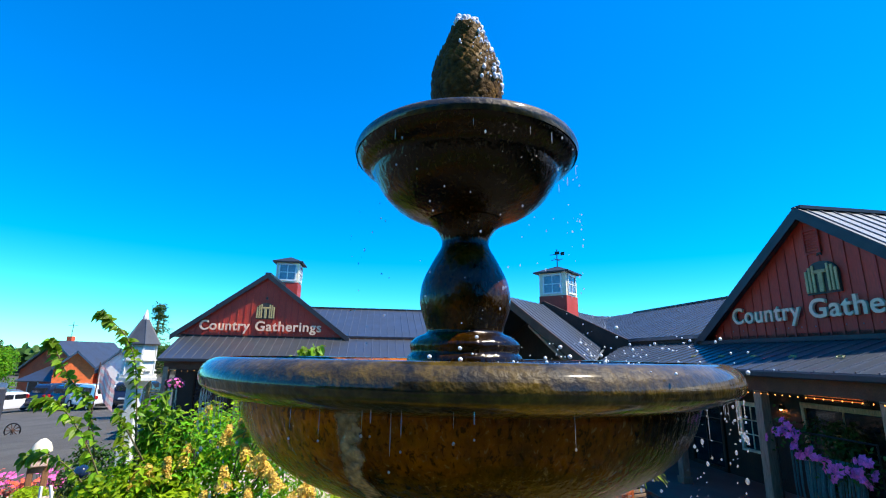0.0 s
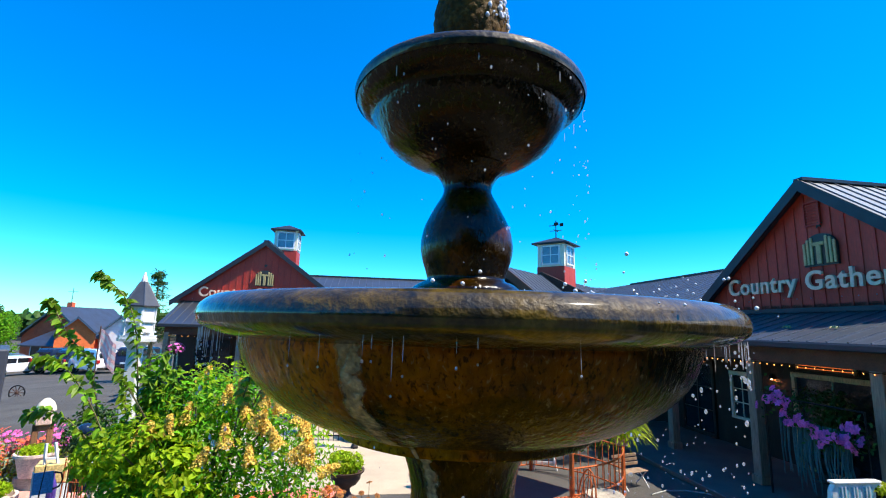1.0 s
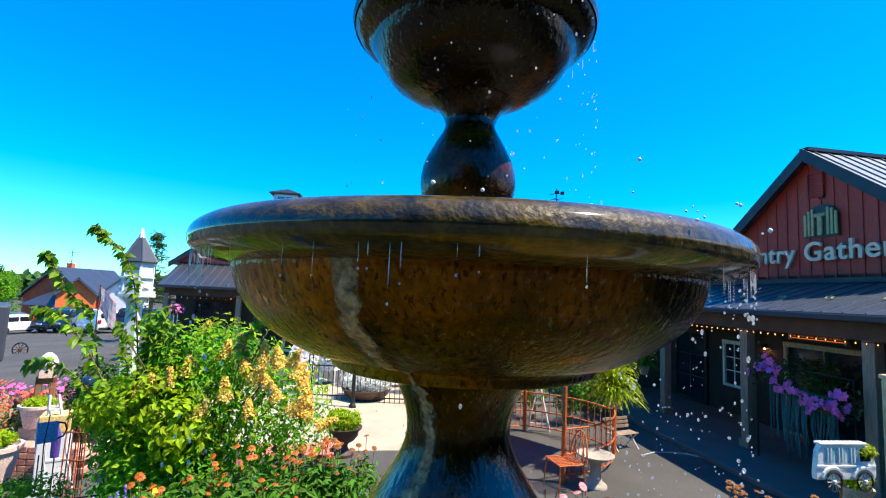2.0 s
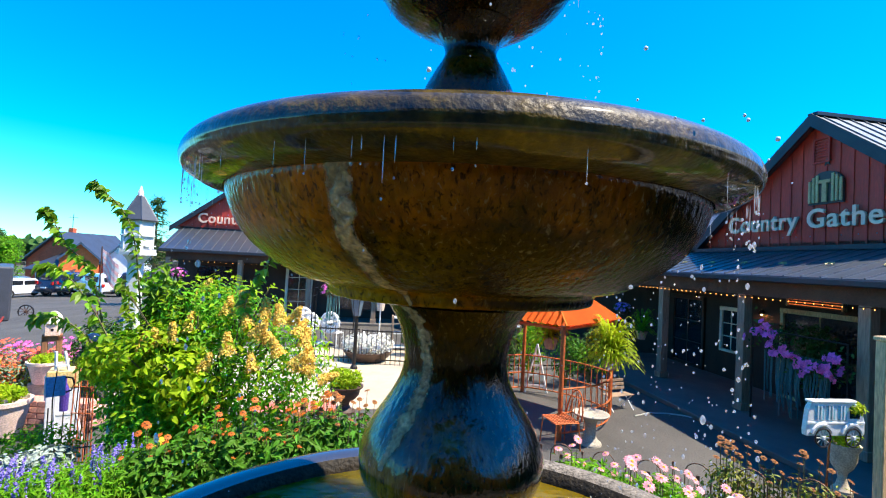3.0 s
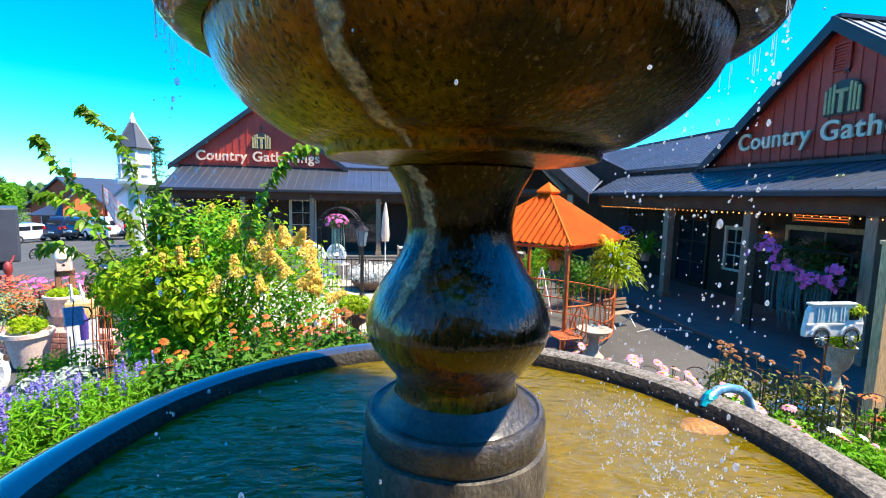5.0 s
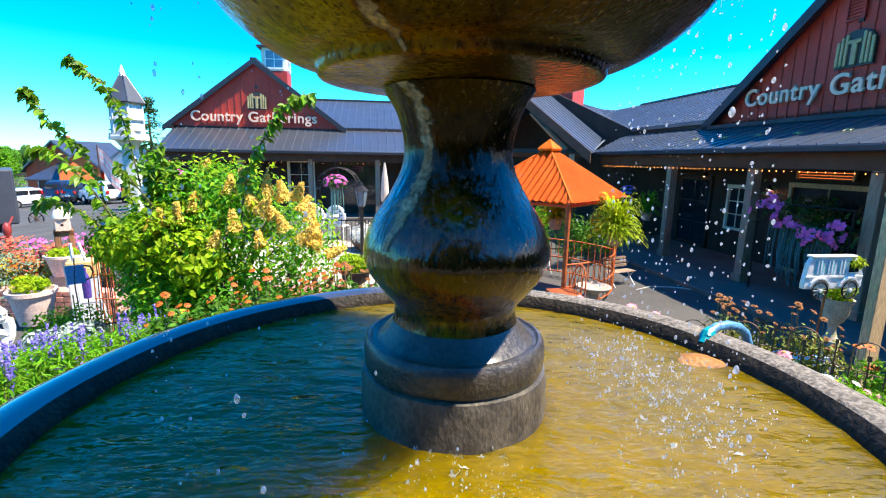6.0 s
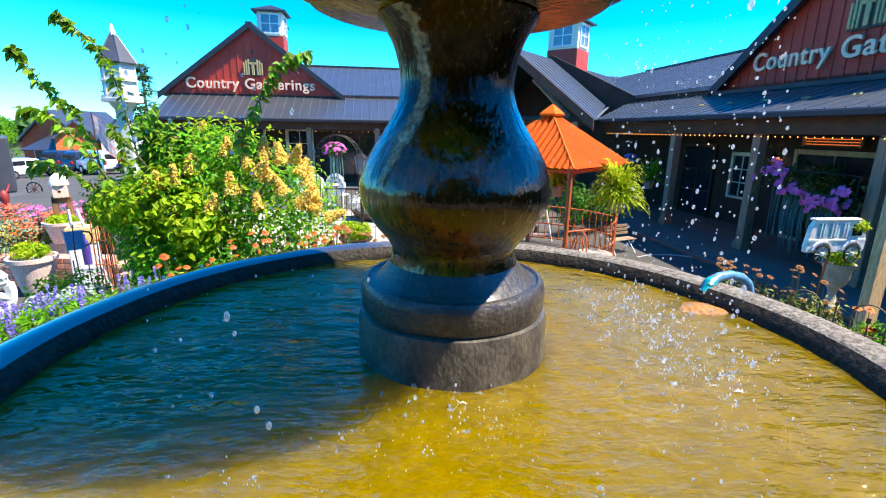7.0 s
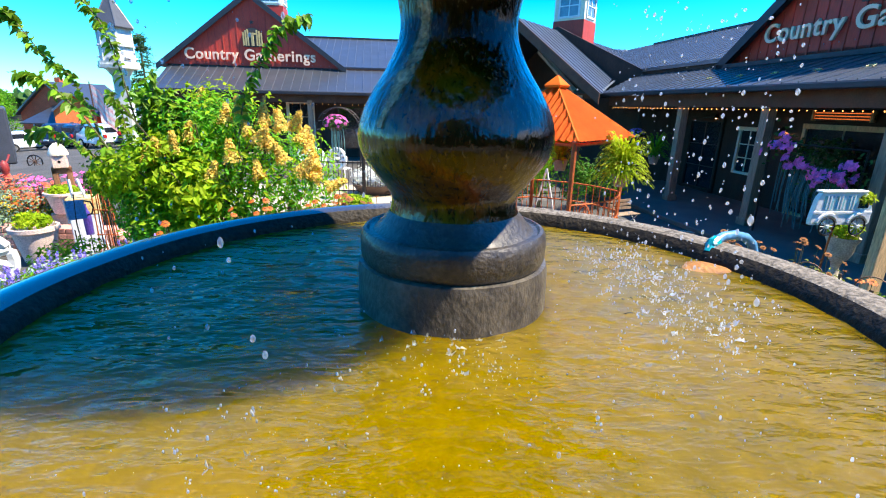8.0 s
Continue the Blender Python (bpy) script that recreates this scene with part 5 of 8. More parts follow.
def metal_chair(m, label, material):
    th = thing("garden_chair", label, "chair", m, group="garden chairs")
    for x in (-0.22, 0.22):
        for y in (-0.2, 0.2):
            bm = bmesh.new()
            tube(bm, [(x * 1.1, y * 1.15, 0), (x, y, 0.44)], 0.012, 5)
            part("leg", bm, material, th)
    bm = bmesh.new()
    for i in range(8):
        t = -0.22 + i * 0.063
        tube(bm, [(t, -0.22, 0.44), (t, 0.22, 0.44)], 0.011, 4)
        tube(bm, [(-0.22, t, 0.445), (0.22, t, 0.445)], 0.011, 4)
    part("seat", bm, material, th)
    bm = bmesh.new()
    arch = [(0.24 * math.cos(a), 0.24 + 0.06 * math.sin(a), 0.46 + 0.44 * math.sin(a)) for a in (math.pi * k / 10 for k in range(11))]
    tube(bm, arch, 0.014, 5)
    arch = [(0.15 * math.cos(a), 0.235 + 0.05 * math.sin(a), 0.46 + 0.34 * math.sin(a)) for a in (math.pi * k / 8 for k in range(9))]
    tube(bm, arch, 0.009, 5)
    for k in (-0.1, 0, 0.1):
        tube(bm, [(k, 0.235, 0.46), (k * 1.4, 0.29, 0.86)], 0.008, 4)
    part("backrest", bm, material, th)
    return th


metal_chair(pose(2.12, 7.75, 0, 0, 0, -75), "rusty orange iron garden chair by the bird bath", RUST)
lounger = thing("folding_bench", "tan slatted folding bench beside the gazebo", "bench", pose(3.92, 9.95, 0, 0, 0, 25))
lounger.scale = (0.56, 0.6, 0.66)
for i in range(4):
    part("slat", boxes((-0.6, -0.2 + i * 0.11, 0.45, 0.6, -0.11 + i * 0.11, 0.475), bevel=0.006), POSTWOOD, lounger)
for x in (-0.5, 0.5):
    for s in (-1, 1):
        bm = bmesh.new()
        tube(bm, [(x, s * 0.28, 0), (x, -s * 0.18, 0.45)], 0.018, 5)
        part("leg", bm, WHITE, lounger)
for i in range(3):
    part("back_slat", boxes((-0.6, 0.26 + i * 0.03, 0.55 + i * 0.12, 0.6, 0.285 + i * 0.03, 0.64 + i * 0.12), bevel=0.006), POSTWOOD, lounger)
# ---- the hydrangea ----
def bloom_mesh(seed, h=0.24, r=0.075, n=150, name="bloom", leaf=0.034):
    rng = np.random.default_rng(seed)
    t = rng.random(n)
    a = rng.uniform(0, 2 * np.pi, n)
    rr = r * (1 - 0.75 * t) * np.sqrt(rng.uniform(0.45, 1.0, n))
    P = np.stack([rr * np.cos(a), rr * np.sin(a), h * t], 1)
    N = np.stack([np.cos(a), np.sin(a), 0.5 + 0 * a], 1) + rng.normal(size=(n, 3)) * 0.4
    me = leaves(name, P, N, rng.uniform(0.8, 1.2, n) * leaf, 1.0, 0.1, seed)
    return me


def hydrangea(m):
    th = thing("hydrangea_bush", "large hydrangea bush with cream cone-shaped blooms", "bush", m)
    bm, tips = stems(26, 1.0, 1.9, 0.016, 5, 0.7)
    tagged(part("branch_frame", bm, STEM, th), kind="stuff")
    blobs = [(-0.47, 0.1, 0.86, 0.70, 0.72, 0.70), (0.25, 0.0, 1.0, 0.85, 0.75, 0.85), (0.78, -0.05, 0.92, 0.62, 0.6, 0.62), (-0.62, 0.0, 0.75, 0.38, 0.5, 0.55), (-0.05, -0.1, 1.48, 0.42, 0.45, 0.42), (0.15, 0, 1.55, 0.38, 0.4, 0.40), (-0.80, 0.2, 1.02, 0.35, 0.4, 0.32), (0.1, -0.35, 0.45, 0.9, 0.5, 0.42), (-0.36, -0.35, 0.45, 0.52, 0.5, 0.42)]
    P, N = blob_points(12500, blobs, 31, 0.5)
    N = N + np.array([0.35, -0.25, 0.45])
    rng = np.random.default_rng(4)
    part("foliage", leaves("foliage", P, N, rng.uniform(0.045, 0.082, len(P)), 0.38, 0.35, 8), LEAFH, th)
    P, N = blob_points(2700, [(b[0], b[1], b[2] + 0.06, b[3], b[4], b[5]) for b in blobs[:7]], 33, 0.92)
    part("young_foliage", leaves("young_foliage", P, N, rng.uniform(0.05, 0.09, len(P)), 0.42, 0.2, 9), LEAFY, th, "yellow-green young leaves")
    shapes = [bloom_mesh(s, rng.uniform(0.20, 0.27), rng.uniform(0.08, 0.105), 620, leaf=0.023) for s in range(4)]
    for s in shapes:
        s.materials.append(CREAMBLOOM)
    spots = ((-0.11, 0.05, 1.74, 8), (0.25, -0.62, 1.06, 15), (0.48, -0.60, 1.24, 12), (0.74, -0.62, 1.08, 20), (0.62, -0.45, 1.47, 8), (0.74, -0.40, 1.58, 10), (0.91, -0.40, 1.52, 15), (1.02, -0.35, 1.55, 22), (1.07, -0.40, 1.41, 26), (1.15, -0.40, 1.30, 32), (1.22, -0.45, 1.15, 40), (1.28, -0.45, 1.06, 48), (0.96, -0.55, 1.24, 20), (0.85, -0.52, 1.35, 14), (1.10, -0.52, 1.12, 34), (1.33, -0.45, 0.98, 55), (-0.31, -0.5, 1.28, -16), (-0.12, -0.5, 1.32, -8), (0.03, -0.45, 1.40, -4), (-0.40, -0.5, 1.20, -24), (0.34, -0.35, 1.58, 4), (0.51, -0.35, 1.64, 6), (0.71, -0.52, 1.40, 12))
    for i, (x, y, z, tilt) in enumerate(spots):
        part("bloom", shapes[i % 4], None, th, m=pose(x, y, z, 10 + 16 * math.sin(i * 2.1), tilt + 16 * math.cos(i * 1.7), i * 50) @ Matrix.Diagonal((0.86, 0.86, 0.80, 1)))
    return th


hydrangea(on_ground(-2.48, 5.25, 0.30))


SHOOTLEAF = mat("shoot_leaf", (0.24, 0.40, 0.015), (0.11, 0.23, 0.012), rough=0.45, spec=0.35, island=0.5, scale=3, translucent=0.4, fine=0.12)


def shoot(m, label, pts, leaf, seed, n, r=0.009, mat_=None):
    """A long arching stem with drooping leaves in two rows."""
    th = thing("climbing_shoot", label, "shrub", m, group="arching shoots")
    P = [Vector(p) for p in pts]
    bm = bmesh.new()
    fine = []
    for a, b, c, d in zip([P[0]] + P, P, P[1:], P[2:] + [P[-1]]):
        for k in range(5):
            t = k / 5
            fine.append(0.5 * (2 * b + (c - a) * t + (2 * a - 5 * b + 4 * c - d) * t * t + (3 * b - a - 3 * c + d) * t ** 3))
    fine.append(P[-1])
    tube(bm, fine, r, 5, 0.4)
    part("stem", bm, STEM, th)
    rng = random.Random(seed)
    bm = bmesh.new()
    for i in range(n):
        t = (0.12 + 0.88 * i / (n - 1)) * (len(fine) - 1.001)
        k = int(t)
        p = fine[k].lerp(fine[k + 1], t - k)
        d = (fine[k + 1] - fine[k]).normalized()
        s = d.cross(Vector((0, 0, 1))).normalized()
        s = Matrix.Rotation(rng.gauss(0, 0.9) + (0 if i % 2 else math.pi), 3, d) @ s
        L = leaf * rng.uniform(0.55, 1.2)
        way = (s * 0.75 + d * 0.5 + Vector((rng.uniform(-.5, .5), rng.uniform(-.6, .3), rng.uniform(-1.1, 0.0)))).normalized()
        side = way.cross(Vector((rng.uniform(-.8, .8), rng.uniform(-1.0, 0.3), 0.7))).normalized()
        nrm = side.cross(way)
        rows = []
        for q, w in ((0.0, 0.05), (0.25, 0.72), (0.5, 0.9), (0.75, 0.62), (1.0, 0.03)):
            c = p + way * L * q - Vector((0, 0, 1)) * L * 0.32 * q * q
            rows.append([bm.verts.new(c - side * w * L * 0.36 + nrm * 0.20 * L * w), bm.verts.new(c), bm.verts.new(c + side * w * L * 0.36 + nrm * 0.20 * L * w)])
        for lo, hi in zip(rows, rows[1:]):
            bm.faces.new((lo[0], lo[1], hi[1], hi[0]))
            bm.faces.new((lo[1], lo[2], hi[2], hi[1]))
    tagged(part("foliage", bm, mat_ or SHOOTLEAF, th), kind="stuff")
    return th


I4 = Matrix.Identity(4)
shoot(I4, "long arching leafy shoot rising from the shrub", [(-3.42, 5.05, 1.6), (-3.53, 5.0, 2.29), (-3.67, 5.0, 2.66), (-3.89, 5.0, 2.86), (-4.08, 5.0, 3.14), (-4.15, 5.0, 3.22)], 0.10, 1, 112)
shoot(I4, "long arching leafy shoot rising from the shrub", [(-3.08, 5.1, 1.6), (-3.13, 5.0, 2.53), (-3.22, 5.0, 3.0), (-3.35, 5.0, 3.27), (-3.58, 5.0, 3.48), (-3.68, 5.0, 3.55)], 0.10, 2, 124)
shoot(I4, "leafy shoot curving up beside the hydrangea", [(-2.05, 4.9, 1.9), (-1.89, 4.8, 2.49), (-1.70, 4.8, 2.82), (-1.58, 4.8, 3.01), (-1.42, 4.8, 3.15), (-1.24, 4.8, 3.22)], 0.105, 3, 104)
shoot(I4, "low arching leafy shoot over the planters", [(-3.2, 4.9, 1.7), (-3.42, 4.8, 2.22), (-3.66, 4.8, 2.51), (-3.85, 4.8, 2.66), (-4.02, 4.8, 2.66)], 0.10, 4, 92)
shoot(I4, "short upright leafy shoot on the shrub", [(-3.15, 5.2, 1.6), (-3.32, 5.2, 2.05), (-3.36, 5.2, 2.35), (-3.45, 5.2, 2.5)], 0.10, 5, 72)
shoot(I4, "drooping leafy shoot between the bird houses", [(-3.3, 5.0, 1.6), (-3.62, 4.9, 2.0), (-3.92, 4.9, 2.15), (-4.1, 4.9, 2.1)], 0.095, 6, 66)
for i, (dx, top) in enumerate(((0.0, 2.72), (0.14, 2.55), (0.26, 2.40), (-0.10, 2.45))):
    shoot(I4, "bushy leafy shoot beside the white bird house post", [(-2.98 + dx, 5.15, 1.6), (-2.99 + dx, 5.1, 2.0), (-2.95 + dx, 5.08, 2.3), (-2.88 + dx, 5.05, top)], 0.10, 30 + i, 84)


def shrub(name, label, m, blobs, n, size, mat_, seed, width=0.5, stem_h=0.8, spread=0.5):
    th = thing(name, label, "shrub", m)
    bm, _ = stems(10, spread, stem_h, 0.012, seed, 0.5)
    tagged(part("branch_frame", bm, STEM, th), kind="stuff")
    P, N = blob_points(n, blobs, seed, 0.5)
    part("foliage", leaves("foliage", P, N, np.random.default_rng(seed).uniform(0.7, 1.25, n) * size, width, 0.25, seed), mat_, th)
    return th


shrub("climber", "leafy climber growing up beside the bird house pole", on_ground(-3.10, 5.45), [(-0.02, 0, 1.6, 0.15, 0.22, 0.45), (-0.05, 0, 2.05, 0.15, 0.16, 0.28), (-0.12, 0, 2.32, 0.16, 0.14, 0.16), (0.0, 0, 1.2, 0.26, 0.3, 0.45), (0, 0, 0.7, 0.45, 0.45, 0.5)], 1500, 0.115, LEAF, 41, 0.6, 2.4, 0.25)
shrub("yellowing_shrub", "yellow-green leafy shrub beside the hydrangea", on_ground(-3.12, 5.0), [(0.34, -0.1, 1.0, 0.38, 0.4, 0.5), (-0.10, 0, 1.42, 0.36, 0.4, 0.30), (0.35, -0.15, 1.5, 0.42, 0.4, 0.35), (0.45, -0.2, 0.55, 0.40, 0.4, 0.45), (-0.38, 0.1, 1.36, 0.24, 0.25, 0.2), (0.7, -0.3, 1.3, 0.3, 0.3, 0.35)], 3600, 0.085, LEAFY, 42, 0.55, 1.4)
shrub("dark_shrub", "dark green shrub behind the planters", on_ground(-6.0, 8.5), [(0, 0, 0.75, 0.5, 0.45, 0.5), (0.2, 0, 1.2, 0.4, 0.4, 0.4), (-0.1, 0.1, 1.1, 0.4, 0.4, 0.5)], 1300, 0.09, LEAFD, 43)
shrub("grey_green_shrub", "soft grey-green shrub by the car park", on_ground(-6.9, 7.6), [(0, 0, 0.6, 0.5, 0.5, 0.55), (-0.5, 0, 0.6, 0.5, 0.5, 0.5)], 1200, 0.08, mat("grey_green_leaf", (0.24, 0.34, 0.2), (0.16, 0.24, 0.14), rough=0.7, island=0.3, translucent=0.2), 44, 0.3)


shrub("boxwood", "low rounded dark green shrub before the tubs", on_ground(-4.2, 5.15, 0.05), [(0, 0, 0.5, 0.36, 0.3, 0.32), (0.2, 0, 0.6, 0.26, 0.25, 0.25), (-0.2, 0, 0.45, 0.26, 0.25, 0.3)], 1500, 0.05, LEAF, 45, 0.5, 0.5, 0.3)


# ---- flower clumps ----
def flower_clump(name, label, m, n, spread, height, petal, head, seed, leaf_mat=None, leaf=0.09, leaf_n=500, petals=9, centre=None, group=""):
    th = thing(name, label, "flowers", m, group=group)
    bm, tips = stems(n, spread, height, 0.005, seed, 0.25)
    tagged(part("stalk_tuft", bm, STEM, th), kind="stuff")
    P, N = blob_points(leaf_n, [(0, 0, height * 0.36, spread * 1.05, spread * 1.05, height * 0.42)], seed, 0.35)
    part("foliage", leaves("foliage", P, N, np.random.default_rng(seed).uniform(0.7, 1.3, leaf_n) * leaf, 0.4, 0.2, seed), leaf_mat or LEAF, th)
    rng = random.Random(seed)
    for t in tips:
        b = bmesh.new()
        w = (rng.uniform(-0.5, 0.5), rng.uniform(-0.9, 0.1), 1)
        flower_disc(b, (0, 0, 0), head * rng.uniform(0.8, 1.15), petals, w, 0.35)
        flower_disc(b, (0, 0, 0.006), head * 0.62, petals - 2, w, 0.5)
        fl = part("blossom", b, petal, th, m=Matrix.Translation(t))
        if centre:
            part("seed_head", lathe([(0, -0.012), (head * 0.34, 0.0), (head * 0.3, head * 0.3), (0, head * 0.42)], 8), centre, fl)
    return th


rr = random.Random(77)
# tawny coneflowers behind the pool, in front of the hydrangea
for i in range(11):
    x = -2.40 + i * 0.15 + rr.uniform(-0.08, 0.08)
    y = 4.02 + 0.03 * i + rr.uniform(-0.18, 0.22)
    flower_clump("coneflower_clump", "clump of fading orange coneflowers with brown centres", on_ground(x, y), 7, 0.28, 0.72 + rr.uniform(-0.14, 0.14), ORANGEP, 0.031, 100 + i, LEAFM, 0.085, 620, 9, BROWNP, "coneflower clumps")
for i in range(6):
    x, y = -1.45 + i * 0.16, 4.55 + rr.uniform(-0.25, 0.4)
    flower_clump("coneflower_clump", "clump of dried brown coneflower heads beside the fence", on_ground(x, y), 9, 0.22, 0.80 + rr.uniform(-0.10, 0.1), BROWNP, 0.031, 130 + i, LEAFM, 0.075, 420, 9, BROWNP, "coneflower clumps")
flower_clump("yellow_flowers", "small clump of yellow flowers", on_ground(-2.35, 4.35), 6, 0.2, 0.55, YELLOWP, 0.04, 151)
flower_clump("yellow_flowers", "small clump of yellow flowers", on_ground(-0.95, 4.75), 5, 0.15, 0.42, YELLOWP, 0.035, 152)
# pink zinnias beyond the pool
for i in range(9):
    x, y = 1.15 + i * 0.165 + rr.uniform(-0.05, 0.05), 3.28 - 0.045 * i + rr.uniform(-0.1, 0.12)
    flower_clump("zinnia_clump", "clump of pale pink zinnias inside the wire fence", on_ground(x, y, -0.09 - 0.014 * i), 3, 0.18, 0.60 + rr.uniform(-0.08, 0.08), PINK, 0.042, 170 + i, LEAF, 0.055, 650, 11, YELLOWP, "pink zinnia clumps")
for i in range(9):
    x, y = 1.35 + i * 0.2 + rr.uniform(-0.06, 0.06), 4.55 - 0.05 * i + rr.uniform(-0.15, 0.2)
    flower_clump("zinnia_clump", "clump of pale pink zinnias inside the wire fence", on_ground(x, y, -0.15), 4, 0.22, 0.62 + rr.uniform(-0.08, 0.08), PINK, 0.042, 260 + i, LEAF, 0.06, 700, 11, YELLOWP, "pink zinnia clumps")
# dried brown seed heads
for i in range(5):
    x, y = 2.95 + i * 0.2, 4.75 - 0.08 * i + rr.uniform(-0.12, 0.2)
    flower_clump("dried_coneflower", "tall dried coneflower stalks with brown seed heads", on_ground(x, y), 9, 0.2, 0.88 + rr.uniform(-0.1, 0.1), BROWNP, 0.034, 190 + i, mat("fading_leaf", (0.26, 0.24, 0.02), (0.14, 0.20, 0.02), rough=0.7, island=0.4, translucent=0.2) if i == 0 else bpy.data.materials["fading_leaf"], 0.06, 420, 7, BROWNP, "dried coneflowers")
for i in range(3):
    flower_clump("orange_flowers", "clump of orange-red flowers by the porch", on_ground(4.0 + 0.25 * i, 4.1 - 0.1 * i), 10, 0.25, 0.75, ORANGEP, 0.045, 210 + i, LEAF, 0.06, 650, 9, BROWNP, "orange flower clumps")
for i in range(8):
    x, y = 2.2 + i * 0.30, 4.0 - 0.14 * i + rr.uniform(-0.2, 0.2)
    flower_clump("white_flowers", "low clump of small white and pink flowers", on_ground(x, y), 3, 0.22, 0.40, WHITEP if i % 2 else PINK, 0.035, 220 + i, LEAF, 0.055, 520, 8, None, "low flower clumps")


# ---- blue salvia ----
def salvia(m, seed, label):
    th = thing("salvia_clump", label, "flowers", m, group="salvia clumps")
    rng = random.Random(seed)
    bm, tips = stems(8, 0.22, 0.52, 0.005, seed, 0.2)
    tagged(part("stalk_tuft", bm, STEM, th), kind="stuff")
    P, N = blob_points(1000, [(0, 0, 0.25, 0.26, 0.26, 0.28)], seed, 0.3)
    part("foliage", leaves("foliage", P, N, np.random.default_rng(seed).uniform(0.04, 0.08, 1000), 0.24, 0.2, seed), LEAF, th)
    sp = bloom_mesh(seed, 0.20, 0.011, 90, "flower_spike", 0.014)
    sp.materials.append(PURPLE)
    for t in tips:
        part("flower_spike", sp, None, th, m=Matrix.Translation((t[0], t[1], t[2] - 0.10)) @ pose(0, 0, 0, rng.uniform(-10, 10), rng.uniform(-10, 10), rng.uniform(0, 360)) @ Matrix.Diagonal((1, 1, rng.uniform(0.7, 1.2), 1)))
    return th


k = 0
for row, (y0, x0, n) in enumerate(((4.15, -3.75, 5), (3.75, -3.55, 5), (3.35, -3.3, 4), (2.95, -3.0, 3), (2.55, -2.75, 2))):
    for i in range(n):
        k += 1
        salvia(on_ground(x0 + i * 0.27 + rr.uniform(-0.08, 0.08), y0 + i * 0.05 + rr.uniform(-0.1, 0.1)), 300 + k, "blue-violet salvia spikes in the flower bed")
for i, (x, y) in enumerate(((-3.35, 3.1), (-3.15, 2.8), (-3.55, 3.45), (-3.0, 2.5), (-3.95, 4.15), (-3.75, 3.75))):
    flower_clump("yellow_flowers", "yellow daisies among the salvia", on_ground(x, y), 8, 0.22, 0.42, YELLOWP, 0.055, 400 + i, LEAF, 0.08, 260, 10, None, "yellow daisies")
for i, (x, y) in enumerate(((-3.95, 4.45), (-3.85, 4.7), (-3.62, 4.55))):
    shrub("dusty_miller", "silvery dusty miller at the edge of the bed", on_ground(x, y), [(0, 0, 0.34, 0.26, 0.26, 0.28), (0.1, 0, 0.56, 0.18, 0.18, 0.14)], 1100, 0.055, SILVER, 420 + i, 0.55, 0.4, 0.15)


def low_cover():
    """Low leaves that cover the soil of the bed."""
    rng = np.random.default_rng(12)
    n = 15000
    a = rng.uniform(0, 2 * np.pi, n)
    r = np.sqrt(rng.uniform(1.35 ** 2, 4.65 ** 2, n))
    P = np.stack([AX + r * np.cos(a), AY + r * np.sin(a), np.zeros(n)], 1)
    P[:, 2] = [ground_z(x, y) + 0.02 for x, y in P[:, :2]]
    P[:, 2] += rng.random(n) ** 2 * 0.16
    N = rng.normal(size=(n, 3)) * 0.5 + np.array([0, 0, 1.0])
    return leaves("ground_cover", P, N, rng.uniform(0.05, 0.09, n), 0.4, 0.1, 13)


cover = part("ground_cover", low_cover(), LEAF)
tagged(cover, "low green leaves covering the flower bed", "plants", kind="stuff")


# ---- wire edging fence ----
def fence_panel(m, n=1):
    th = thing("wire_fence_panel", "rusty iron hoop-topped garden fence panel", "fence", m, group="garden fence panels")
    w = 0.24
    bm = bmesh.new()
    tube(bm, [(-w / 2, 0, 0)] + [(-w / 2 * math.cos(a), 0, 0.60 + w / 2 * math.sin(a)) for a in (math.pi * k / 10 for k in range(11))] + [(w / 2, 0, 0)], 0.0065, 5)
    part("hoop", bm, RUSTIRON, th)
    bm = bmesh.new()
    tube(bm, [(0, 0, 0), (0, 0, 0.56)], 0.006, 5)
    box(bm, -0.016, -0.005, 0.55, 0.016, 0.005, 0.60)
    part("picket", bm, RUSTIRON, th)
    bm = bmesh.new()
    tube(bm, [(0.235, 0, 0), (0.235, 0, 0.66)], 0.007, 5)
    box(bm, 0.222, -0.008, 0.64, 0.248, 0.008, 0.68, bevel=0.004)
    part("post", bm, RUSTIRON, th)
    for z in (0.12, 0.44):
        bm = bmesh.new()
        tube(bm, [(-w / 2, 0, z), (w / 2 + 0.23, 0, z)], 0.005, 5)
        part("rail", bm, RUSTIRON, th)
    return th


RUSTIRON = mat("brown_iron_wire", (0.22, 0.11, 0.065), (0.11, 0.06, 0.035), rough=0.7, metal=0.3, scale=14)
first = None
for k in range(22):
    a = 10.6 + k * 6.0
    r = 4.48
    x, y = AX + r * math.cos(radians(a)), AY + r * math.sin(radians(a))
    mm = pose(x, y, ground_z(x, y) - 0.01 - 0.28 * min(1.0, max(0.0, (a - 42) / 18)), 0, 0, a + 90)
    if first is None:
        first = fence_panel(mm)
    else:
        copy_thing(first, mm)
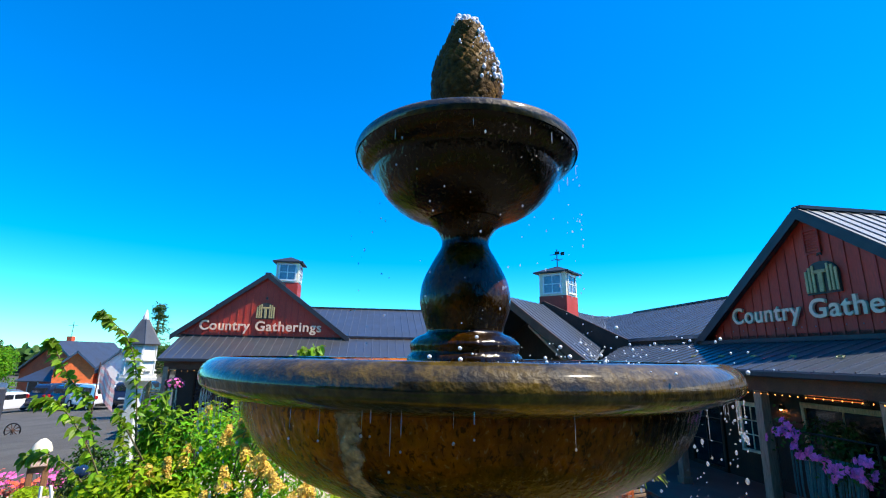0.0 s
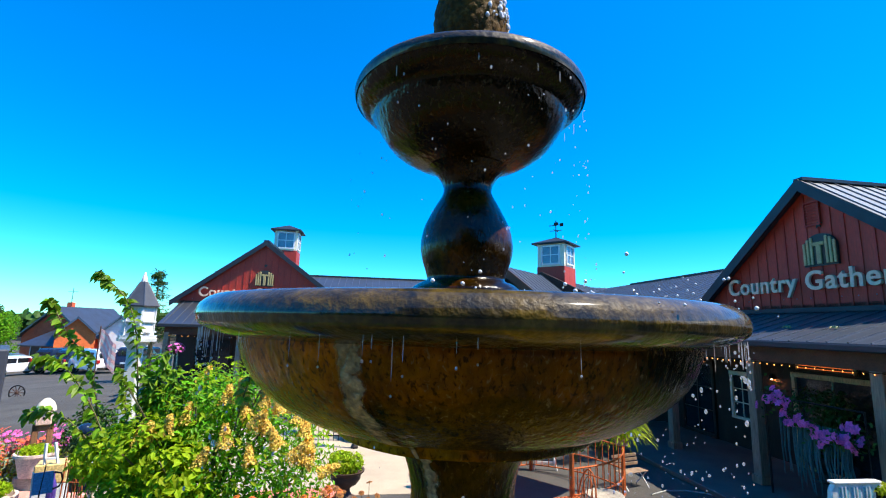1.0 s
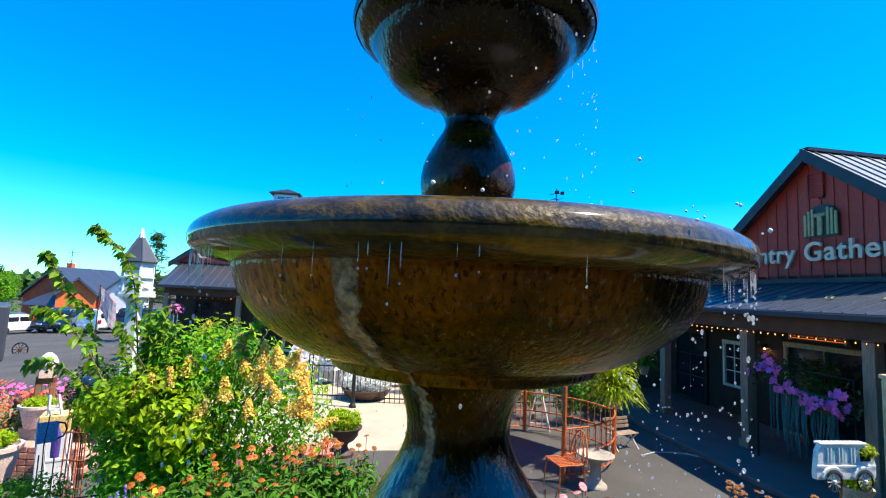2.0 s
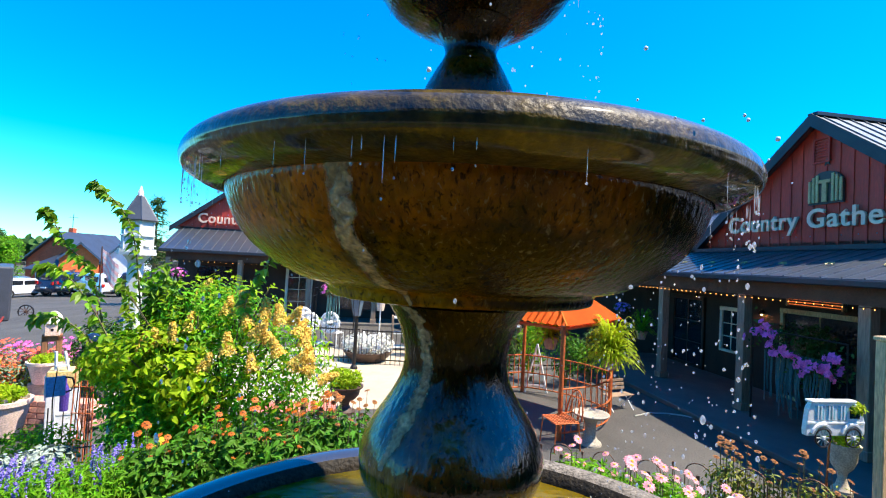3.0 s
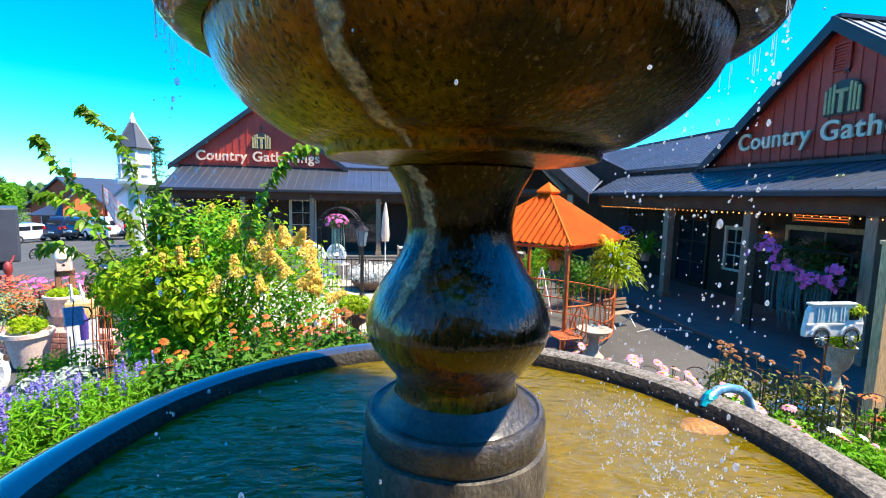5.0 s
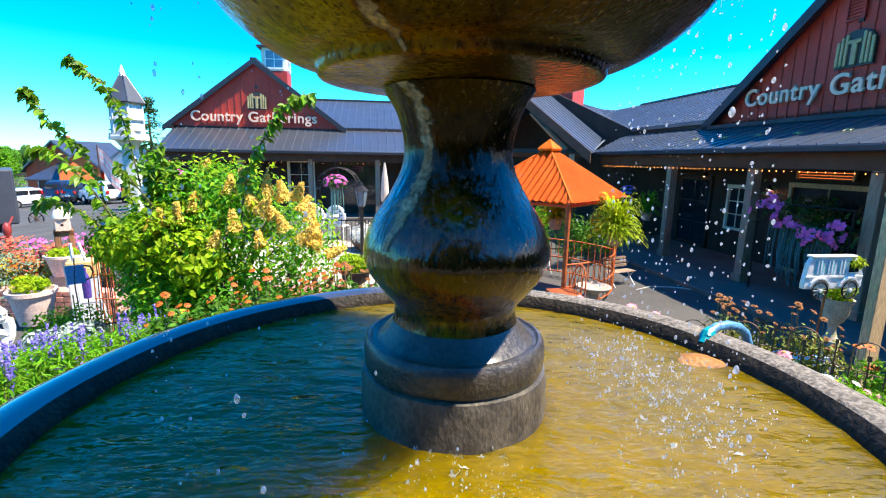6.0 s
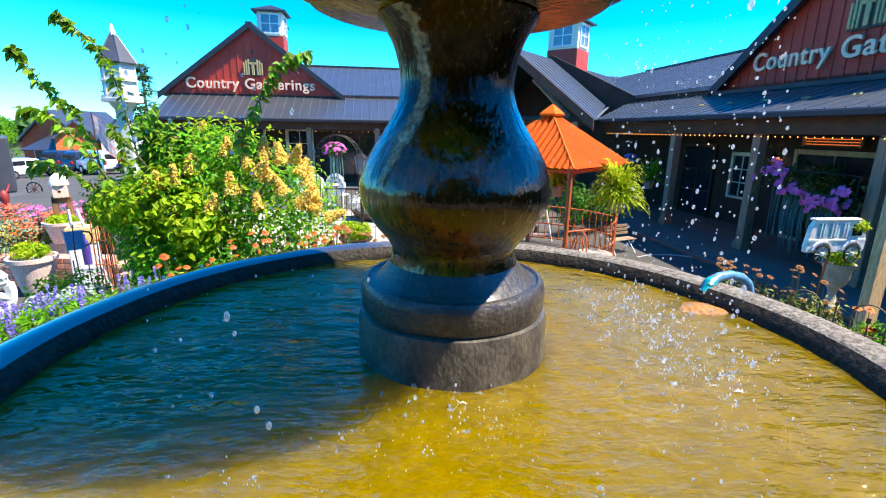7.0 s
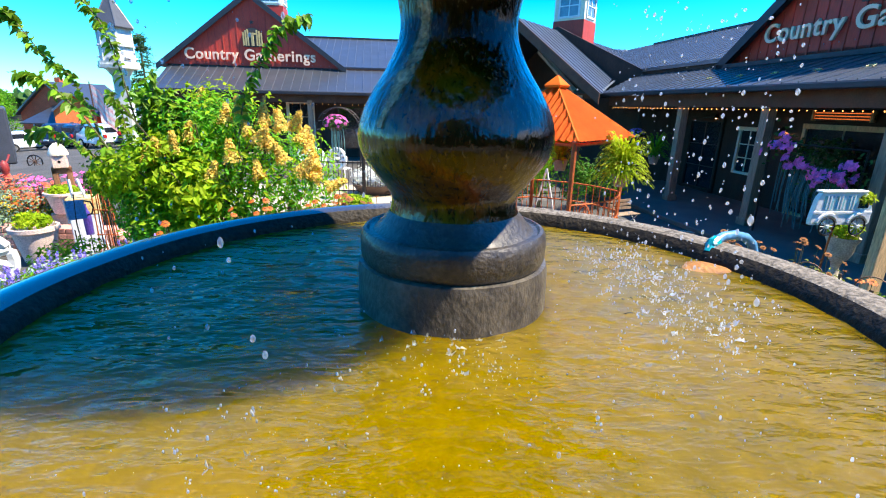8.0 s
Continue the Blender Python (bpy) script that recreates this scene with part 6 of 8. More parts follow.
# ---- bird houses ----
def bird_house(m):
    th = thing("bird_house", "white hexagonal bird house with grey metal cone roof on a post", "bird house", m)
    g = 2.83
    part("post", boxes((-0.08, -0.08, 0, 0.08, 0.08, g - 0.08), bevel=0.008), WHITE, th, "white painted square post")
    part("bracket", lathe([(0.08, g - 0.16), (0.20, g - 0.03)], 6), WHITE, th)
    part("base", lathe([(0.0, g - 0.04), (0.265, g - 0.04), (0.272, g), (0.0, g)], 6), WHITE, th)
    part("balcony_rim", lathe([(0.255, g), (0.262, g + 0.035), (0.25, g + 0.035), (0.243, g)], 6), WHITE, th)
    body = part("body", lathe([(0.212, g), (0.205, g + 0.40), (0.0, g + 0.40)], 6), WHITE, th)
    for k in range(6):
        b = bmesh.new()
        bmesh.ops.create_circle(b, cap_ends=True, segments=12, radius=0.022)
        bmesh.ops.extrude_face_region(b, geom=list(b.faces))
        part("entrance", b, IRON, body, m=pose(0, 0, 0, 0, 0, 30 + 60 * k) @ pose(0.1795, 0, g + (0.14 if k % 2 else 0.28), 0, 90, 0))
        part("perch", boxes((0.176, -0.05, g + 0.07, 0.226, 0.05, g + 0.085)), WHITE, body, m=pose(0, 0, 0, 0, 0, 30 + 60 * k))
    part("roof", lathe([(0.0, g + 0.395), (0.252, g + 0.385), (0.256, g + 0.40), (0.05, g + 0.70), (0.0, g + 0.72)], 6), ROOFGREY, th, "grey sheet-metal cone roof")
    for k in range(6):
        hb = bmesh.new()
        tube(hb, [(0.254, 0, g + 0.395), (0.045, 0, g + 0.705)], 0.008, 4)
        part("seam", hb, ROOFGREY, th, m=pose(0, 0, 0, 0, 0, 60 * k))
        part("corner_post", boxes((0.186, -0.014, g, 0.216, 0.014, g + 0.40)), WHITE, body, m=pose(0, 0, 0, 0, 0, 60 * k))
        part("ledge", boxes((0.165, -0.10, g + 0.195, 0.208, 0.10, g + 0.212)), WHITE, body, m=pose(0, 0, 0, 0, 0, 30 + 60 * k))
    part("finial", lathe([(0.045, g + 0.69), (0.04, g + 0.74), (0.012, g + 0.82), (0.0, g + 0.83)], 8), WHITE, th)
    return th


ROOFGREY = mat("grey_sheet_metal", (0.13, 0.135, 0.14), (0.08, 0.085, 0.09), rough=0.4, metal=0.6, scale=3, fine=0.05)
bird_house(pose(-3.79, 5.95, 0.0, 0, 0, 10)).scale = (0.86, 0.86, 1.0)

wren = thing("bird_house", "small pink and white bird house on a brown post", "bird house", pose(-6.43, 8.0, -0.60, 0, 0, 34))
wren.scale = (1.22, 1.22, 1.22)
part("post", boxes((-0.11, -0.05, 0.492, -0.045, 0.05, 1.60), (0.045, -0.05, 0.492, 0.11, 0.05, 1.60), (-0.11, -0.05, 1.50, 0.11, 0.05, 1.585), bevel=0.01), mat("brown_post", (0.30, 0.13, 0.06), (0.2, 0.09, 0.04), rough=0.7, scale=5), wren)
part("body", boxes((-0.085, -0.085, 1.58, 0.085, 0.085, 1.76), bevel=0.01), mat("pink_paint", (0.8, 0.58, 0.46), (0.7, 0.46, 0.36), rough=0.6), wren)
part("roof", lathe([(0.0, 1.755), (0.115, 1.755), (0.112, 1.79), (0.085, 1.86), (0.035, 1.91), (0.0, 1.92)], 12), CREAM, wren, smooth=60)
b = bmesh.new()
bmesh.ops.create_circle(b, cap_ends=True, segments=12, radius=0.017)
bmesh.ops.extrude_face_region(b, geom=list(b.faces))
part("entrance", b, IRON, wren, m=pose(0.0, -0.089, 1.67, 90, 0, 0))
# a feeder on a white pole, half hidden in leaves
feeder = thing("bird_feeder", "small white feeder on a white pole in the shrub", "bird feeder", pose(-3.85, 5.75, 0))
part("pole", lathe([(0.02, 0), (0.02, 1.35)], 8), WHITE, feeder)
part("tray", lathe([(0.03, 1.35), (0.15, 1.38), (0.16, 1.42), (0.13, 1.42), (0.0, 1.39)], 14), WHITE, feeder)

# ---- left corner: tubs, low wall and garden ornaments ----
BRICK = mat("pink_brick", (0.74, 0.38, 0.29), (0.62, 0.29, 0.22), rough=0.85, scale=5, bump=0.3, random_ob=0.2)
TUB = [(0.0, 0.0), (0.24, 0.0), (0.30, 0.18), (0.34, 0.30), (0.38, 0.31), (0.38, 0.35), (0.33, 0.35), (0.31, 0.30), (0.0, 0.28)]
low = thing("low_wall", "low pink brick wall behind the planter tub", "wall", pose(-6.35, 7.45, 0))
bm_ = mesh_of(boxes((-0.12, -0.14, 0, 0.12, 0.14, 0.085), bevel=0.008), "brick")
bm_.materials.append(BRICK)
for row in range(5):
    for i in range(9):
        part("brick", bm_, None, low, m=pose(-1.05 + i * 0.25 + 0.125 * (row % 2), 0, row * 0.092))
pot("planter_tub", "pale stone tub with low green plants before the brick wall", pose(-6.18, 6.95, 0.06), [(r * 0.83, z * 1.5) for r, z in TUB], PLUM, [(0, 0, 0.60, 0.25, 0.22, 0.10), (-0.1, 0, 0.66, 0.12, 0.12, 0.07), (0.12, 0, 0.64, 0.13, 0.12, 0.08)], LEAFY, 700, 0.07, 52, group="planter tubs")
pot("planter_tub", "terracotta-pink tub with low green plants on a block", pose(-6.27, 7.75, 0.62), [(r * 0.74, z) for r, z in TUB], PLUM, [(0, 0, 0.38, 0.24, 0.22, 0.08)], LEAFY, 500, 0.07, 51, group="planter tubs")
stand = thing("plant_stand", "stone block under a planter tub", "stand", pose(-6.27, 7.75, 0))
part("block", boxes((-0.22, -0.12, 0, 0.22, 0.2, 0.62), bevel=0.02), STONEPOT, stand)
for i, (x, y, mt, z) in enumerate(((-7.15, 8.1, REDP, 0.10), (-7.0, 8.5, REDP, 0.15), (-7.75, 8.2, ORANGEP, 0.05), (-7.45, 8.6, MAGENTA, 0.2), (-7.9, 8.7, REDP, 0.22), (-7.4, 7.95, YELLOWP, 0.0), (-6.9, 8.9, MAGENTA, 0.25), (-7.0, 7.9, ORANGEP, 0.0))):
    flower_clump("bedding_flowers", "bright coral and orange bedding flowers behind the tubs", pose(x, y, z), 90, 0.42, 0.86, mt, 0.034, 500 + i, LEAFY, 0.07, 420, 7, None, "bedding flowers")
soil2 = part("back_bed", lathe([(0.0, 0.30), (0.8, 0.25), (1.25, 0.1), (1.4, -0.02)], 30, 0.06), SOIL, m=pose(-7.4, 8.5, 0))
tagged(soil2, "raised soil under the bedding flowers", "soil", kind="structure")
flag = thing("garden_flag", "blue mug-shaped garden flag on an iron stake", "flag", pose(-4.88, 6.25, 0.05, 0, -2, 36))
b = bmesh.new()
tube(b, [(-0.02, 0, 0), (-0.02, 0, 0.80), (0.02, 0, 1.18)], 0.008, 5)
tube(b, [(-0.08, 0, 0), (-0.06, 0, 0.70)], 0.008, 5)
part("stake", b, IRON, flag)
part("panel", boxes((-0.09, -0.006, 0.84, 0.11, 0.006, 1.10), bevel=0.004), mat("blue_enamel", (0.09, 0.33, 0.56), (0.06, 0.25, 0.46), rough=0.4), flag)
part("edge", boxes((-0.105, -0.012, 0.80, -0.09, 0.012, 1.12), bevel=0.004), WHITE, flag)
b = bmesh.new()
tube(b, [(0.11, 0, 1.08), (0.18, 0, 1.06), (0.20, 0, 0.98), (0.17, 0, 0.90), (0.11, 0, 0.88)], 0.012, 6)
part("handle", b, IRON, flag)
ladder = thing("trellis_frame", "narrow white wooden plant frame", "trellis", pose(-5.40, 6.90, 0, 0, 0, 30))
for s in (-1, 1):
    b = bmesh.new()
    tube(b, [(s * 0.16 + 0.16, 0, 0), (s * 0.05 + 0.0, 0.02, 1.32)], 0.020, 4)
    part("leg", b, WHITE, ladder)
for z in (0.4, 0.75, 1.1):
    part("rung", boxes((0.02 - z * 0.05, -0.012, z, 0.30 - z * 0.20, 0.012, z + 0.03)), WHITE, ladder)
STRAW = mat("straw_wood", (0.80, 0.58, 0.22), (0.66, 0.46, 0.16), rough=0.7, scale=9, bump=0.3)
crate = thing("wooden_crate", "cream wooden crate among the plants", "crate", pose(-5.43, 7.05, 0, 0, 0, 30))
part("body", boxes((-0.18, -0.15, 0, 0.18, 0.15, 0.78), bevel=0.01), WHITE, crate)
part("top", boxes((-0.19, -0.16, 0.78, 0.19, 0.16, 1.04), bevel=0.015), STRAW, crate)
bottle = thing("glass_bottle", "tall violet glass bottle ornament", "bottle", pose(-5.14, 6.70, 0))
part("body", lathe(smooth_profile([(0.05, 0.55), (0.055, 0.75), (0.05, 0.85), (0.02, 0.93), (0.018, 1.0)], 3), 12), mat("violet_glass", (0.10, 0.06, 0.30), (0.07, 0.04, 0.22), rough=0.1), bottle)
part("stake", lathe([(0.008, 0), (0.008, 0.56)], 6), IRON, bottle)
trellis = thing("obelisk_trellis", "rusty iron rod trellis", "trellis", pose(-4.62, 6.35, 0))
for i in range(7):
    b = bmesh.new()
    tube(b, [(-0.15 + i * 0.05, 0, 0), (-0.12 + i * 0.04, 0.02 * (i % 2), 1.28)], 0.008, 5)
    part("rod", b, RUST, trellis)
for z in (0.3, 0.65, 1.0):
    b = bmesh.new()
    tube(b, [(-0.15, 0, z), (0.15, 0, z)], 0.008, 5)
    part("band", b, RUST, trellis)
globe = thing("glass_ornament", "small dark blue glass ornament on a thin stake", "ornament", pose(-4.62, 6.45, 0))
part("ball", lathe(smooth_profile([(0.0, 1.52), (0.07, 1.55), (0.095, 1.61), (0.07, 1.67), (0.03, 1.69), (0.0, 1.70)], 3), 14), mat("dark_blue_glass", (0.012, 0.03, 0.07), (0.01, 0.02, 0.05), rough=0.12), globe, smooth=60)
part("stake", lathe([(0.009, 0), (0.009, 1.54)], 6), IRON, globe)
pump = thing("red_pump", "dark red cast-iron hand pump beside the bedding", "pump", pose(-8.72, 9.4, 0.05, 0, 0, 80))
part("body", lathe([(0.10, 0.0), (0.10, 0.05), (0.055, 0.08), (0.055, 0.95), (0.075, 1.0), (0.07, 1.12), (0.03, 1.18), (0.0, 1.2)], 12), mat("dark_red_iron", (0.34, 0.035, 0.03), (0.22, 0.025, 0.02), rough=0.5), pump, smooth=40)
b = bmesh.new()
tube(b, [(0, 0, 1.08), (0.10, 0, 1.22), (0.14, 0, 1.30)], 0.02, 6)
tube(b, [(0, 0, 0.92), (-0.14, 0, 0.9), (-0.16, 0, 0.82)], 0.026, 6)
part("handle", b, bpy.data.materials["dark_red_iron"], pump)


def bistro(m, label):
    th = thing("garden_chair", label, "chair", m, group="garden chairs")
    for x in (-0.22, 0.22):
        for y in (-0.2, 0.2):
            b = bmesh.new()
            tube(b, [(x * 1.1, y * 1.15, 0), (x, y, 0.44)], 0.016, 6)
            part("leg", b, WHITE, th)
    part("seat", lathe([(0.0, 0.43), (0.26, 0.43), (0.27, 0.445), (0.26, 0.46), (0.0, 0.455)], 24), WHITE, th)
    b = bmesh.new()
    ring = [2 * math.pi * k / 24 for k in range(25)]
    tube(b, [(0.31 * math.cos(a), 0.26, 0.78 + 0.31 * math.sin(a)) for a in ring], 0.055, 6)
    back_ = part("backrest", b, WHITE, th, "round pierced white back")
    b = bmesh.new()
    tube(b, [(0.14 * math.cos(a), 0.26, 0.78 + 0.14 * math.sin(a)) for a in ring], 0.032, 6)
    part("inner_ring", b, WHITE, back_)
    for k in range(10):
        a = 2 * math.pi * k / 10
        b = bmesh.new()
        tube(b, [(0.14 * math.cos(a), 0.26, 0.78 + 0.14 * math.sin(a)), (0.31 * math.cos(a + 0.25), 0.26, 0.78 + 0.31 * math.sin(a + 0.25))], 0.050, 5)
        part("scroll", b, WHITE, back_)
    for x in (-0.18, 0.18):
        b = bmesh.new()
        tube(b, [(x, 0.22, 0.44), (x, 0.26, 0.56)], 0.018, 5)
        part("upright", b, WHITE, th)
    return th


bistro(on_ground(-4.92, 4.8) @ pose(0, 0, 0.0, 0, 0, 222), "white cast-iron bistro chair beside the bed")
crook = thing("shepherd_hook", "thin black iron hook rail in the bed", "hook", on_ground(-3.9, 4.75))
b = bmesh.new()
tube(b, [(0, 0, 0), (0, 0, 0.62), (0.75, 0.1, 0.72)], 0.008, 5)
tube(b, [(0.06, 0, 0), (0.07, 0, 0.63)], 0.008, 5)
part("rod", b, IRON, crook)

# ---- cart planter on a stake ----
cart = thing("cart_planter", "flat white tin van-shaped planter with spoked wheels on a stake", "planter", pose(3.97, 4.70, 0.17, 0, 0, 7))
cart.scale = (0.88, 0.88, 0.92)
bm = bmesh.new()
prof = [(-0.37, 1.335), (-0.375, 1.40), (-0.345, 1.62), (-0.30, 1.69), (0.22, 1.69), (0.30, 1.655), (0.365, 1.50), (0.37, 1.36), (0.35, 1.335)]
f = bm.faces.new([bm.verts.new((x, -0.03, z)) for x, z in prof])
e = bmesh.ops.extrude_face_region(bm, geom=[f])
bmesh.ops.translate(bm, verts=[v for v in e["geom"] if isinstance(v, bmesh.types.BMVert)], vec=(0, 0.06, 0))
bmesh.ops.recalc_face_normals(bm, faces=bm.faces)
bmesh.ops.bevel(bm, geom=list(bm.edges), offset=0.008, segments=2, affect='EDGES', profile=0.5)
part("body", bm, WHITE, cart)
part("roof_rim", boxes((-0.33, -0.045, 1.685, 0.25, 0.045, 1.71), bevel=0.008), WHITE, cart)
part("waist_band", boxes((-0.37, -0.04, 1.46, 0.36, -0.03, 1.485), bevel=0.003), WHITE, cart)
CHROMEGREY = mat("worn_zinc", (0.42, 0.42, 0.40), (0.3, 0.3, 0.28), rough=0.5)
PALEBLUE = mat("pale_blue_paint", (0.25, 0.55, 0.62), (0.18, 0.44, 0.52), rough=0.4)
for x in (-0.27, -0.13, 0.02):
    part("window", boxes((x, -0.034, 1.505, x + 0.115, -0.030, 1.655), bevel=0.001), PALEBLUE, cart)
    for k in range(2):
        part("bar", boxes((x + 0.03 + 0.04 * k, -0.042, 1.505, x + 0.042 + 0.04 * k, -0.034, 1.655)), WHITE, cart)
part("rear_window", boxes((0.17, -0.034, 1.52, 0.30, -0.030, 1.645), bevel=0.001), PANE, cart)
P, N = blob_points(160, [(0.26, -0.01, 1.62, 0.12, 0.06, 0.07)], 61)
part("plant", leaves("plant", P, N, np.full(160, 0.05), 0.45, seed=61), FERN, cart, "yellow-green trailing leaves")
for x in (-0.19, 0.19):
    wheel = part("wheel", boxes((-0.018, -0.02, -0.018, 0.018, 0.02, 0.018), bevel=0.004), WHITE, cart, m=pose(x, -0.06, 1.325))
    b = bmesh.new()
    tube(b, [(0.095 * math.cos(a), 0, 0.095 * math.sin(a)) for a in (2 * math.pi * k / 20 for k in range(21))], 0.009, 6)
    part("tyre", b, IRON, wheel)
    for k in range(10):
        b = bmesh.new()
        tube(b, [(0, 0, 0), (0.09 * math.cos(k * 0.628), 0, 0.09 * math.sin(k * 0.628))], 0.0045, 4)
        part("spoke", b, CHROMEGREY, wheel)
    b = bmesh.new()
    tube(b, [(0.135 * math.cos(a), 0, 0.135 * math.sin(a)) for a in (math.pi * (0.1 + 0.8 * k / 8) for k in range(9))], 0.018, 5)
    part("mudguard", b, WHITE, cart, m=pose(x, -0.045, 1.325))
b = bmesh.new()
tube(b, [(-0.06, 0.05, 0.0), (0.02, 0.045, 1.5)], 0.012, 6)
part("stake", b, RUST, cart)

tan = thing("timber_upright", "sunlit tan timber upright beside the porch", "post", pose(4.86, 5.08, 0, 0, 0, 14))
part("board", boxes((-0.105, -0.05, 0, 0.105, 0.05, 2.3), bevel=0.01), TANWOOD, tan)
part("cap", boxes((-0.12, -0.065, 2.3, 0.12, 0.065, 2.35), bevel=0.01), TANWOOD, tan)

edging = thing("stone_block", "low white stone block behind the garden fence", "stone", pose(4.25, 5.25, 0, 0, 0, -20))
part("block", boxes((-0.32, -0.14, 0, 0.32, 0.14, 0.42), bevel=0.02), WHITE, edging)
lead = thing("ground_hose", "thin pale hose lying curved on the asphalt", "hose", I4)
b = bmesh.new()
tube(b, [(4.1, 9.5, 0.012), (4.5, 9.75, 0.012), (4.9, 9.78, 0.012), (5.2, 9.68, 0.012), (5.5, 9.4, 0.012), (5.72, 9.08, 0.012), (5.95, 8.5, 0.012)], 0.014, 6)
part("tube", b, mat("pale_hose", (0.45, 0.46, 0.42), (0.35, 0.36, 0.33), rough=0.6), lead, smooth=60)
for i, (x, y, h, w) in enumerate(((1.15, 11.0, 1.35, 0.42), (1.75, 11.7, 1.2, 0.4), (2.45, 12.0, 1.5, 0.45), (3.25, 11.6, 1.25, 0.42), (3.95, 11.9, 1.4, 0.45), (4.5, 12.4, 1.2, 0.4))):
    shrub("gazebo_shrub", "dark green leafy shrub behind the gazebo", pose(x, y, 0), [(0, 0, h * 0.55, w, w, h * 0.42), (0.12, -0.1, h * 0.8, w * 0.7, w * 0.7, h * 0.25)], 620, 0.09, (LEAFM, LEAFD, LEAF)[i % 3], 700 + i, 0.5, h * 0.7, 0.25)
lattice = thing("lattice_obelisk", "small white lattice obelisk behind the gazebo", "trellis", pose(2.38, 10.9, 0))
for x in (-0.26, 0.26):
    b = bmesh.new()
    tube(b, [(x, 0, 0), (0, 0, 1.12)], 0.022, 4)
    part("leg", b, WHITE, lattice)
for k in range(4):
    part("slat", boxes((-0.23 + 0.05 * k, -0.014, 0.15 + 0.23 * k, 0.23 - 0.05 * k, 0.014, 0.19 + 0.23 * k)), WHITE, lattice)

# ---- hose over the pool rim, and the stone in the pool ----
hose = thing("garden_hose", "blue garden hose with a teal wrap hooked over the pool rim", "hose", I4)
HB = mat("blue_hose", (0.10, 0.26, 0.42), (0.07, 0.2, 0.34), rough=0.4)
b = bmesh.new()
hpts = [(0.967, 1.735, 1.915), (0.980, 1.75, 1.968), (1.004, 1.77, 2.006), (1.050, 1.795, 2.023), (1.10, 1.81, 2.026), (1.15, 1.825, 2.014), (1.19, 1.838, 1.985), (1.215, 1.845, 1.93), (1.24, 1.85, 1.6), (1.25, 1.85, 1.15)]
tube(b, hpts, 0.017, 10)
part("tube", b, HB, hose, smooth=60)
b = bmesh.new()
tube(b, [Vector(hpts[1]).lerp(Vector(hpts[2]), 0.1), Vector(hpts[2]), Vector(hpts[2]).lerp(Vector(hpts[3]), 0.3)], 0.0215, 10)
box(b, 0.984, 1.744, 1.965, 1.012, 1.782, 2.016, bevel=0.008)
part("wrap", b, mat("teal_tape", (0.0, 0.36, 0.40), (0.0, 0.28, 0.33), rough=0.35), hose)
rock = thing("pool_stone", "rusty tan stone lying under the hose in the pool", "stone", pose(0.935, 1.655, 1.925, 0, 0, -12))
b = bmesh.new()
bmesh.ops.create_icosphere(b, subdivisions=4, radius=0.082)
for v in b.verts:
    v.co *= 1 + 0.25 * noise.noise(v.co * 14)
    v.co.z *= 0.45
    v.co.x *= 1.25
part("stone", b, mat("rusty_stone", (0.40, 0.17, 0.02), (0.20, 0.075, 0.012), rough=0.6, bump=0.6, scale=14), rock, smooth=60)


# ---- patio furniture before the far wing ----
for i, (x, y, a) in enumerate(((-4.1, 15.0, 200), (-3.3, 15.3, 160), (-4.5, 15.8, 20))):
    bistro(pose(x, y, 0, 0, 0, a), "white iron bistro chair on the patio")
table = thing("bistro_table", "round white iron patio table", "table", pose(-3.75, 15.6, 0))
part("tabletop", lathe([(0, 0.71), (0.38, 0.71), (0.40, 0.725), (0.38, 0.74), (0, 0.74)], 24), WHITE, table)
part("pedestal", lathe([(0.25, 0), (0.24, 0.03), (0.04, 0.1), (0.035, 0.71)], 12), WHITE, table)


def arch(m):
    th = thing("garden_arch", "black iron garden arch on the patio", "arch", m)
    for y in (-0.2, 0.2):
        b = bmesh.new()
        tube(b, [(-0.6, y, 0)] + [(-0.6 * math.cos(a), y, 1.75 + 0.6 * math.sin(a)) for a in (math.pi * k / 12 for k in range(13))] + [(0.6, y, 0)], 0.018, 5)
        part("hoop", b, IRON, th)
    for k in range(9):
        a = math.pi * k / 8
        b = bmesh.new()
        tube(b, [(-0.6 * math.cos(a), -0.2, 1.75 + 0.6 * math.sin(a)), (-0.6 * math.cos(a), 0.2, 1.75 + 0.6 * math.sin(a))], 0.01, 4)
        part("rung", b, IRON, th)
    return th


arch(pose(-2.95, 13.6, 0))
lamp = thing("lantern_post", "dark lantern post with a glazed lantern by the patio", "lamp", pose(-2.08, 12.3, 0))
part("pole", lathe([(0.10, 0), (0.09, 0.06), (0.05, 0.12), (0.045, 1.35), (0.07, 1.38), (0.0, 1.39)], 12), IRON, lamp)
ln = part("lantern", lathe([(0.10, 1.39), (0.17, 1.80), (0.0, 1.80)], 6), SKYPANE, lamp)
part("cap", lathe([(0.20, 1.80), (0.06, 1.92), (0.03, 2.0), (0.0, 2.02)], 6), IRON, ln)
for k in range(6):
    a = k * math.pi / 3
    b = bmesh.new()
    tube(b, [(0.102 * math.cos(a), 0.102 * math.sin(a), 1.39), (0.172 * math.cos(a), 0.172 * math.sin(a), 1.80)], 0.009, 4)
    part("rib", b, IRON, ln)
shade = thing("folded_umbrella", "folded pale patio umbrella", "umbrella", pose(-1.75, 14.6, 0))
part("pole", lathe([(0.02, 0), (0.02, 2.5)], 8), WHITE, shade)
part("canopy", lathe([(0.11, 1.3), (0.13, 1.5), (0.10, 2.0), (0.03, 2.45), (0, 2.5)], 12), mat("pale_canvas", (0.66, 0.55, 0.42), (0.55, 0.42, 0.34), rough=0.9), shade)


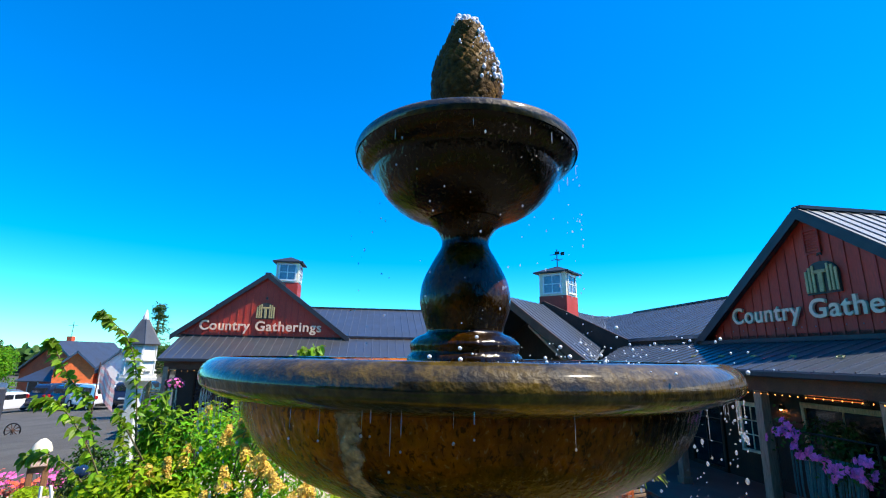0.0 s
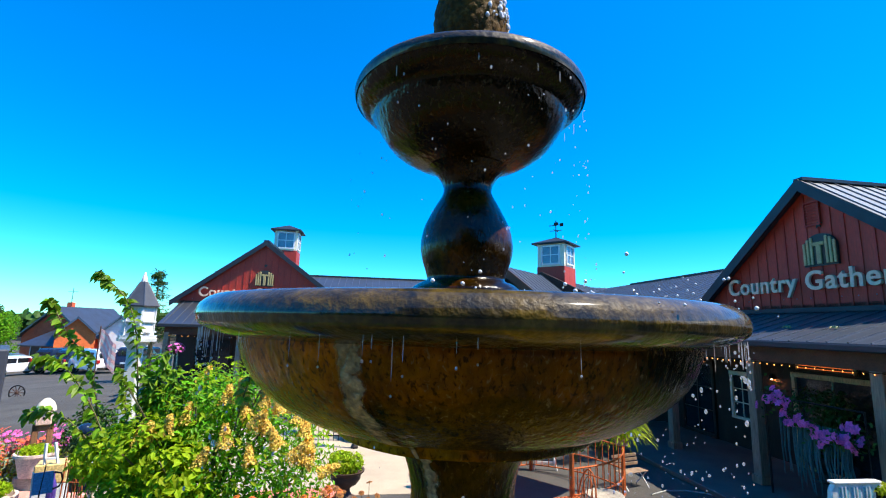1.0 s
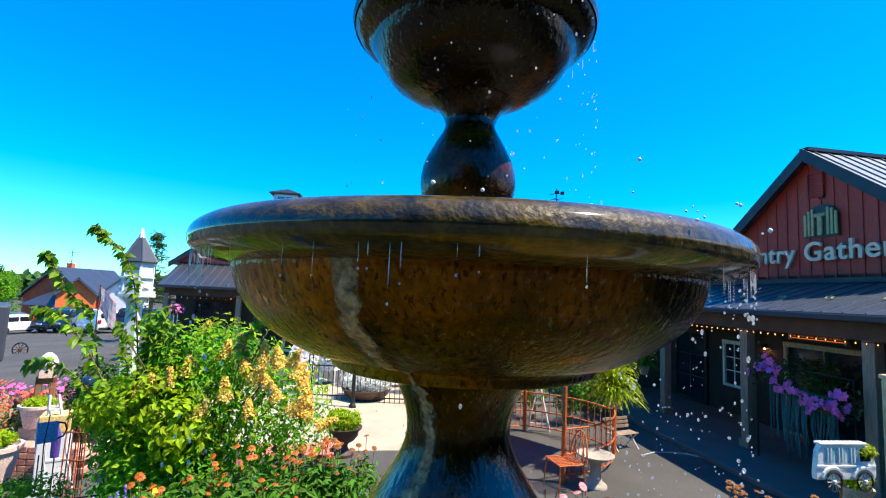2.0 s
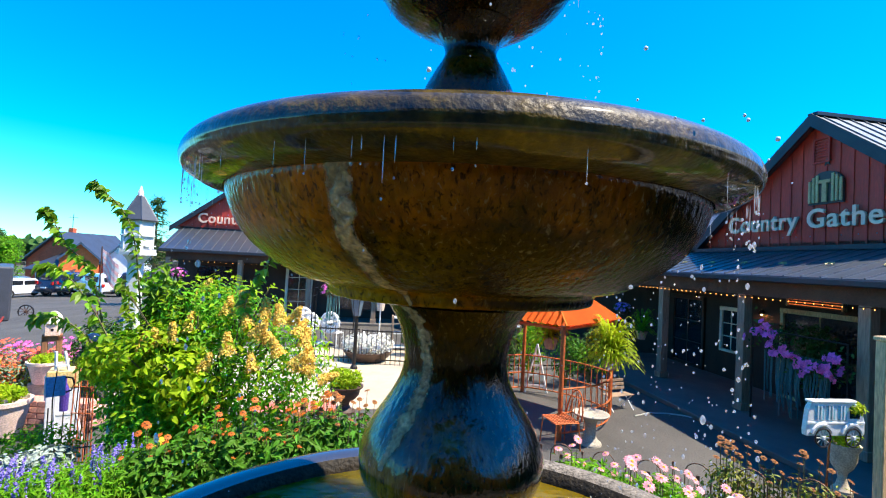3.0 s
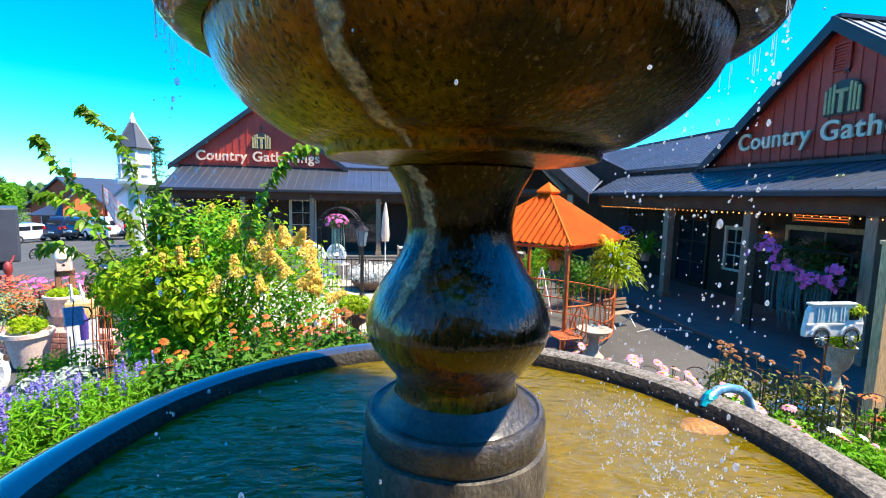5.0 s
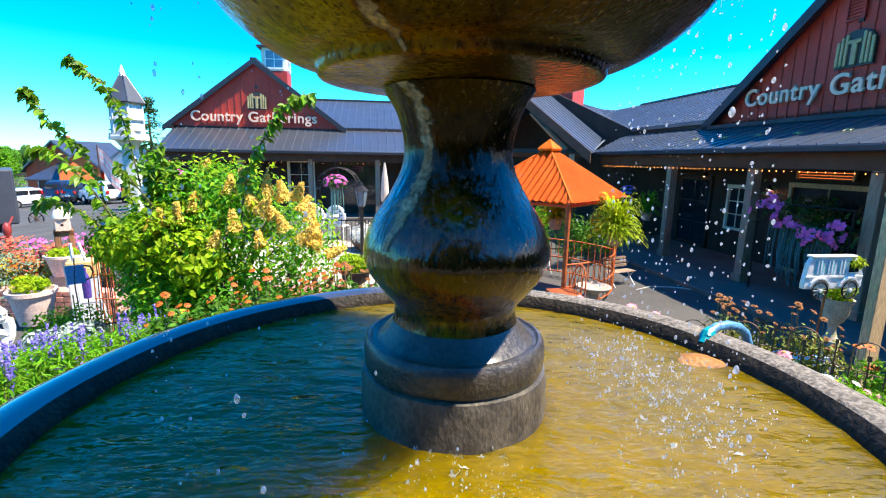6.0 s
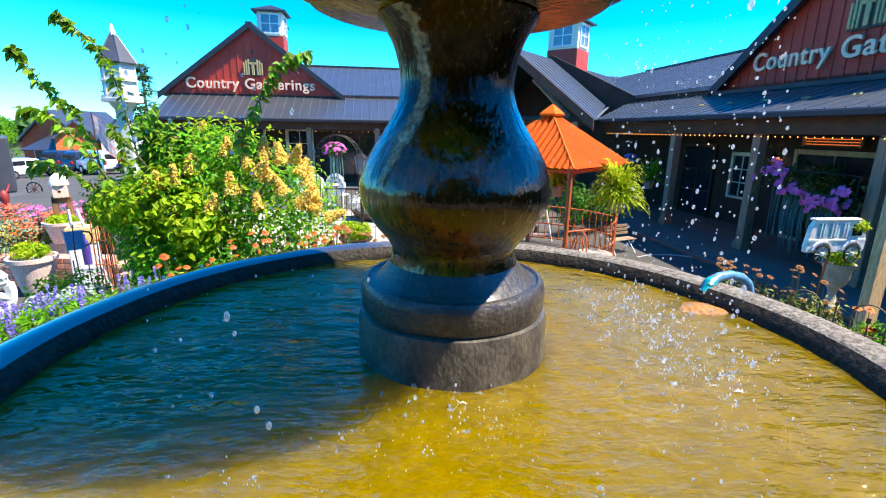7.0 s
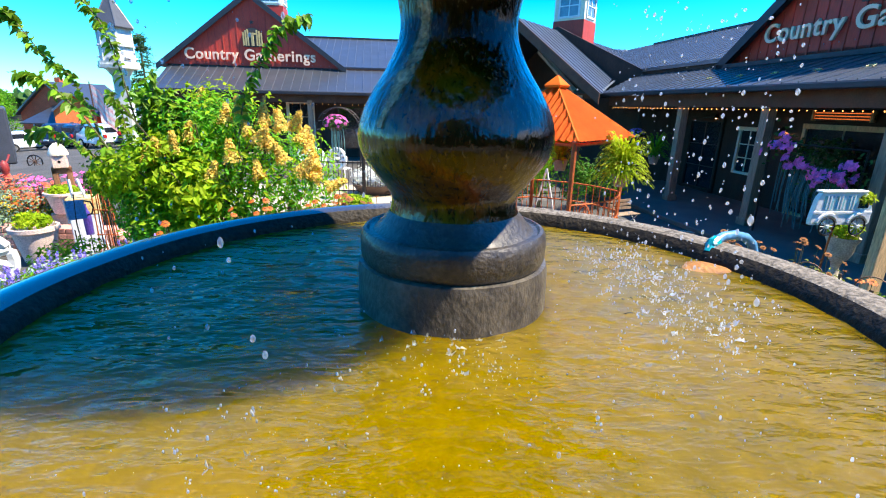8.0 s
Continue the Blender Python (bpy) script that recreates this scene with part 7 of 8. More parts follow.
def iron_fence(m, w, h=0.95):
    th = thing("iron_fence_panel", "low black iron railing on the patio", "fence", m, group="patio railings")
    part("rail", boxes((-w / 2, -0.012, h - 0.05, w / 2, 0.012, h - 0.02), (-w / 2, -0.012, 0.12, w / 2, 0.012, 0.15)), IRON, th)
    n = int(w / 0.13)
    for i in range(n + 1):
        b = bmesh.new()
        tube(b, [(-w / 2 + i * w / n, 0, 0), (-w / 2 + i * w / n, 0, h)], 0.009, 4)
        part("bar", b, IRON, th)
    return th


pf = iron_fence(pose(-1.2, 12.9, 0), 1.6)
for x, y, a in ((0.5, 12.9, 0), (2.1, 13.1, 8), (3.6, 13.4, 12), (-2.9, 13.0, 0)):
    copy_thing(pf, pose(x, y, 0, 0, 0, a))
for i, (x, y, h) in enumerate(((0.2, 13.6, 0.9), (1.4, 13.9, 1.1), (2.8, 14.2, 1.0), (4.2, 13.2, 0.8), (-0.7, 14.3, 0.8), (1.0, 12.2, 0.7))):
    shrub("patio_shrub", "green potted shrub behind the railing", pose(x, y, 0), [(0, 0, h * 0.65, 0.36, 0.36, h * 0.4)], 500, 0.09, (LEAF, LEAFD, LEAFY)[i % 3], 600 + i, 0.5, h * 0.6, 0.2)
for i, (x, y, w, h) in enumerate(((-0.2, 15.4, 0.5, 1.1), (0.9, 15.8, 0.7, 0.8), (2.0, 16.0, 0.5, 1.3), (-5.4, 17.2, 0.8, 0.8), (3.2, 15.6, 0.4, 0.9))):
    cab = thing("display_stand", "dark timber garden display stand with shelves", "stand", B @ pose(x + 1.5, y - 0.2, 0), group="display stands")
    for s in (-1, 1):
        part("side", boxes((s * w - 0.03, -0.2, 0, s * w + 0.03, 0.2, h), bevel=0.006), POSTWOOD, cab)
    for q in (0.1, 0.5, 0.95):
        part("shelf", boxes((-w + 0.03, -0.2, q * h - 0.02, w - 0.03, 0.2, q * h + 0.02)), POSTWOOD if i % 2 else WHITE, cab)
mat_red = thing("doormat_bench", "low salmon-red painted bench by the flower bed", "bench", pose(-2.25, 7.9, 0, 0, 0, 12))
for i in range(5):
    part("slat", boxes((-0.65, -0.28 + i * 0.115, 0.36, 0.65, -0.19 + i * 0.115, 0.39), bevel=0.008), mat("red_paint", (0.80, 0.22, 0.15), (0.70, 0.17, 0.12), rough=0.5) if i == 0 else bpy.data.materials["red_paint"], mat_red)
for x in (-0.55, 0.55):
    part("leg", boxes((x - 0.03, -0.22, 0, x + 0.03, 0.22, 0.36), bevel=0.006), bpy.data.materials["red_paint"], mat_red)


# ---- car park ----
TYRE = mat("tyre_rubber", (0.02, 0.02, 0.02), (0.015, 0.015, 0.015), rough=0.9)
CHROME = mat("alloy", (0.5, 0.5, 0.52), (0.4, 0.4, 0.42), rough=0.3, metal=0.8)
TAIL = mat("red_lens", (0.5, 0.02, 0.02), (0.4, 0.01, 0.01), rough=0.2)


def car(m, label, paint, tall=1.0):
    th = thing("parked_car", label, "car", m, group="parked cars")
    bm = bmesh.new()
    side = [(-2.25, 0.35), (-2.28, 0.75), (-2.1, 1.0 * tall), (-1.75, 1.62 * tall), (-1.5, 1.70 * tall), (0.35, 1.70 * tall), (0.6, 1.64 * tall), (1.2, 1.08 * tall), (2.05, 0.95 * tall), (2.28, 0.72), (2.28, 0.35)]
    a = [bm.verts.new((x, -0.9 + (0.16 if z > 1.3 * tall else 0), z)) for x, z in side]
    b = [bm.verts.new((x, 0.9 - (0.16 if z > 1.3 * tall else 0), z)) for x, z in side]
    bm.faces.new(a)
    bm.faces.new(b[::-1])
    for i in range(len(side)):
        j = (i + 1) % len(side)
        bm.faces.new((a[j], a[i], b[i], b[j]))
    bmesh.ops.bevel(bm, geom=list(bm.edges), offset=0.07, segments=2, affect='EDGES', profile=0.6)
    part("body", bm, paint, th, smooth=50)
    for s in (-1, 1):
        part("side_window", boxes((-1.45, s * 0.82 - 0.04, 1.12 * tall, -0.45, s * 0.82 + 0.04, 1.52 * tall), (-0.35, s * 0.82 - 0.04, 1.12 * tall, 0.55, s * 0.82 + 0.04, 1.52 * tall), bevel=0.02), PANE, th)
        part("tail_light", boxes((-2.30, s * 0.78 - 0.12, 0.82 * tall, -2.16, s * 0.78 + 0.1, 1.05 * tall), bevel=0.02), TAIL, th)
        for x in (-1.4, 1.4):
            w = part("wheel", lathe([(0.2, -0.11), (0.33, -0.11), (0.35, -0.06), (0.35, 0.06), (0.33, 0.11), (0.2, 0.11)], 20), TYRE, th, m=pose(x, s * 0.83, 0.35, 90, 0, 0))
            part("rim", lathe([(0, -0.09), (0.2, -0.1), (0.21, 0.1), (0.0, 0.09)], 14), CHROME, w)
    part("rear_window", boxes((-2.06, -0.6, 1.14 * tall, -1.80, 0.6, 1.50 * tall), bevel=0.03), PANE, th)
    part("windscreen", boxes((0.68, -0.62, 1.14 * tall, 1.02, 0.62, 1.5 * tall), bevel=0.03), PANE, th)
    part("bumper", boxes((-2.33, -0.8, 0.4, -2.2, 0.8, 0.58), bevel=0.03), TYRE, th)
    part("number_plate", boxes((-2.335, -0.25, 0.68, -2.28, 0.25, 0.8)), WHITE, th)
    return th


WHITECAR = mat("white_car_paint", (0.78, 0.78, 0.78), (0.72, 0.72, 0.73), rough=0.25, coat=0.8, fine=0.02)
NAVY = mat("navy_car_paint", (0.012, 0.018, 0.045), (0.01, 0.014, 0.032), rough=0.3, coat=0.3, fine=0.02)
BLACKCAR = mat("black_car_paint", (0.015, 0.015, 0.018), (0.012, 0.012, 0.014), rough=0.25, coat=0.8, fine=0.02)
GREYCAR = mat("grey_car_paint", (0.12, 0.13, 0.14), (0.1, 0.1, 0.11), rough=0.3, coat=0.8, fine=0.02)
for x, y, a, p, lab, tl in ((-35.4, 40.0, 72, WHITECAR, "white hatchback parked in the lot", 0.95), (-32.6, 41.5, 80, NAVY, "dark blue van parked in the lot", 1.2), (-30.0, 40.6, 70, BLACKCAR, "black sport utility car parked in the lot", 1.1), (-40.2, 44, 80, BLACKCAR, "black car parked in the lot", 1.0), (-27.4, 38.0, 150, WHITECAR, "white pick-up sized car parked by the shop", 1.1), (-24.4, 38.6, 100, NAVY, "dark blue car parked by the shop", 1.1), (-43, 48, 80, GREYCAR, "grey car parked in the far row", 1.0), (-33.5, 48, 80, GREYCAR, "grey car parked in the far row", 1.0), (-38.5, 50, 85, NAVY, "dark blue car in the far row", 1.0), (-28.8, 47, 85, BLACKCAR, "black car in the far row", 1.0)):
    car(pose(x, y, ground_z(x, y), 0, 0, a), lab, p, tl)

trailer = thing("utility_trailer", "dark grey box trailer at the edge of the car park", "trailer", pose(-12.16, 12.67, -0.15, 0, 0, 42))
part("box", boxes((-2.6, -1.2, 0.95, 0.55, 1.2, 2.35), bevel=0.04), mat("charcoal_paint", (0.055, 0.06, 0.075), (0.04, 0.045, 0.055), rough=0.5), trailer)
part("chassis", boxes((-2.4, -0.9, 0.72, 0.35, 0.9, 0.95), bevel=0.03), TYRE, trailer)
for x in (-1.6, -0.5):
    part("wheel", lathe([(0, -0.1), (0.3, -0.1), (0.36, -0.06), (0.36, 0.06), (0.3, 0.1), (0, 0.1)], 20), TYRE, trailer, m=pose(x, -1.0, 0.36, 90, 0, 0))
wheel_orn = thing("wagon_wheel", "dark weathered wagon wheel standing by the lot", "wheel", pose(-20.05, 23, -0.58, 0, 0, 10))
b = bmesh.new()
tube(b, [(0.33 * math.cos(a), 0, 0.33 * math.sin(a)) for a in (2 * math.pi * k / 24 for k in range(25))], 0.03, 6)
part("rim", b, IRON, wheel_orn)
for k in range(10):
    b = bmesh.new()
    tube(b, [(0, 0, 0), (0.32 * math.cos(k * 0.628), 0, 0.32 * math.sin(k * 0.628))], 0.018, 5)
    part("spoke", b, BEAMWOOD, wheel_orn)
part("hub", boxes((-0.06, -0.07, -0.06, 0.06, 0.07, 0.06), bevel=0.02), BEAMWOOD, wheel_orn)


# ---- far houses, flag, trees ----
BRICKRED = mat("far_red_wall", (0.72, 0.12, 0.045), (0.60, 0.09, 0.035), rough=0.8, scale=1.5, bump=0.2)


def far_house(m, w, d, hw, hr, label, wall_mat, wing=True):
    th = thing("far_house", label, "house", m, group="far houses")
    bm = bmesh.new()
    g = [(-w / 2, 0), (w / 2, 0), (w / 2, hw), (0, hr), (-w / 2, hw)]
    a = [bm.verts.new((x, 0, z)) for x, z in g]
    b = [bm.verts.new((x, d, z)) for x, z in g]
    bm.faces.new(a)
    bm.faces.new(b[::-1])
    for i in range(5):
        j = (i + 1) % 5
        bm.faces.new((a[j], a[i], b[i], b[j]))
    part("wall", bm, wall_mat, th)
    for s in (-1, 1):
        k = 1.12
        part("roof", slab((s * w / 2 * k, -0.5, hr - (hr - hw) * k + 0.1), (s * w / 2 * k, d + 0.5, hr - (hr - hw) * k + 0.1), (0, d + 0.5, hr + 0.1), (0, -0.5, hr + 0.1), 0.2), ROOF, th)
    for x in (-w / 4, w / 4):
        wd = part("window", boxes((x - 0.6, -0.06, 1.0, x + 0.6, 0.02, 2.4)), PANE, th)
        part("frame", boxes((x - 0.7, -0.1, 0.9, x - 0.6, 0.02, 2.5), (x + 0.6, -0.1, 0.9, x + 0.7, 0.02, 2.5), (x - 0.7, -0.1, 2.4, x + 0.7, 0.02, 2.5), (x - 0.7, -0.1, 0.9, x + 0.7, 0.02, 1.0)), WHITE, wd)
    return th


house = far_house(pose(-48.9, 60, -3.2, 0, 0, -3), 8.5, 9, 3.9, 7.4, "red house with dark roof beyond the car park", BRICKRED)
part("porch_roof", slab((-1.6, -3.2, 2.7), (4.9, -3.2, 2.7), (4.3, 0.0, 4.7), (0.4, 0.0, 4.7), 0.15), ROOF, house)
far_house(pose(-44.0, 57.2, -3.2, 0, 0, 38), 3.9, 3.5, 4.3, 6.2, "orange-red gabled house beyond the car park", mat("far_orange_wall", (0.80, 0.17, 0.035), (0.66, 0.13, 0.03), rough=0.8))
far_house(pose(-42.0, 62, -3.2, 0, 0, 20), 4.2, 6, 4.4, 6.4, "white-gabled shed beyond the car park", WHITE)
chim = thing("roof_mast", "thin aerial mast with a chimney on the far roof", "mast", pose(-49.3, 62.5, 4.1))
chim.scale = (0.8, 0.8, 0.8)
part("chimney", boxes((-0.4, -0.4, -1.0, 0.4, 0.4, 1.0)), BRICKRED, chim)
b = bmesh.new()
tube(b, [(0, 0, 0.9), (0, 0, 3.4)], 0.05, 5)
tube(b, [(-0.8, 0, 2.8), (0.8, 0, 2.8)], 0.03, 5)
part("aerial", b, IRON, chim)
FLAGRED = mat("flag_red", (0.90, 0.60, 0.56), (0.84, 0.52, 0.49), rough=0.8)
banner = thing("flag", "red and white striped flag hanging on a pole", "flag", pose(-8.75, 12.2, 0))
banner.scale = (0.72, 0.72, 1.03)
part("pole", lathe([(0.025, 0), (0.02, 2.75), (0, 2.78)], 8), BEAMWOOD, banner)
for i in range(7):
    bm = bmesh.new()
    vs = []
    for j in range(7):
        u = j / 6
        for k in (0, 1):
            q = (i + k) / 7
            vs.append(bm.verts.new((0.03 + 0.62 * u, 0.08 * math.sin(6 * u + q), 2.7 - 0.55 * q - 0.55 * u * (0.7 + 0.3 * q))))
    for j in range(6):
        bm.faces.new((vs[2 * j], vs[2 * j + 1], vs[2 * j + 3], vs[2 * j + 2]))
    bmesh.ops.solidify(bm, geom=list(bm.faces), thickness=0.006)
    part("stripe", bm, WHITE if i % 2 else FLAGRED, banner)


def conifer(m, h, seed, label):
    th = thing("conifer_tree", label, "tree", m)
    bm = bmesh.new()
    tube(bm, [(0, 0, 0), (0, 0, h)], 0.16, 7, 0.1)
    rng = random.Random(seed)
    tips, nrm, size = [], [], []
    for i in range(90):
        z = h * (0.2 + 0.8 * rng.random() ** 0.8)
        L = (1 - z / h) * h * 0.26 + 0.25
        a = rng.uniform(0, 6.28)
        d = Vector((math.cos(a), math.sin(a), -0.12))
        tube(bm, [(0, 0, z), tuple(Vector((0, 0, z)) + d * L)], 0.03, 4, 0.3)
        for k in range(26):
            t = 0.2 + 0.8 * rng.random()
            tips.append(tuple(Vector((0, 0, z)) + d * L * t + Vector((rng.gauss(0, .09), rng.gauss(0, .09), rng.gauss(-0.05, .07)))))
            nrm.append((rng.gauss(0, 1), rng.gauss(0, 1), 1))
            size.append(rng.uniform(0.12, 0.28))
    part("trunk", bm, STEM, th)
    part("crown", leaves("crown", tips, nrm, size, 0.22, 0.3, seed), LEAFD, th)
    return th


conifer(B @ pose(-13.2, 31, -0.6), 6.6, 3, "dark spruce standing behind the shop")


def broadleaf(m, h, seed, label, mat_=None, n=5200):
    th = thing("broadleaf_tree", label, "tree", m, group="car park trees")
    rng = random.Random(seed)
    bm = bmesh.new()
    tube(bm, [(0, 0, 0), (0.1, 0, h * 0.3), (0, 0.1, h * 0.55)], 0.22, 8, 0.6)
    blobs = []
    for i in range(11):
        a, z = rng.uniform(0, 6.28), h * rng.uniform(0.35, 0.85)
        r = h * 0.26 * rng.uniform(0.5, 1.1)
        p = (r * math.cos(a), r * math.sin(a), z)
        tube(bm, [(0.05, 0.05, h * rng.uniform(0.25, 0.5)), p], 0.08, 5, 0.3)
        blobs.append((*p, h * 0.17, h * 0.17, h * 0.13))
    part("trunk", bm, STEM, th)
    P, N = blob_points(n, blobs, seed, 0.6)
    part("crown", leaves("crown", P, N, np.random.default_rng(seed).uniform(0.14, 0.30, n) * h / 6, 0.6, 0.2, seed), mat_ or LEAF, th)
    return th


broadleaf(pose(-47, 49, -2.9), 6.6, 1, "green broadleaf tree at the car park edge")
broadleaf(pose(-55, 53, -3), 7.6, 2, "green broadleaf tree at the car park edge")
broadleaf(pose(-76, 80, -3), 9.0, 3, "green broadleaf tree behind the car park", LEAFD)


def far_woods():
    """A wooded rise along the horizon."""
    rng = np.random.default_rng(9)
    n = 14000
    a = rng.uniform(radians(95), radians(165), n)
    r = rng.uniform(150, 230, n)
    x, y = r * np.cos(a), r * np.sin(a)
    h = np.array([2.6 + 2.2 * noise.noise((q * 0.02, w * 0.02, 0)) + 1.4 * noise.noise((q * 0.09, w * 0.09, 3)) for q, w in zip(x, y)])
    P = np.stack([x, y, h * rng.random(n) ** 0.5], 1)
    N = rng.normal(size=(n, 3)) + np.array([0, -0.6, 0.8])
    return leaves("far_woods", P, N, rng.uniform(1.5, 3.2, n), 0.8, 0.2, 10)


woods = part("far_woods", far_woods(), LEAFD)
tagged(woods, "distant wooded rise along the horizon", "trees", kind="stuff")
# ---- falling water ----


def bead_mat(name, gloss=0.28, white=0.26):
    """A clear bead: see-through with a bright glossy skin."""
    m = bpy.data.materials.new(name)
    m.use_nodes = True
    t = m.node_tree
    gl, tr, mx, df, m2 = (t.nodes.new(k) for k in ("ShaderNodeBsdfGlossy", "ShaderNodeBsdfTransparent", "ShaderNodeMixShader", "ShaderNodeBsdfTranslucent", "ShaderNodeMixShader"))
    gl.inputs["Roughness"].default_value = 0.03
    df.inputs[0].default_value = (0.9, 0.93, 1.0, 1)
    mx.inputs[0].default_value, m2.inputs[0].default_value = gloss, white
    t.links.new(tr.outputs[0], mx.inputs[1])
    t.links.new(gl.outputs[0], mx.inputs[2])
    t.links.new(mx.outputs[0], m2.inputs[1])
    t.links.new(df.outputs[0], m2.inputs[2])
    t.links.new(m2.outputs[0], t.nodes["Material Output"].inputs[0])
    return m


DROP = bead_mat("clear_water")
SPLASH = bead_mat("splash_water", 0.35, 0.5)
FOAM = mat("white_foam", (0.85, 0.87, 0.9), (0.7, 0.75, 0.82), rough=0.15, scale=30, fine=0.1)


def bead_mesh(name, beads, sides=8):
    """Many beads (x, y, z, radius, stretch) as one mesh."""
    ring = [(math.cos(2 * math.pi * k / sides), math.sin(2 * math.pi * k / sides)) for k in range(sides)]
    rows = [(-1.0, 0.0), (-0.75, 0.66), (-0.2, 0.98), (0.35, 0.90), (0.8, 0.5), (1.0, 0.0)]
    vs, fs = [], []
    for x, y, z, r, st in beads:
        o = len(vs)
        vs.append((x, y, z - r * st))
        for h, w in rows[1:-1]:
            vs += [(x + r * w * c, y + r * w * s, z + r * st * h) for c, s in ring]
        vs.append((x, y, z + r * st))
        top = len(vs) - 1
        for k in range(sides):
            j = (k + 1) % sides
            fs.append((o, o + 1 + j, o + 1 + k))
            for q in range(3):
                a, b = o + 1 + q * sides, o + 1 + (q + 1) * sides
                fs.append((a + k, a + j, b + j, b + k))
            fs.append((top - sides + k, top - sides + j, top))
    me = bpy.data.meshes.new(name)
    me.from_pydata(vs, [], fs)
    me.shade_smooth()
    return me


rng = random.Random(21)
beads = []
for i in range(620):
    # thick curtain on the sunny side, a thin one elsewhere
    u = rng.random()
    a = radians(rng.gauss(rng.choice((-14, 3, 16, 30)), 5) if u < 0.74 else (rng.gauss(195, 22) if u < 0.84 else (rng.uniform(-170, -20) if u < 0.9 else rng.uniform(5, 180))))
    z = 3.05 - 1.08 * rng.random() ** 0.8
    r = 0.672 + 0.05 * (3.05 - z) * rng.random() + rng.gauss(0, 0.008)
    beads.append((r * math.cos(a), r * math.sin(a), z, rng.choice((0.0011, 0.0015, 0.0019, 0.0024, 0.0032, 0.0044)), rng.uniform(0.9, 1.9)))
for i in range(140):
    a = radians(rng.gauss(0, 30) if rng.random() < 0.3 else rng.uniform(-165, -15))
    z = 3.72 - 0.6 * rng.random()
    r = 0.338 + 0.05 * (3.72 - z) * rng.random()
    beads.append((r * math.cos(a), r * math.sin(a), z, rng.choice((0.0009, 0.0013, 0.0018, 0.0026)), rng.uniform(1.0, 2.0)))
drops = part("water_drops", bead_mesh("water_drops", beads), DROP, m=F)
tagged(drops, "clear drops falling from the fountain bowls", "water", kind="stuff")

strands = []
for i in range(64):
    a = radians(rng.choice((rng.gauss(200, 14), rng.gauss(200, 14), rng.uniform(-150, -30), rng.gauss(-8, 16))))
    L = rng.uniform(0.008, 0.034)
    q = rng.uniform(0.0005, 0.0010)
    strands.append((0.672 * math.cos(a), 0.672 * math.sin(a), 3.062 - L, q, L / q))
    # a bead hangs under the strand
    strands.append((0.672 * math.cos(a), 0.672 * math.sin(a), 3.062 - 2 * L - rng.uniform(0.002, 0.03), rng.uniform(0.0014, 0.0026), 1.3))
for i in range(22):
    a = radians(rng.uniform(-180, 180))
    L = rng.uniform(0.006, 0.02)
    strands.append((0.337 * math.cos(a), 0.337 * math.sin(a), 3.715 - L, rng.uniform(0.001, 0.0016), L / 0.0013))
drips = part("water_drips", bead_mesh("water_drips", strands, 6), DROP, m=F)
tagged(drips, "thin strands of water dripping from the bowl rims", "water", kind="stuff")

splash = []
# the drops land in bunches; single beads between them are added as sun glints
bunches = ((0.64, -18, 0.05), (0.62, 15, 0.07), (0.66, 35, 0.06), (0.63, 5, 0.08), (0.70, 24, 0.06), (0.60, -6, 0.05), (0.40, -79, 0.035), (0.68, -115, 0.06), (0.38, -100, 0.035), (0.66, -55, 0.05), (0.60, -75, 0.06), (0.75, -35, 0.07))
for i in range(2300):
    u = rng.random()
    if u < 0.6:
        d, t, w = bunches[min(11, int(abs(rng.gauss(0, 4.5))))]
        x, y = d * math.cos(radians(t)) + rng.gauss(0, w * 1.2), d * math.sin(radians(t)) + rng.gauss(0, w * 1.5)
    else:
        a, d = rng.uniform(-2.3, 0.9), 0.95 * math.sqrt(rng.random())
        x, y = d * math.cos(a), d * math.sin(a)
    if not 0.28 < math.hypot(x, y) < 0.92:
        continue
    tall = u < 0.6 and rng.random() < 0.3
    if rng.random() < 0.25:
        tall = True
    splash.append((x, y, 1.950 + (0.045 * rng.random() ** 2 if tall else 0.003 * rng.random()), rng.uniform(0.0003, 0.0009) + 0.002 * rng.random() ** 7, rng.uniform(0.8, 2.6) if tall else rng.uniform(0.3, 0.8)))
for d, t, n in ((0.64, -16, 26), (0.63, 4, 24), (0.62, 16, 20), (0.66, 33, 12), (0.38, -84, 5), (0.37, -103, 6), (0.68, -115, 8)):
    for i in range(n):
        x, y = d * math.cos(radians(t)) + rng.gauss(0, 0.10), d * math.sin(radians(t)) + rng.gauss(0, 0.11)
        for k in range(6):
            splash.append((x + rng.gauss(0, 0.006), y + rng.gauss(0, 0.006), 1.951 + 0.025 * rng.random() ** 2, rng.uniform(0.0006, 0.0022), rng.uniform(0.4, 2.4)))
def ragged(name, spots):
    """Torn, low sheets of thrown water: star-like outlines with raised lips."""
    rg = random.Random(44)
    vs, fs = [], []
    for x, y, r in spots:
        o, n = len(vs), 13
        vs.append((x, y, 1.9525))
        for k in range(n):
            a = 2 * math.pi * k / n
            d = r * rg.uniform(0.3, 1.3) * (1.5 if k % 3 == 0 else 0.8)
            vs.append((x + d * math.cos(a), y + d * math.sin(a), 1.951 + rg.random() ** 3 * 0.016))
        fs += [(o, o + 1 + k, o + 1 + (k + 1) % n) for k in range(n) if rg.random() < 0.62]
    me = bpy.data.meshes.new(name)
    me.from_pydata(vs, [], fs)
    return me


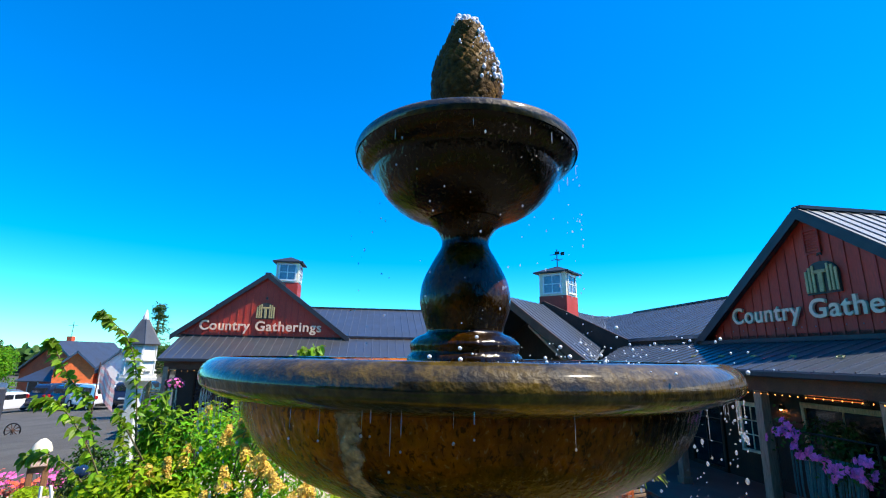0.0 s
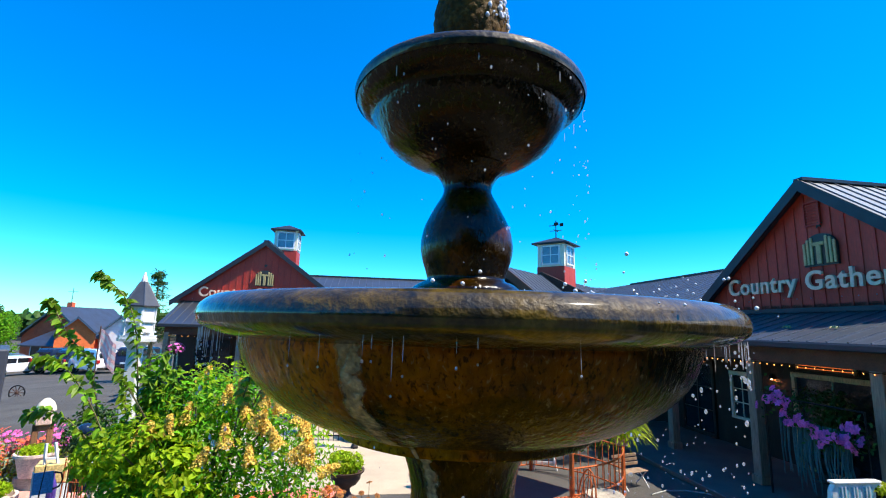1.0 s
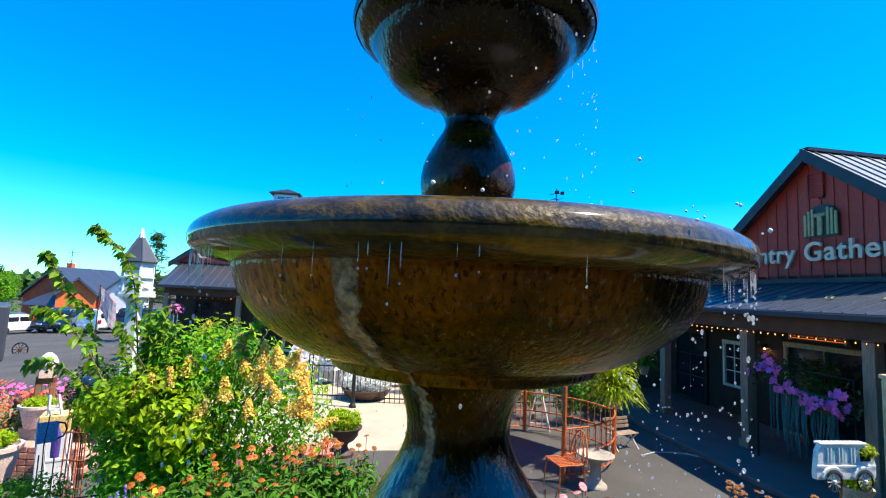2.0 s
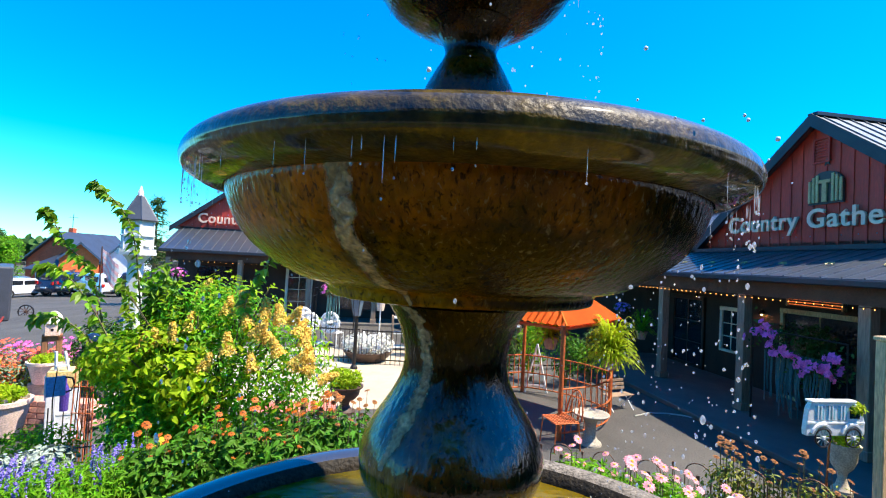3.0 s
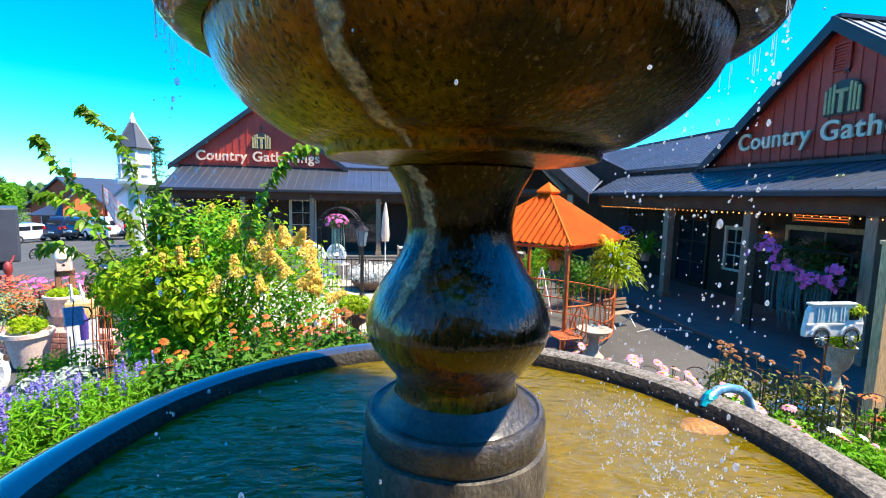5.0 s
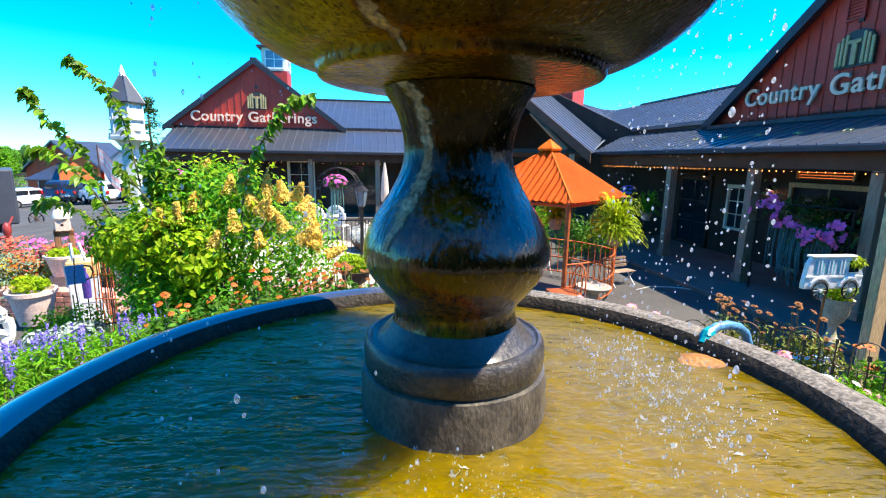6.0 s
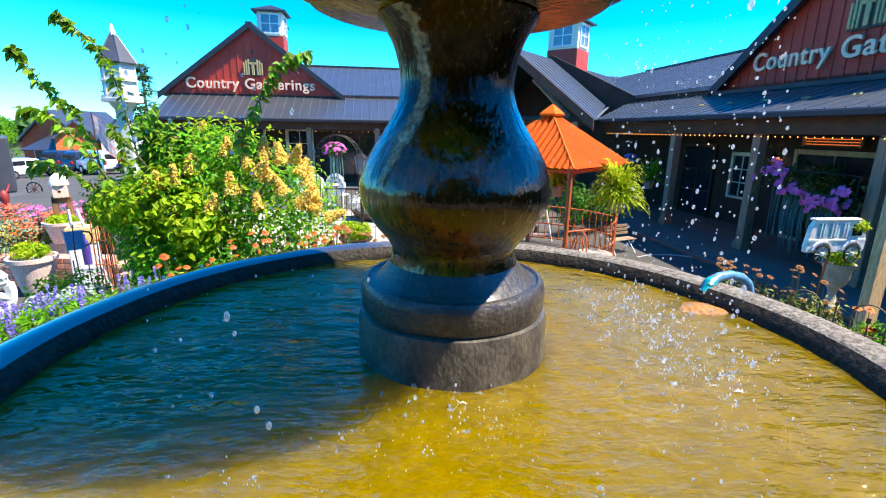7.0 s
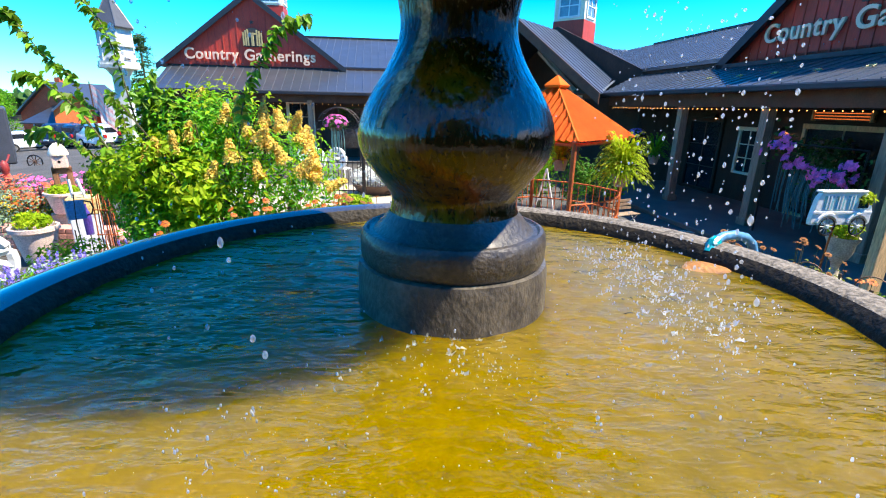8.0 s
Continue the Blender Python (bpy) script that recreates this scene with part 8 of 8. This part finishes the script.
torn = []
for d, t, n, w in ((0.64, -16, 16, 0.05), (0.63, 4, 18, 0.06), (0.62, 16, 14, 0.06), (0.66, 33, 8, 0.05), (0.40, -84, 3, 0.03), (0.37, -103, 2, 0.03), (0.68, -115, 3, 0.06), (0.28, -80, 10, 0.03), (0.27, -110, 8, 0.03)):
    for i in range(n):
        torn.append((d * math.cos(radians(t)) + rng.gauss(0, w * 1.5), d * math.sin(radians(t)) + rng.gauss(0, w * 1.5), rng.uniform(0.003, 0.009)))
sheets = part("splash_sheets", ragged("splash_sheets", torn), SPLASH, m=F)
tagged(sheets, "torn white sheets of water where the drops land", "water", kind="stuff")
foam = part("splash_foam", bead_mesh("splash_foam", splash, 6), SPLASH, m=F)
tagged(foam, "white flecks of splashing water and added glints on the pool", "water", kind="stuff")
welling = []
for i in range(90):
    a, h = rng.uniform(0, 6.28), rng.random()
    r = 0.045 * math.sqrt(rng.random()) * (1 - 0.3 * h)
    welling.append((r * math.cos(a), r * math.sin(a) , 4.235 + 0.05 * h * rng.random(), rng.uniform(0.006, 0.013), 1.0))
# white beads on the right flank: running water, plus added sun glints
for i in range(230):
    a, z = rng.gauss(-0.35, 0.55), rng.uniform(3.98, 4.24)
    r = float(np.interp(z, [3.96, 4.03, 4.09, 4.15, 4.235], [0.118, 0.119, 0.106, 0.08, 0.05]))
    welling.append((r * math.cos(a), r * math.sin(a), z, rng.uniform(0.0012, 0.0030) + 0.006 * rng.random() ** 4, rng.uniform(1, 1.8)))
for i in range(26):
    a = rng.gauss(0.1, 0.5)
    welling.append((0.10 * math.cos(a), 0.10 * math.sin(a), 3.785 + 0.12 * rng.random() ** 2, rng.uniform(0.004, 0.010), 1.0))
spring = part("bubbling_water", bead_mesh("bubbling_water", welling, 8), FOAM, m=F)
tagged(spring, "white water welling from the finial and running down, with added glints", "water", kind="stuff")
# splash at the foot of the upper column
bits = []
for i in range(170):
    a, r = rng.gauss(-0.35, 0.6), rng.gauss(0.50, 0.11)
    bits.append((r * math.cos(a), r * math.sin(a), 3.118 + 0.07 * rng.random() ** 2.5, rng.uniform(0.0014, 0.0044), 1.0))
part_bits = part("bowl_splash", bead_mesh("bowl_splash", bits, 6), FOAM, m=F)
tagged(part_bits, "white splashes in the broad bowl", "water", kind="stuff")
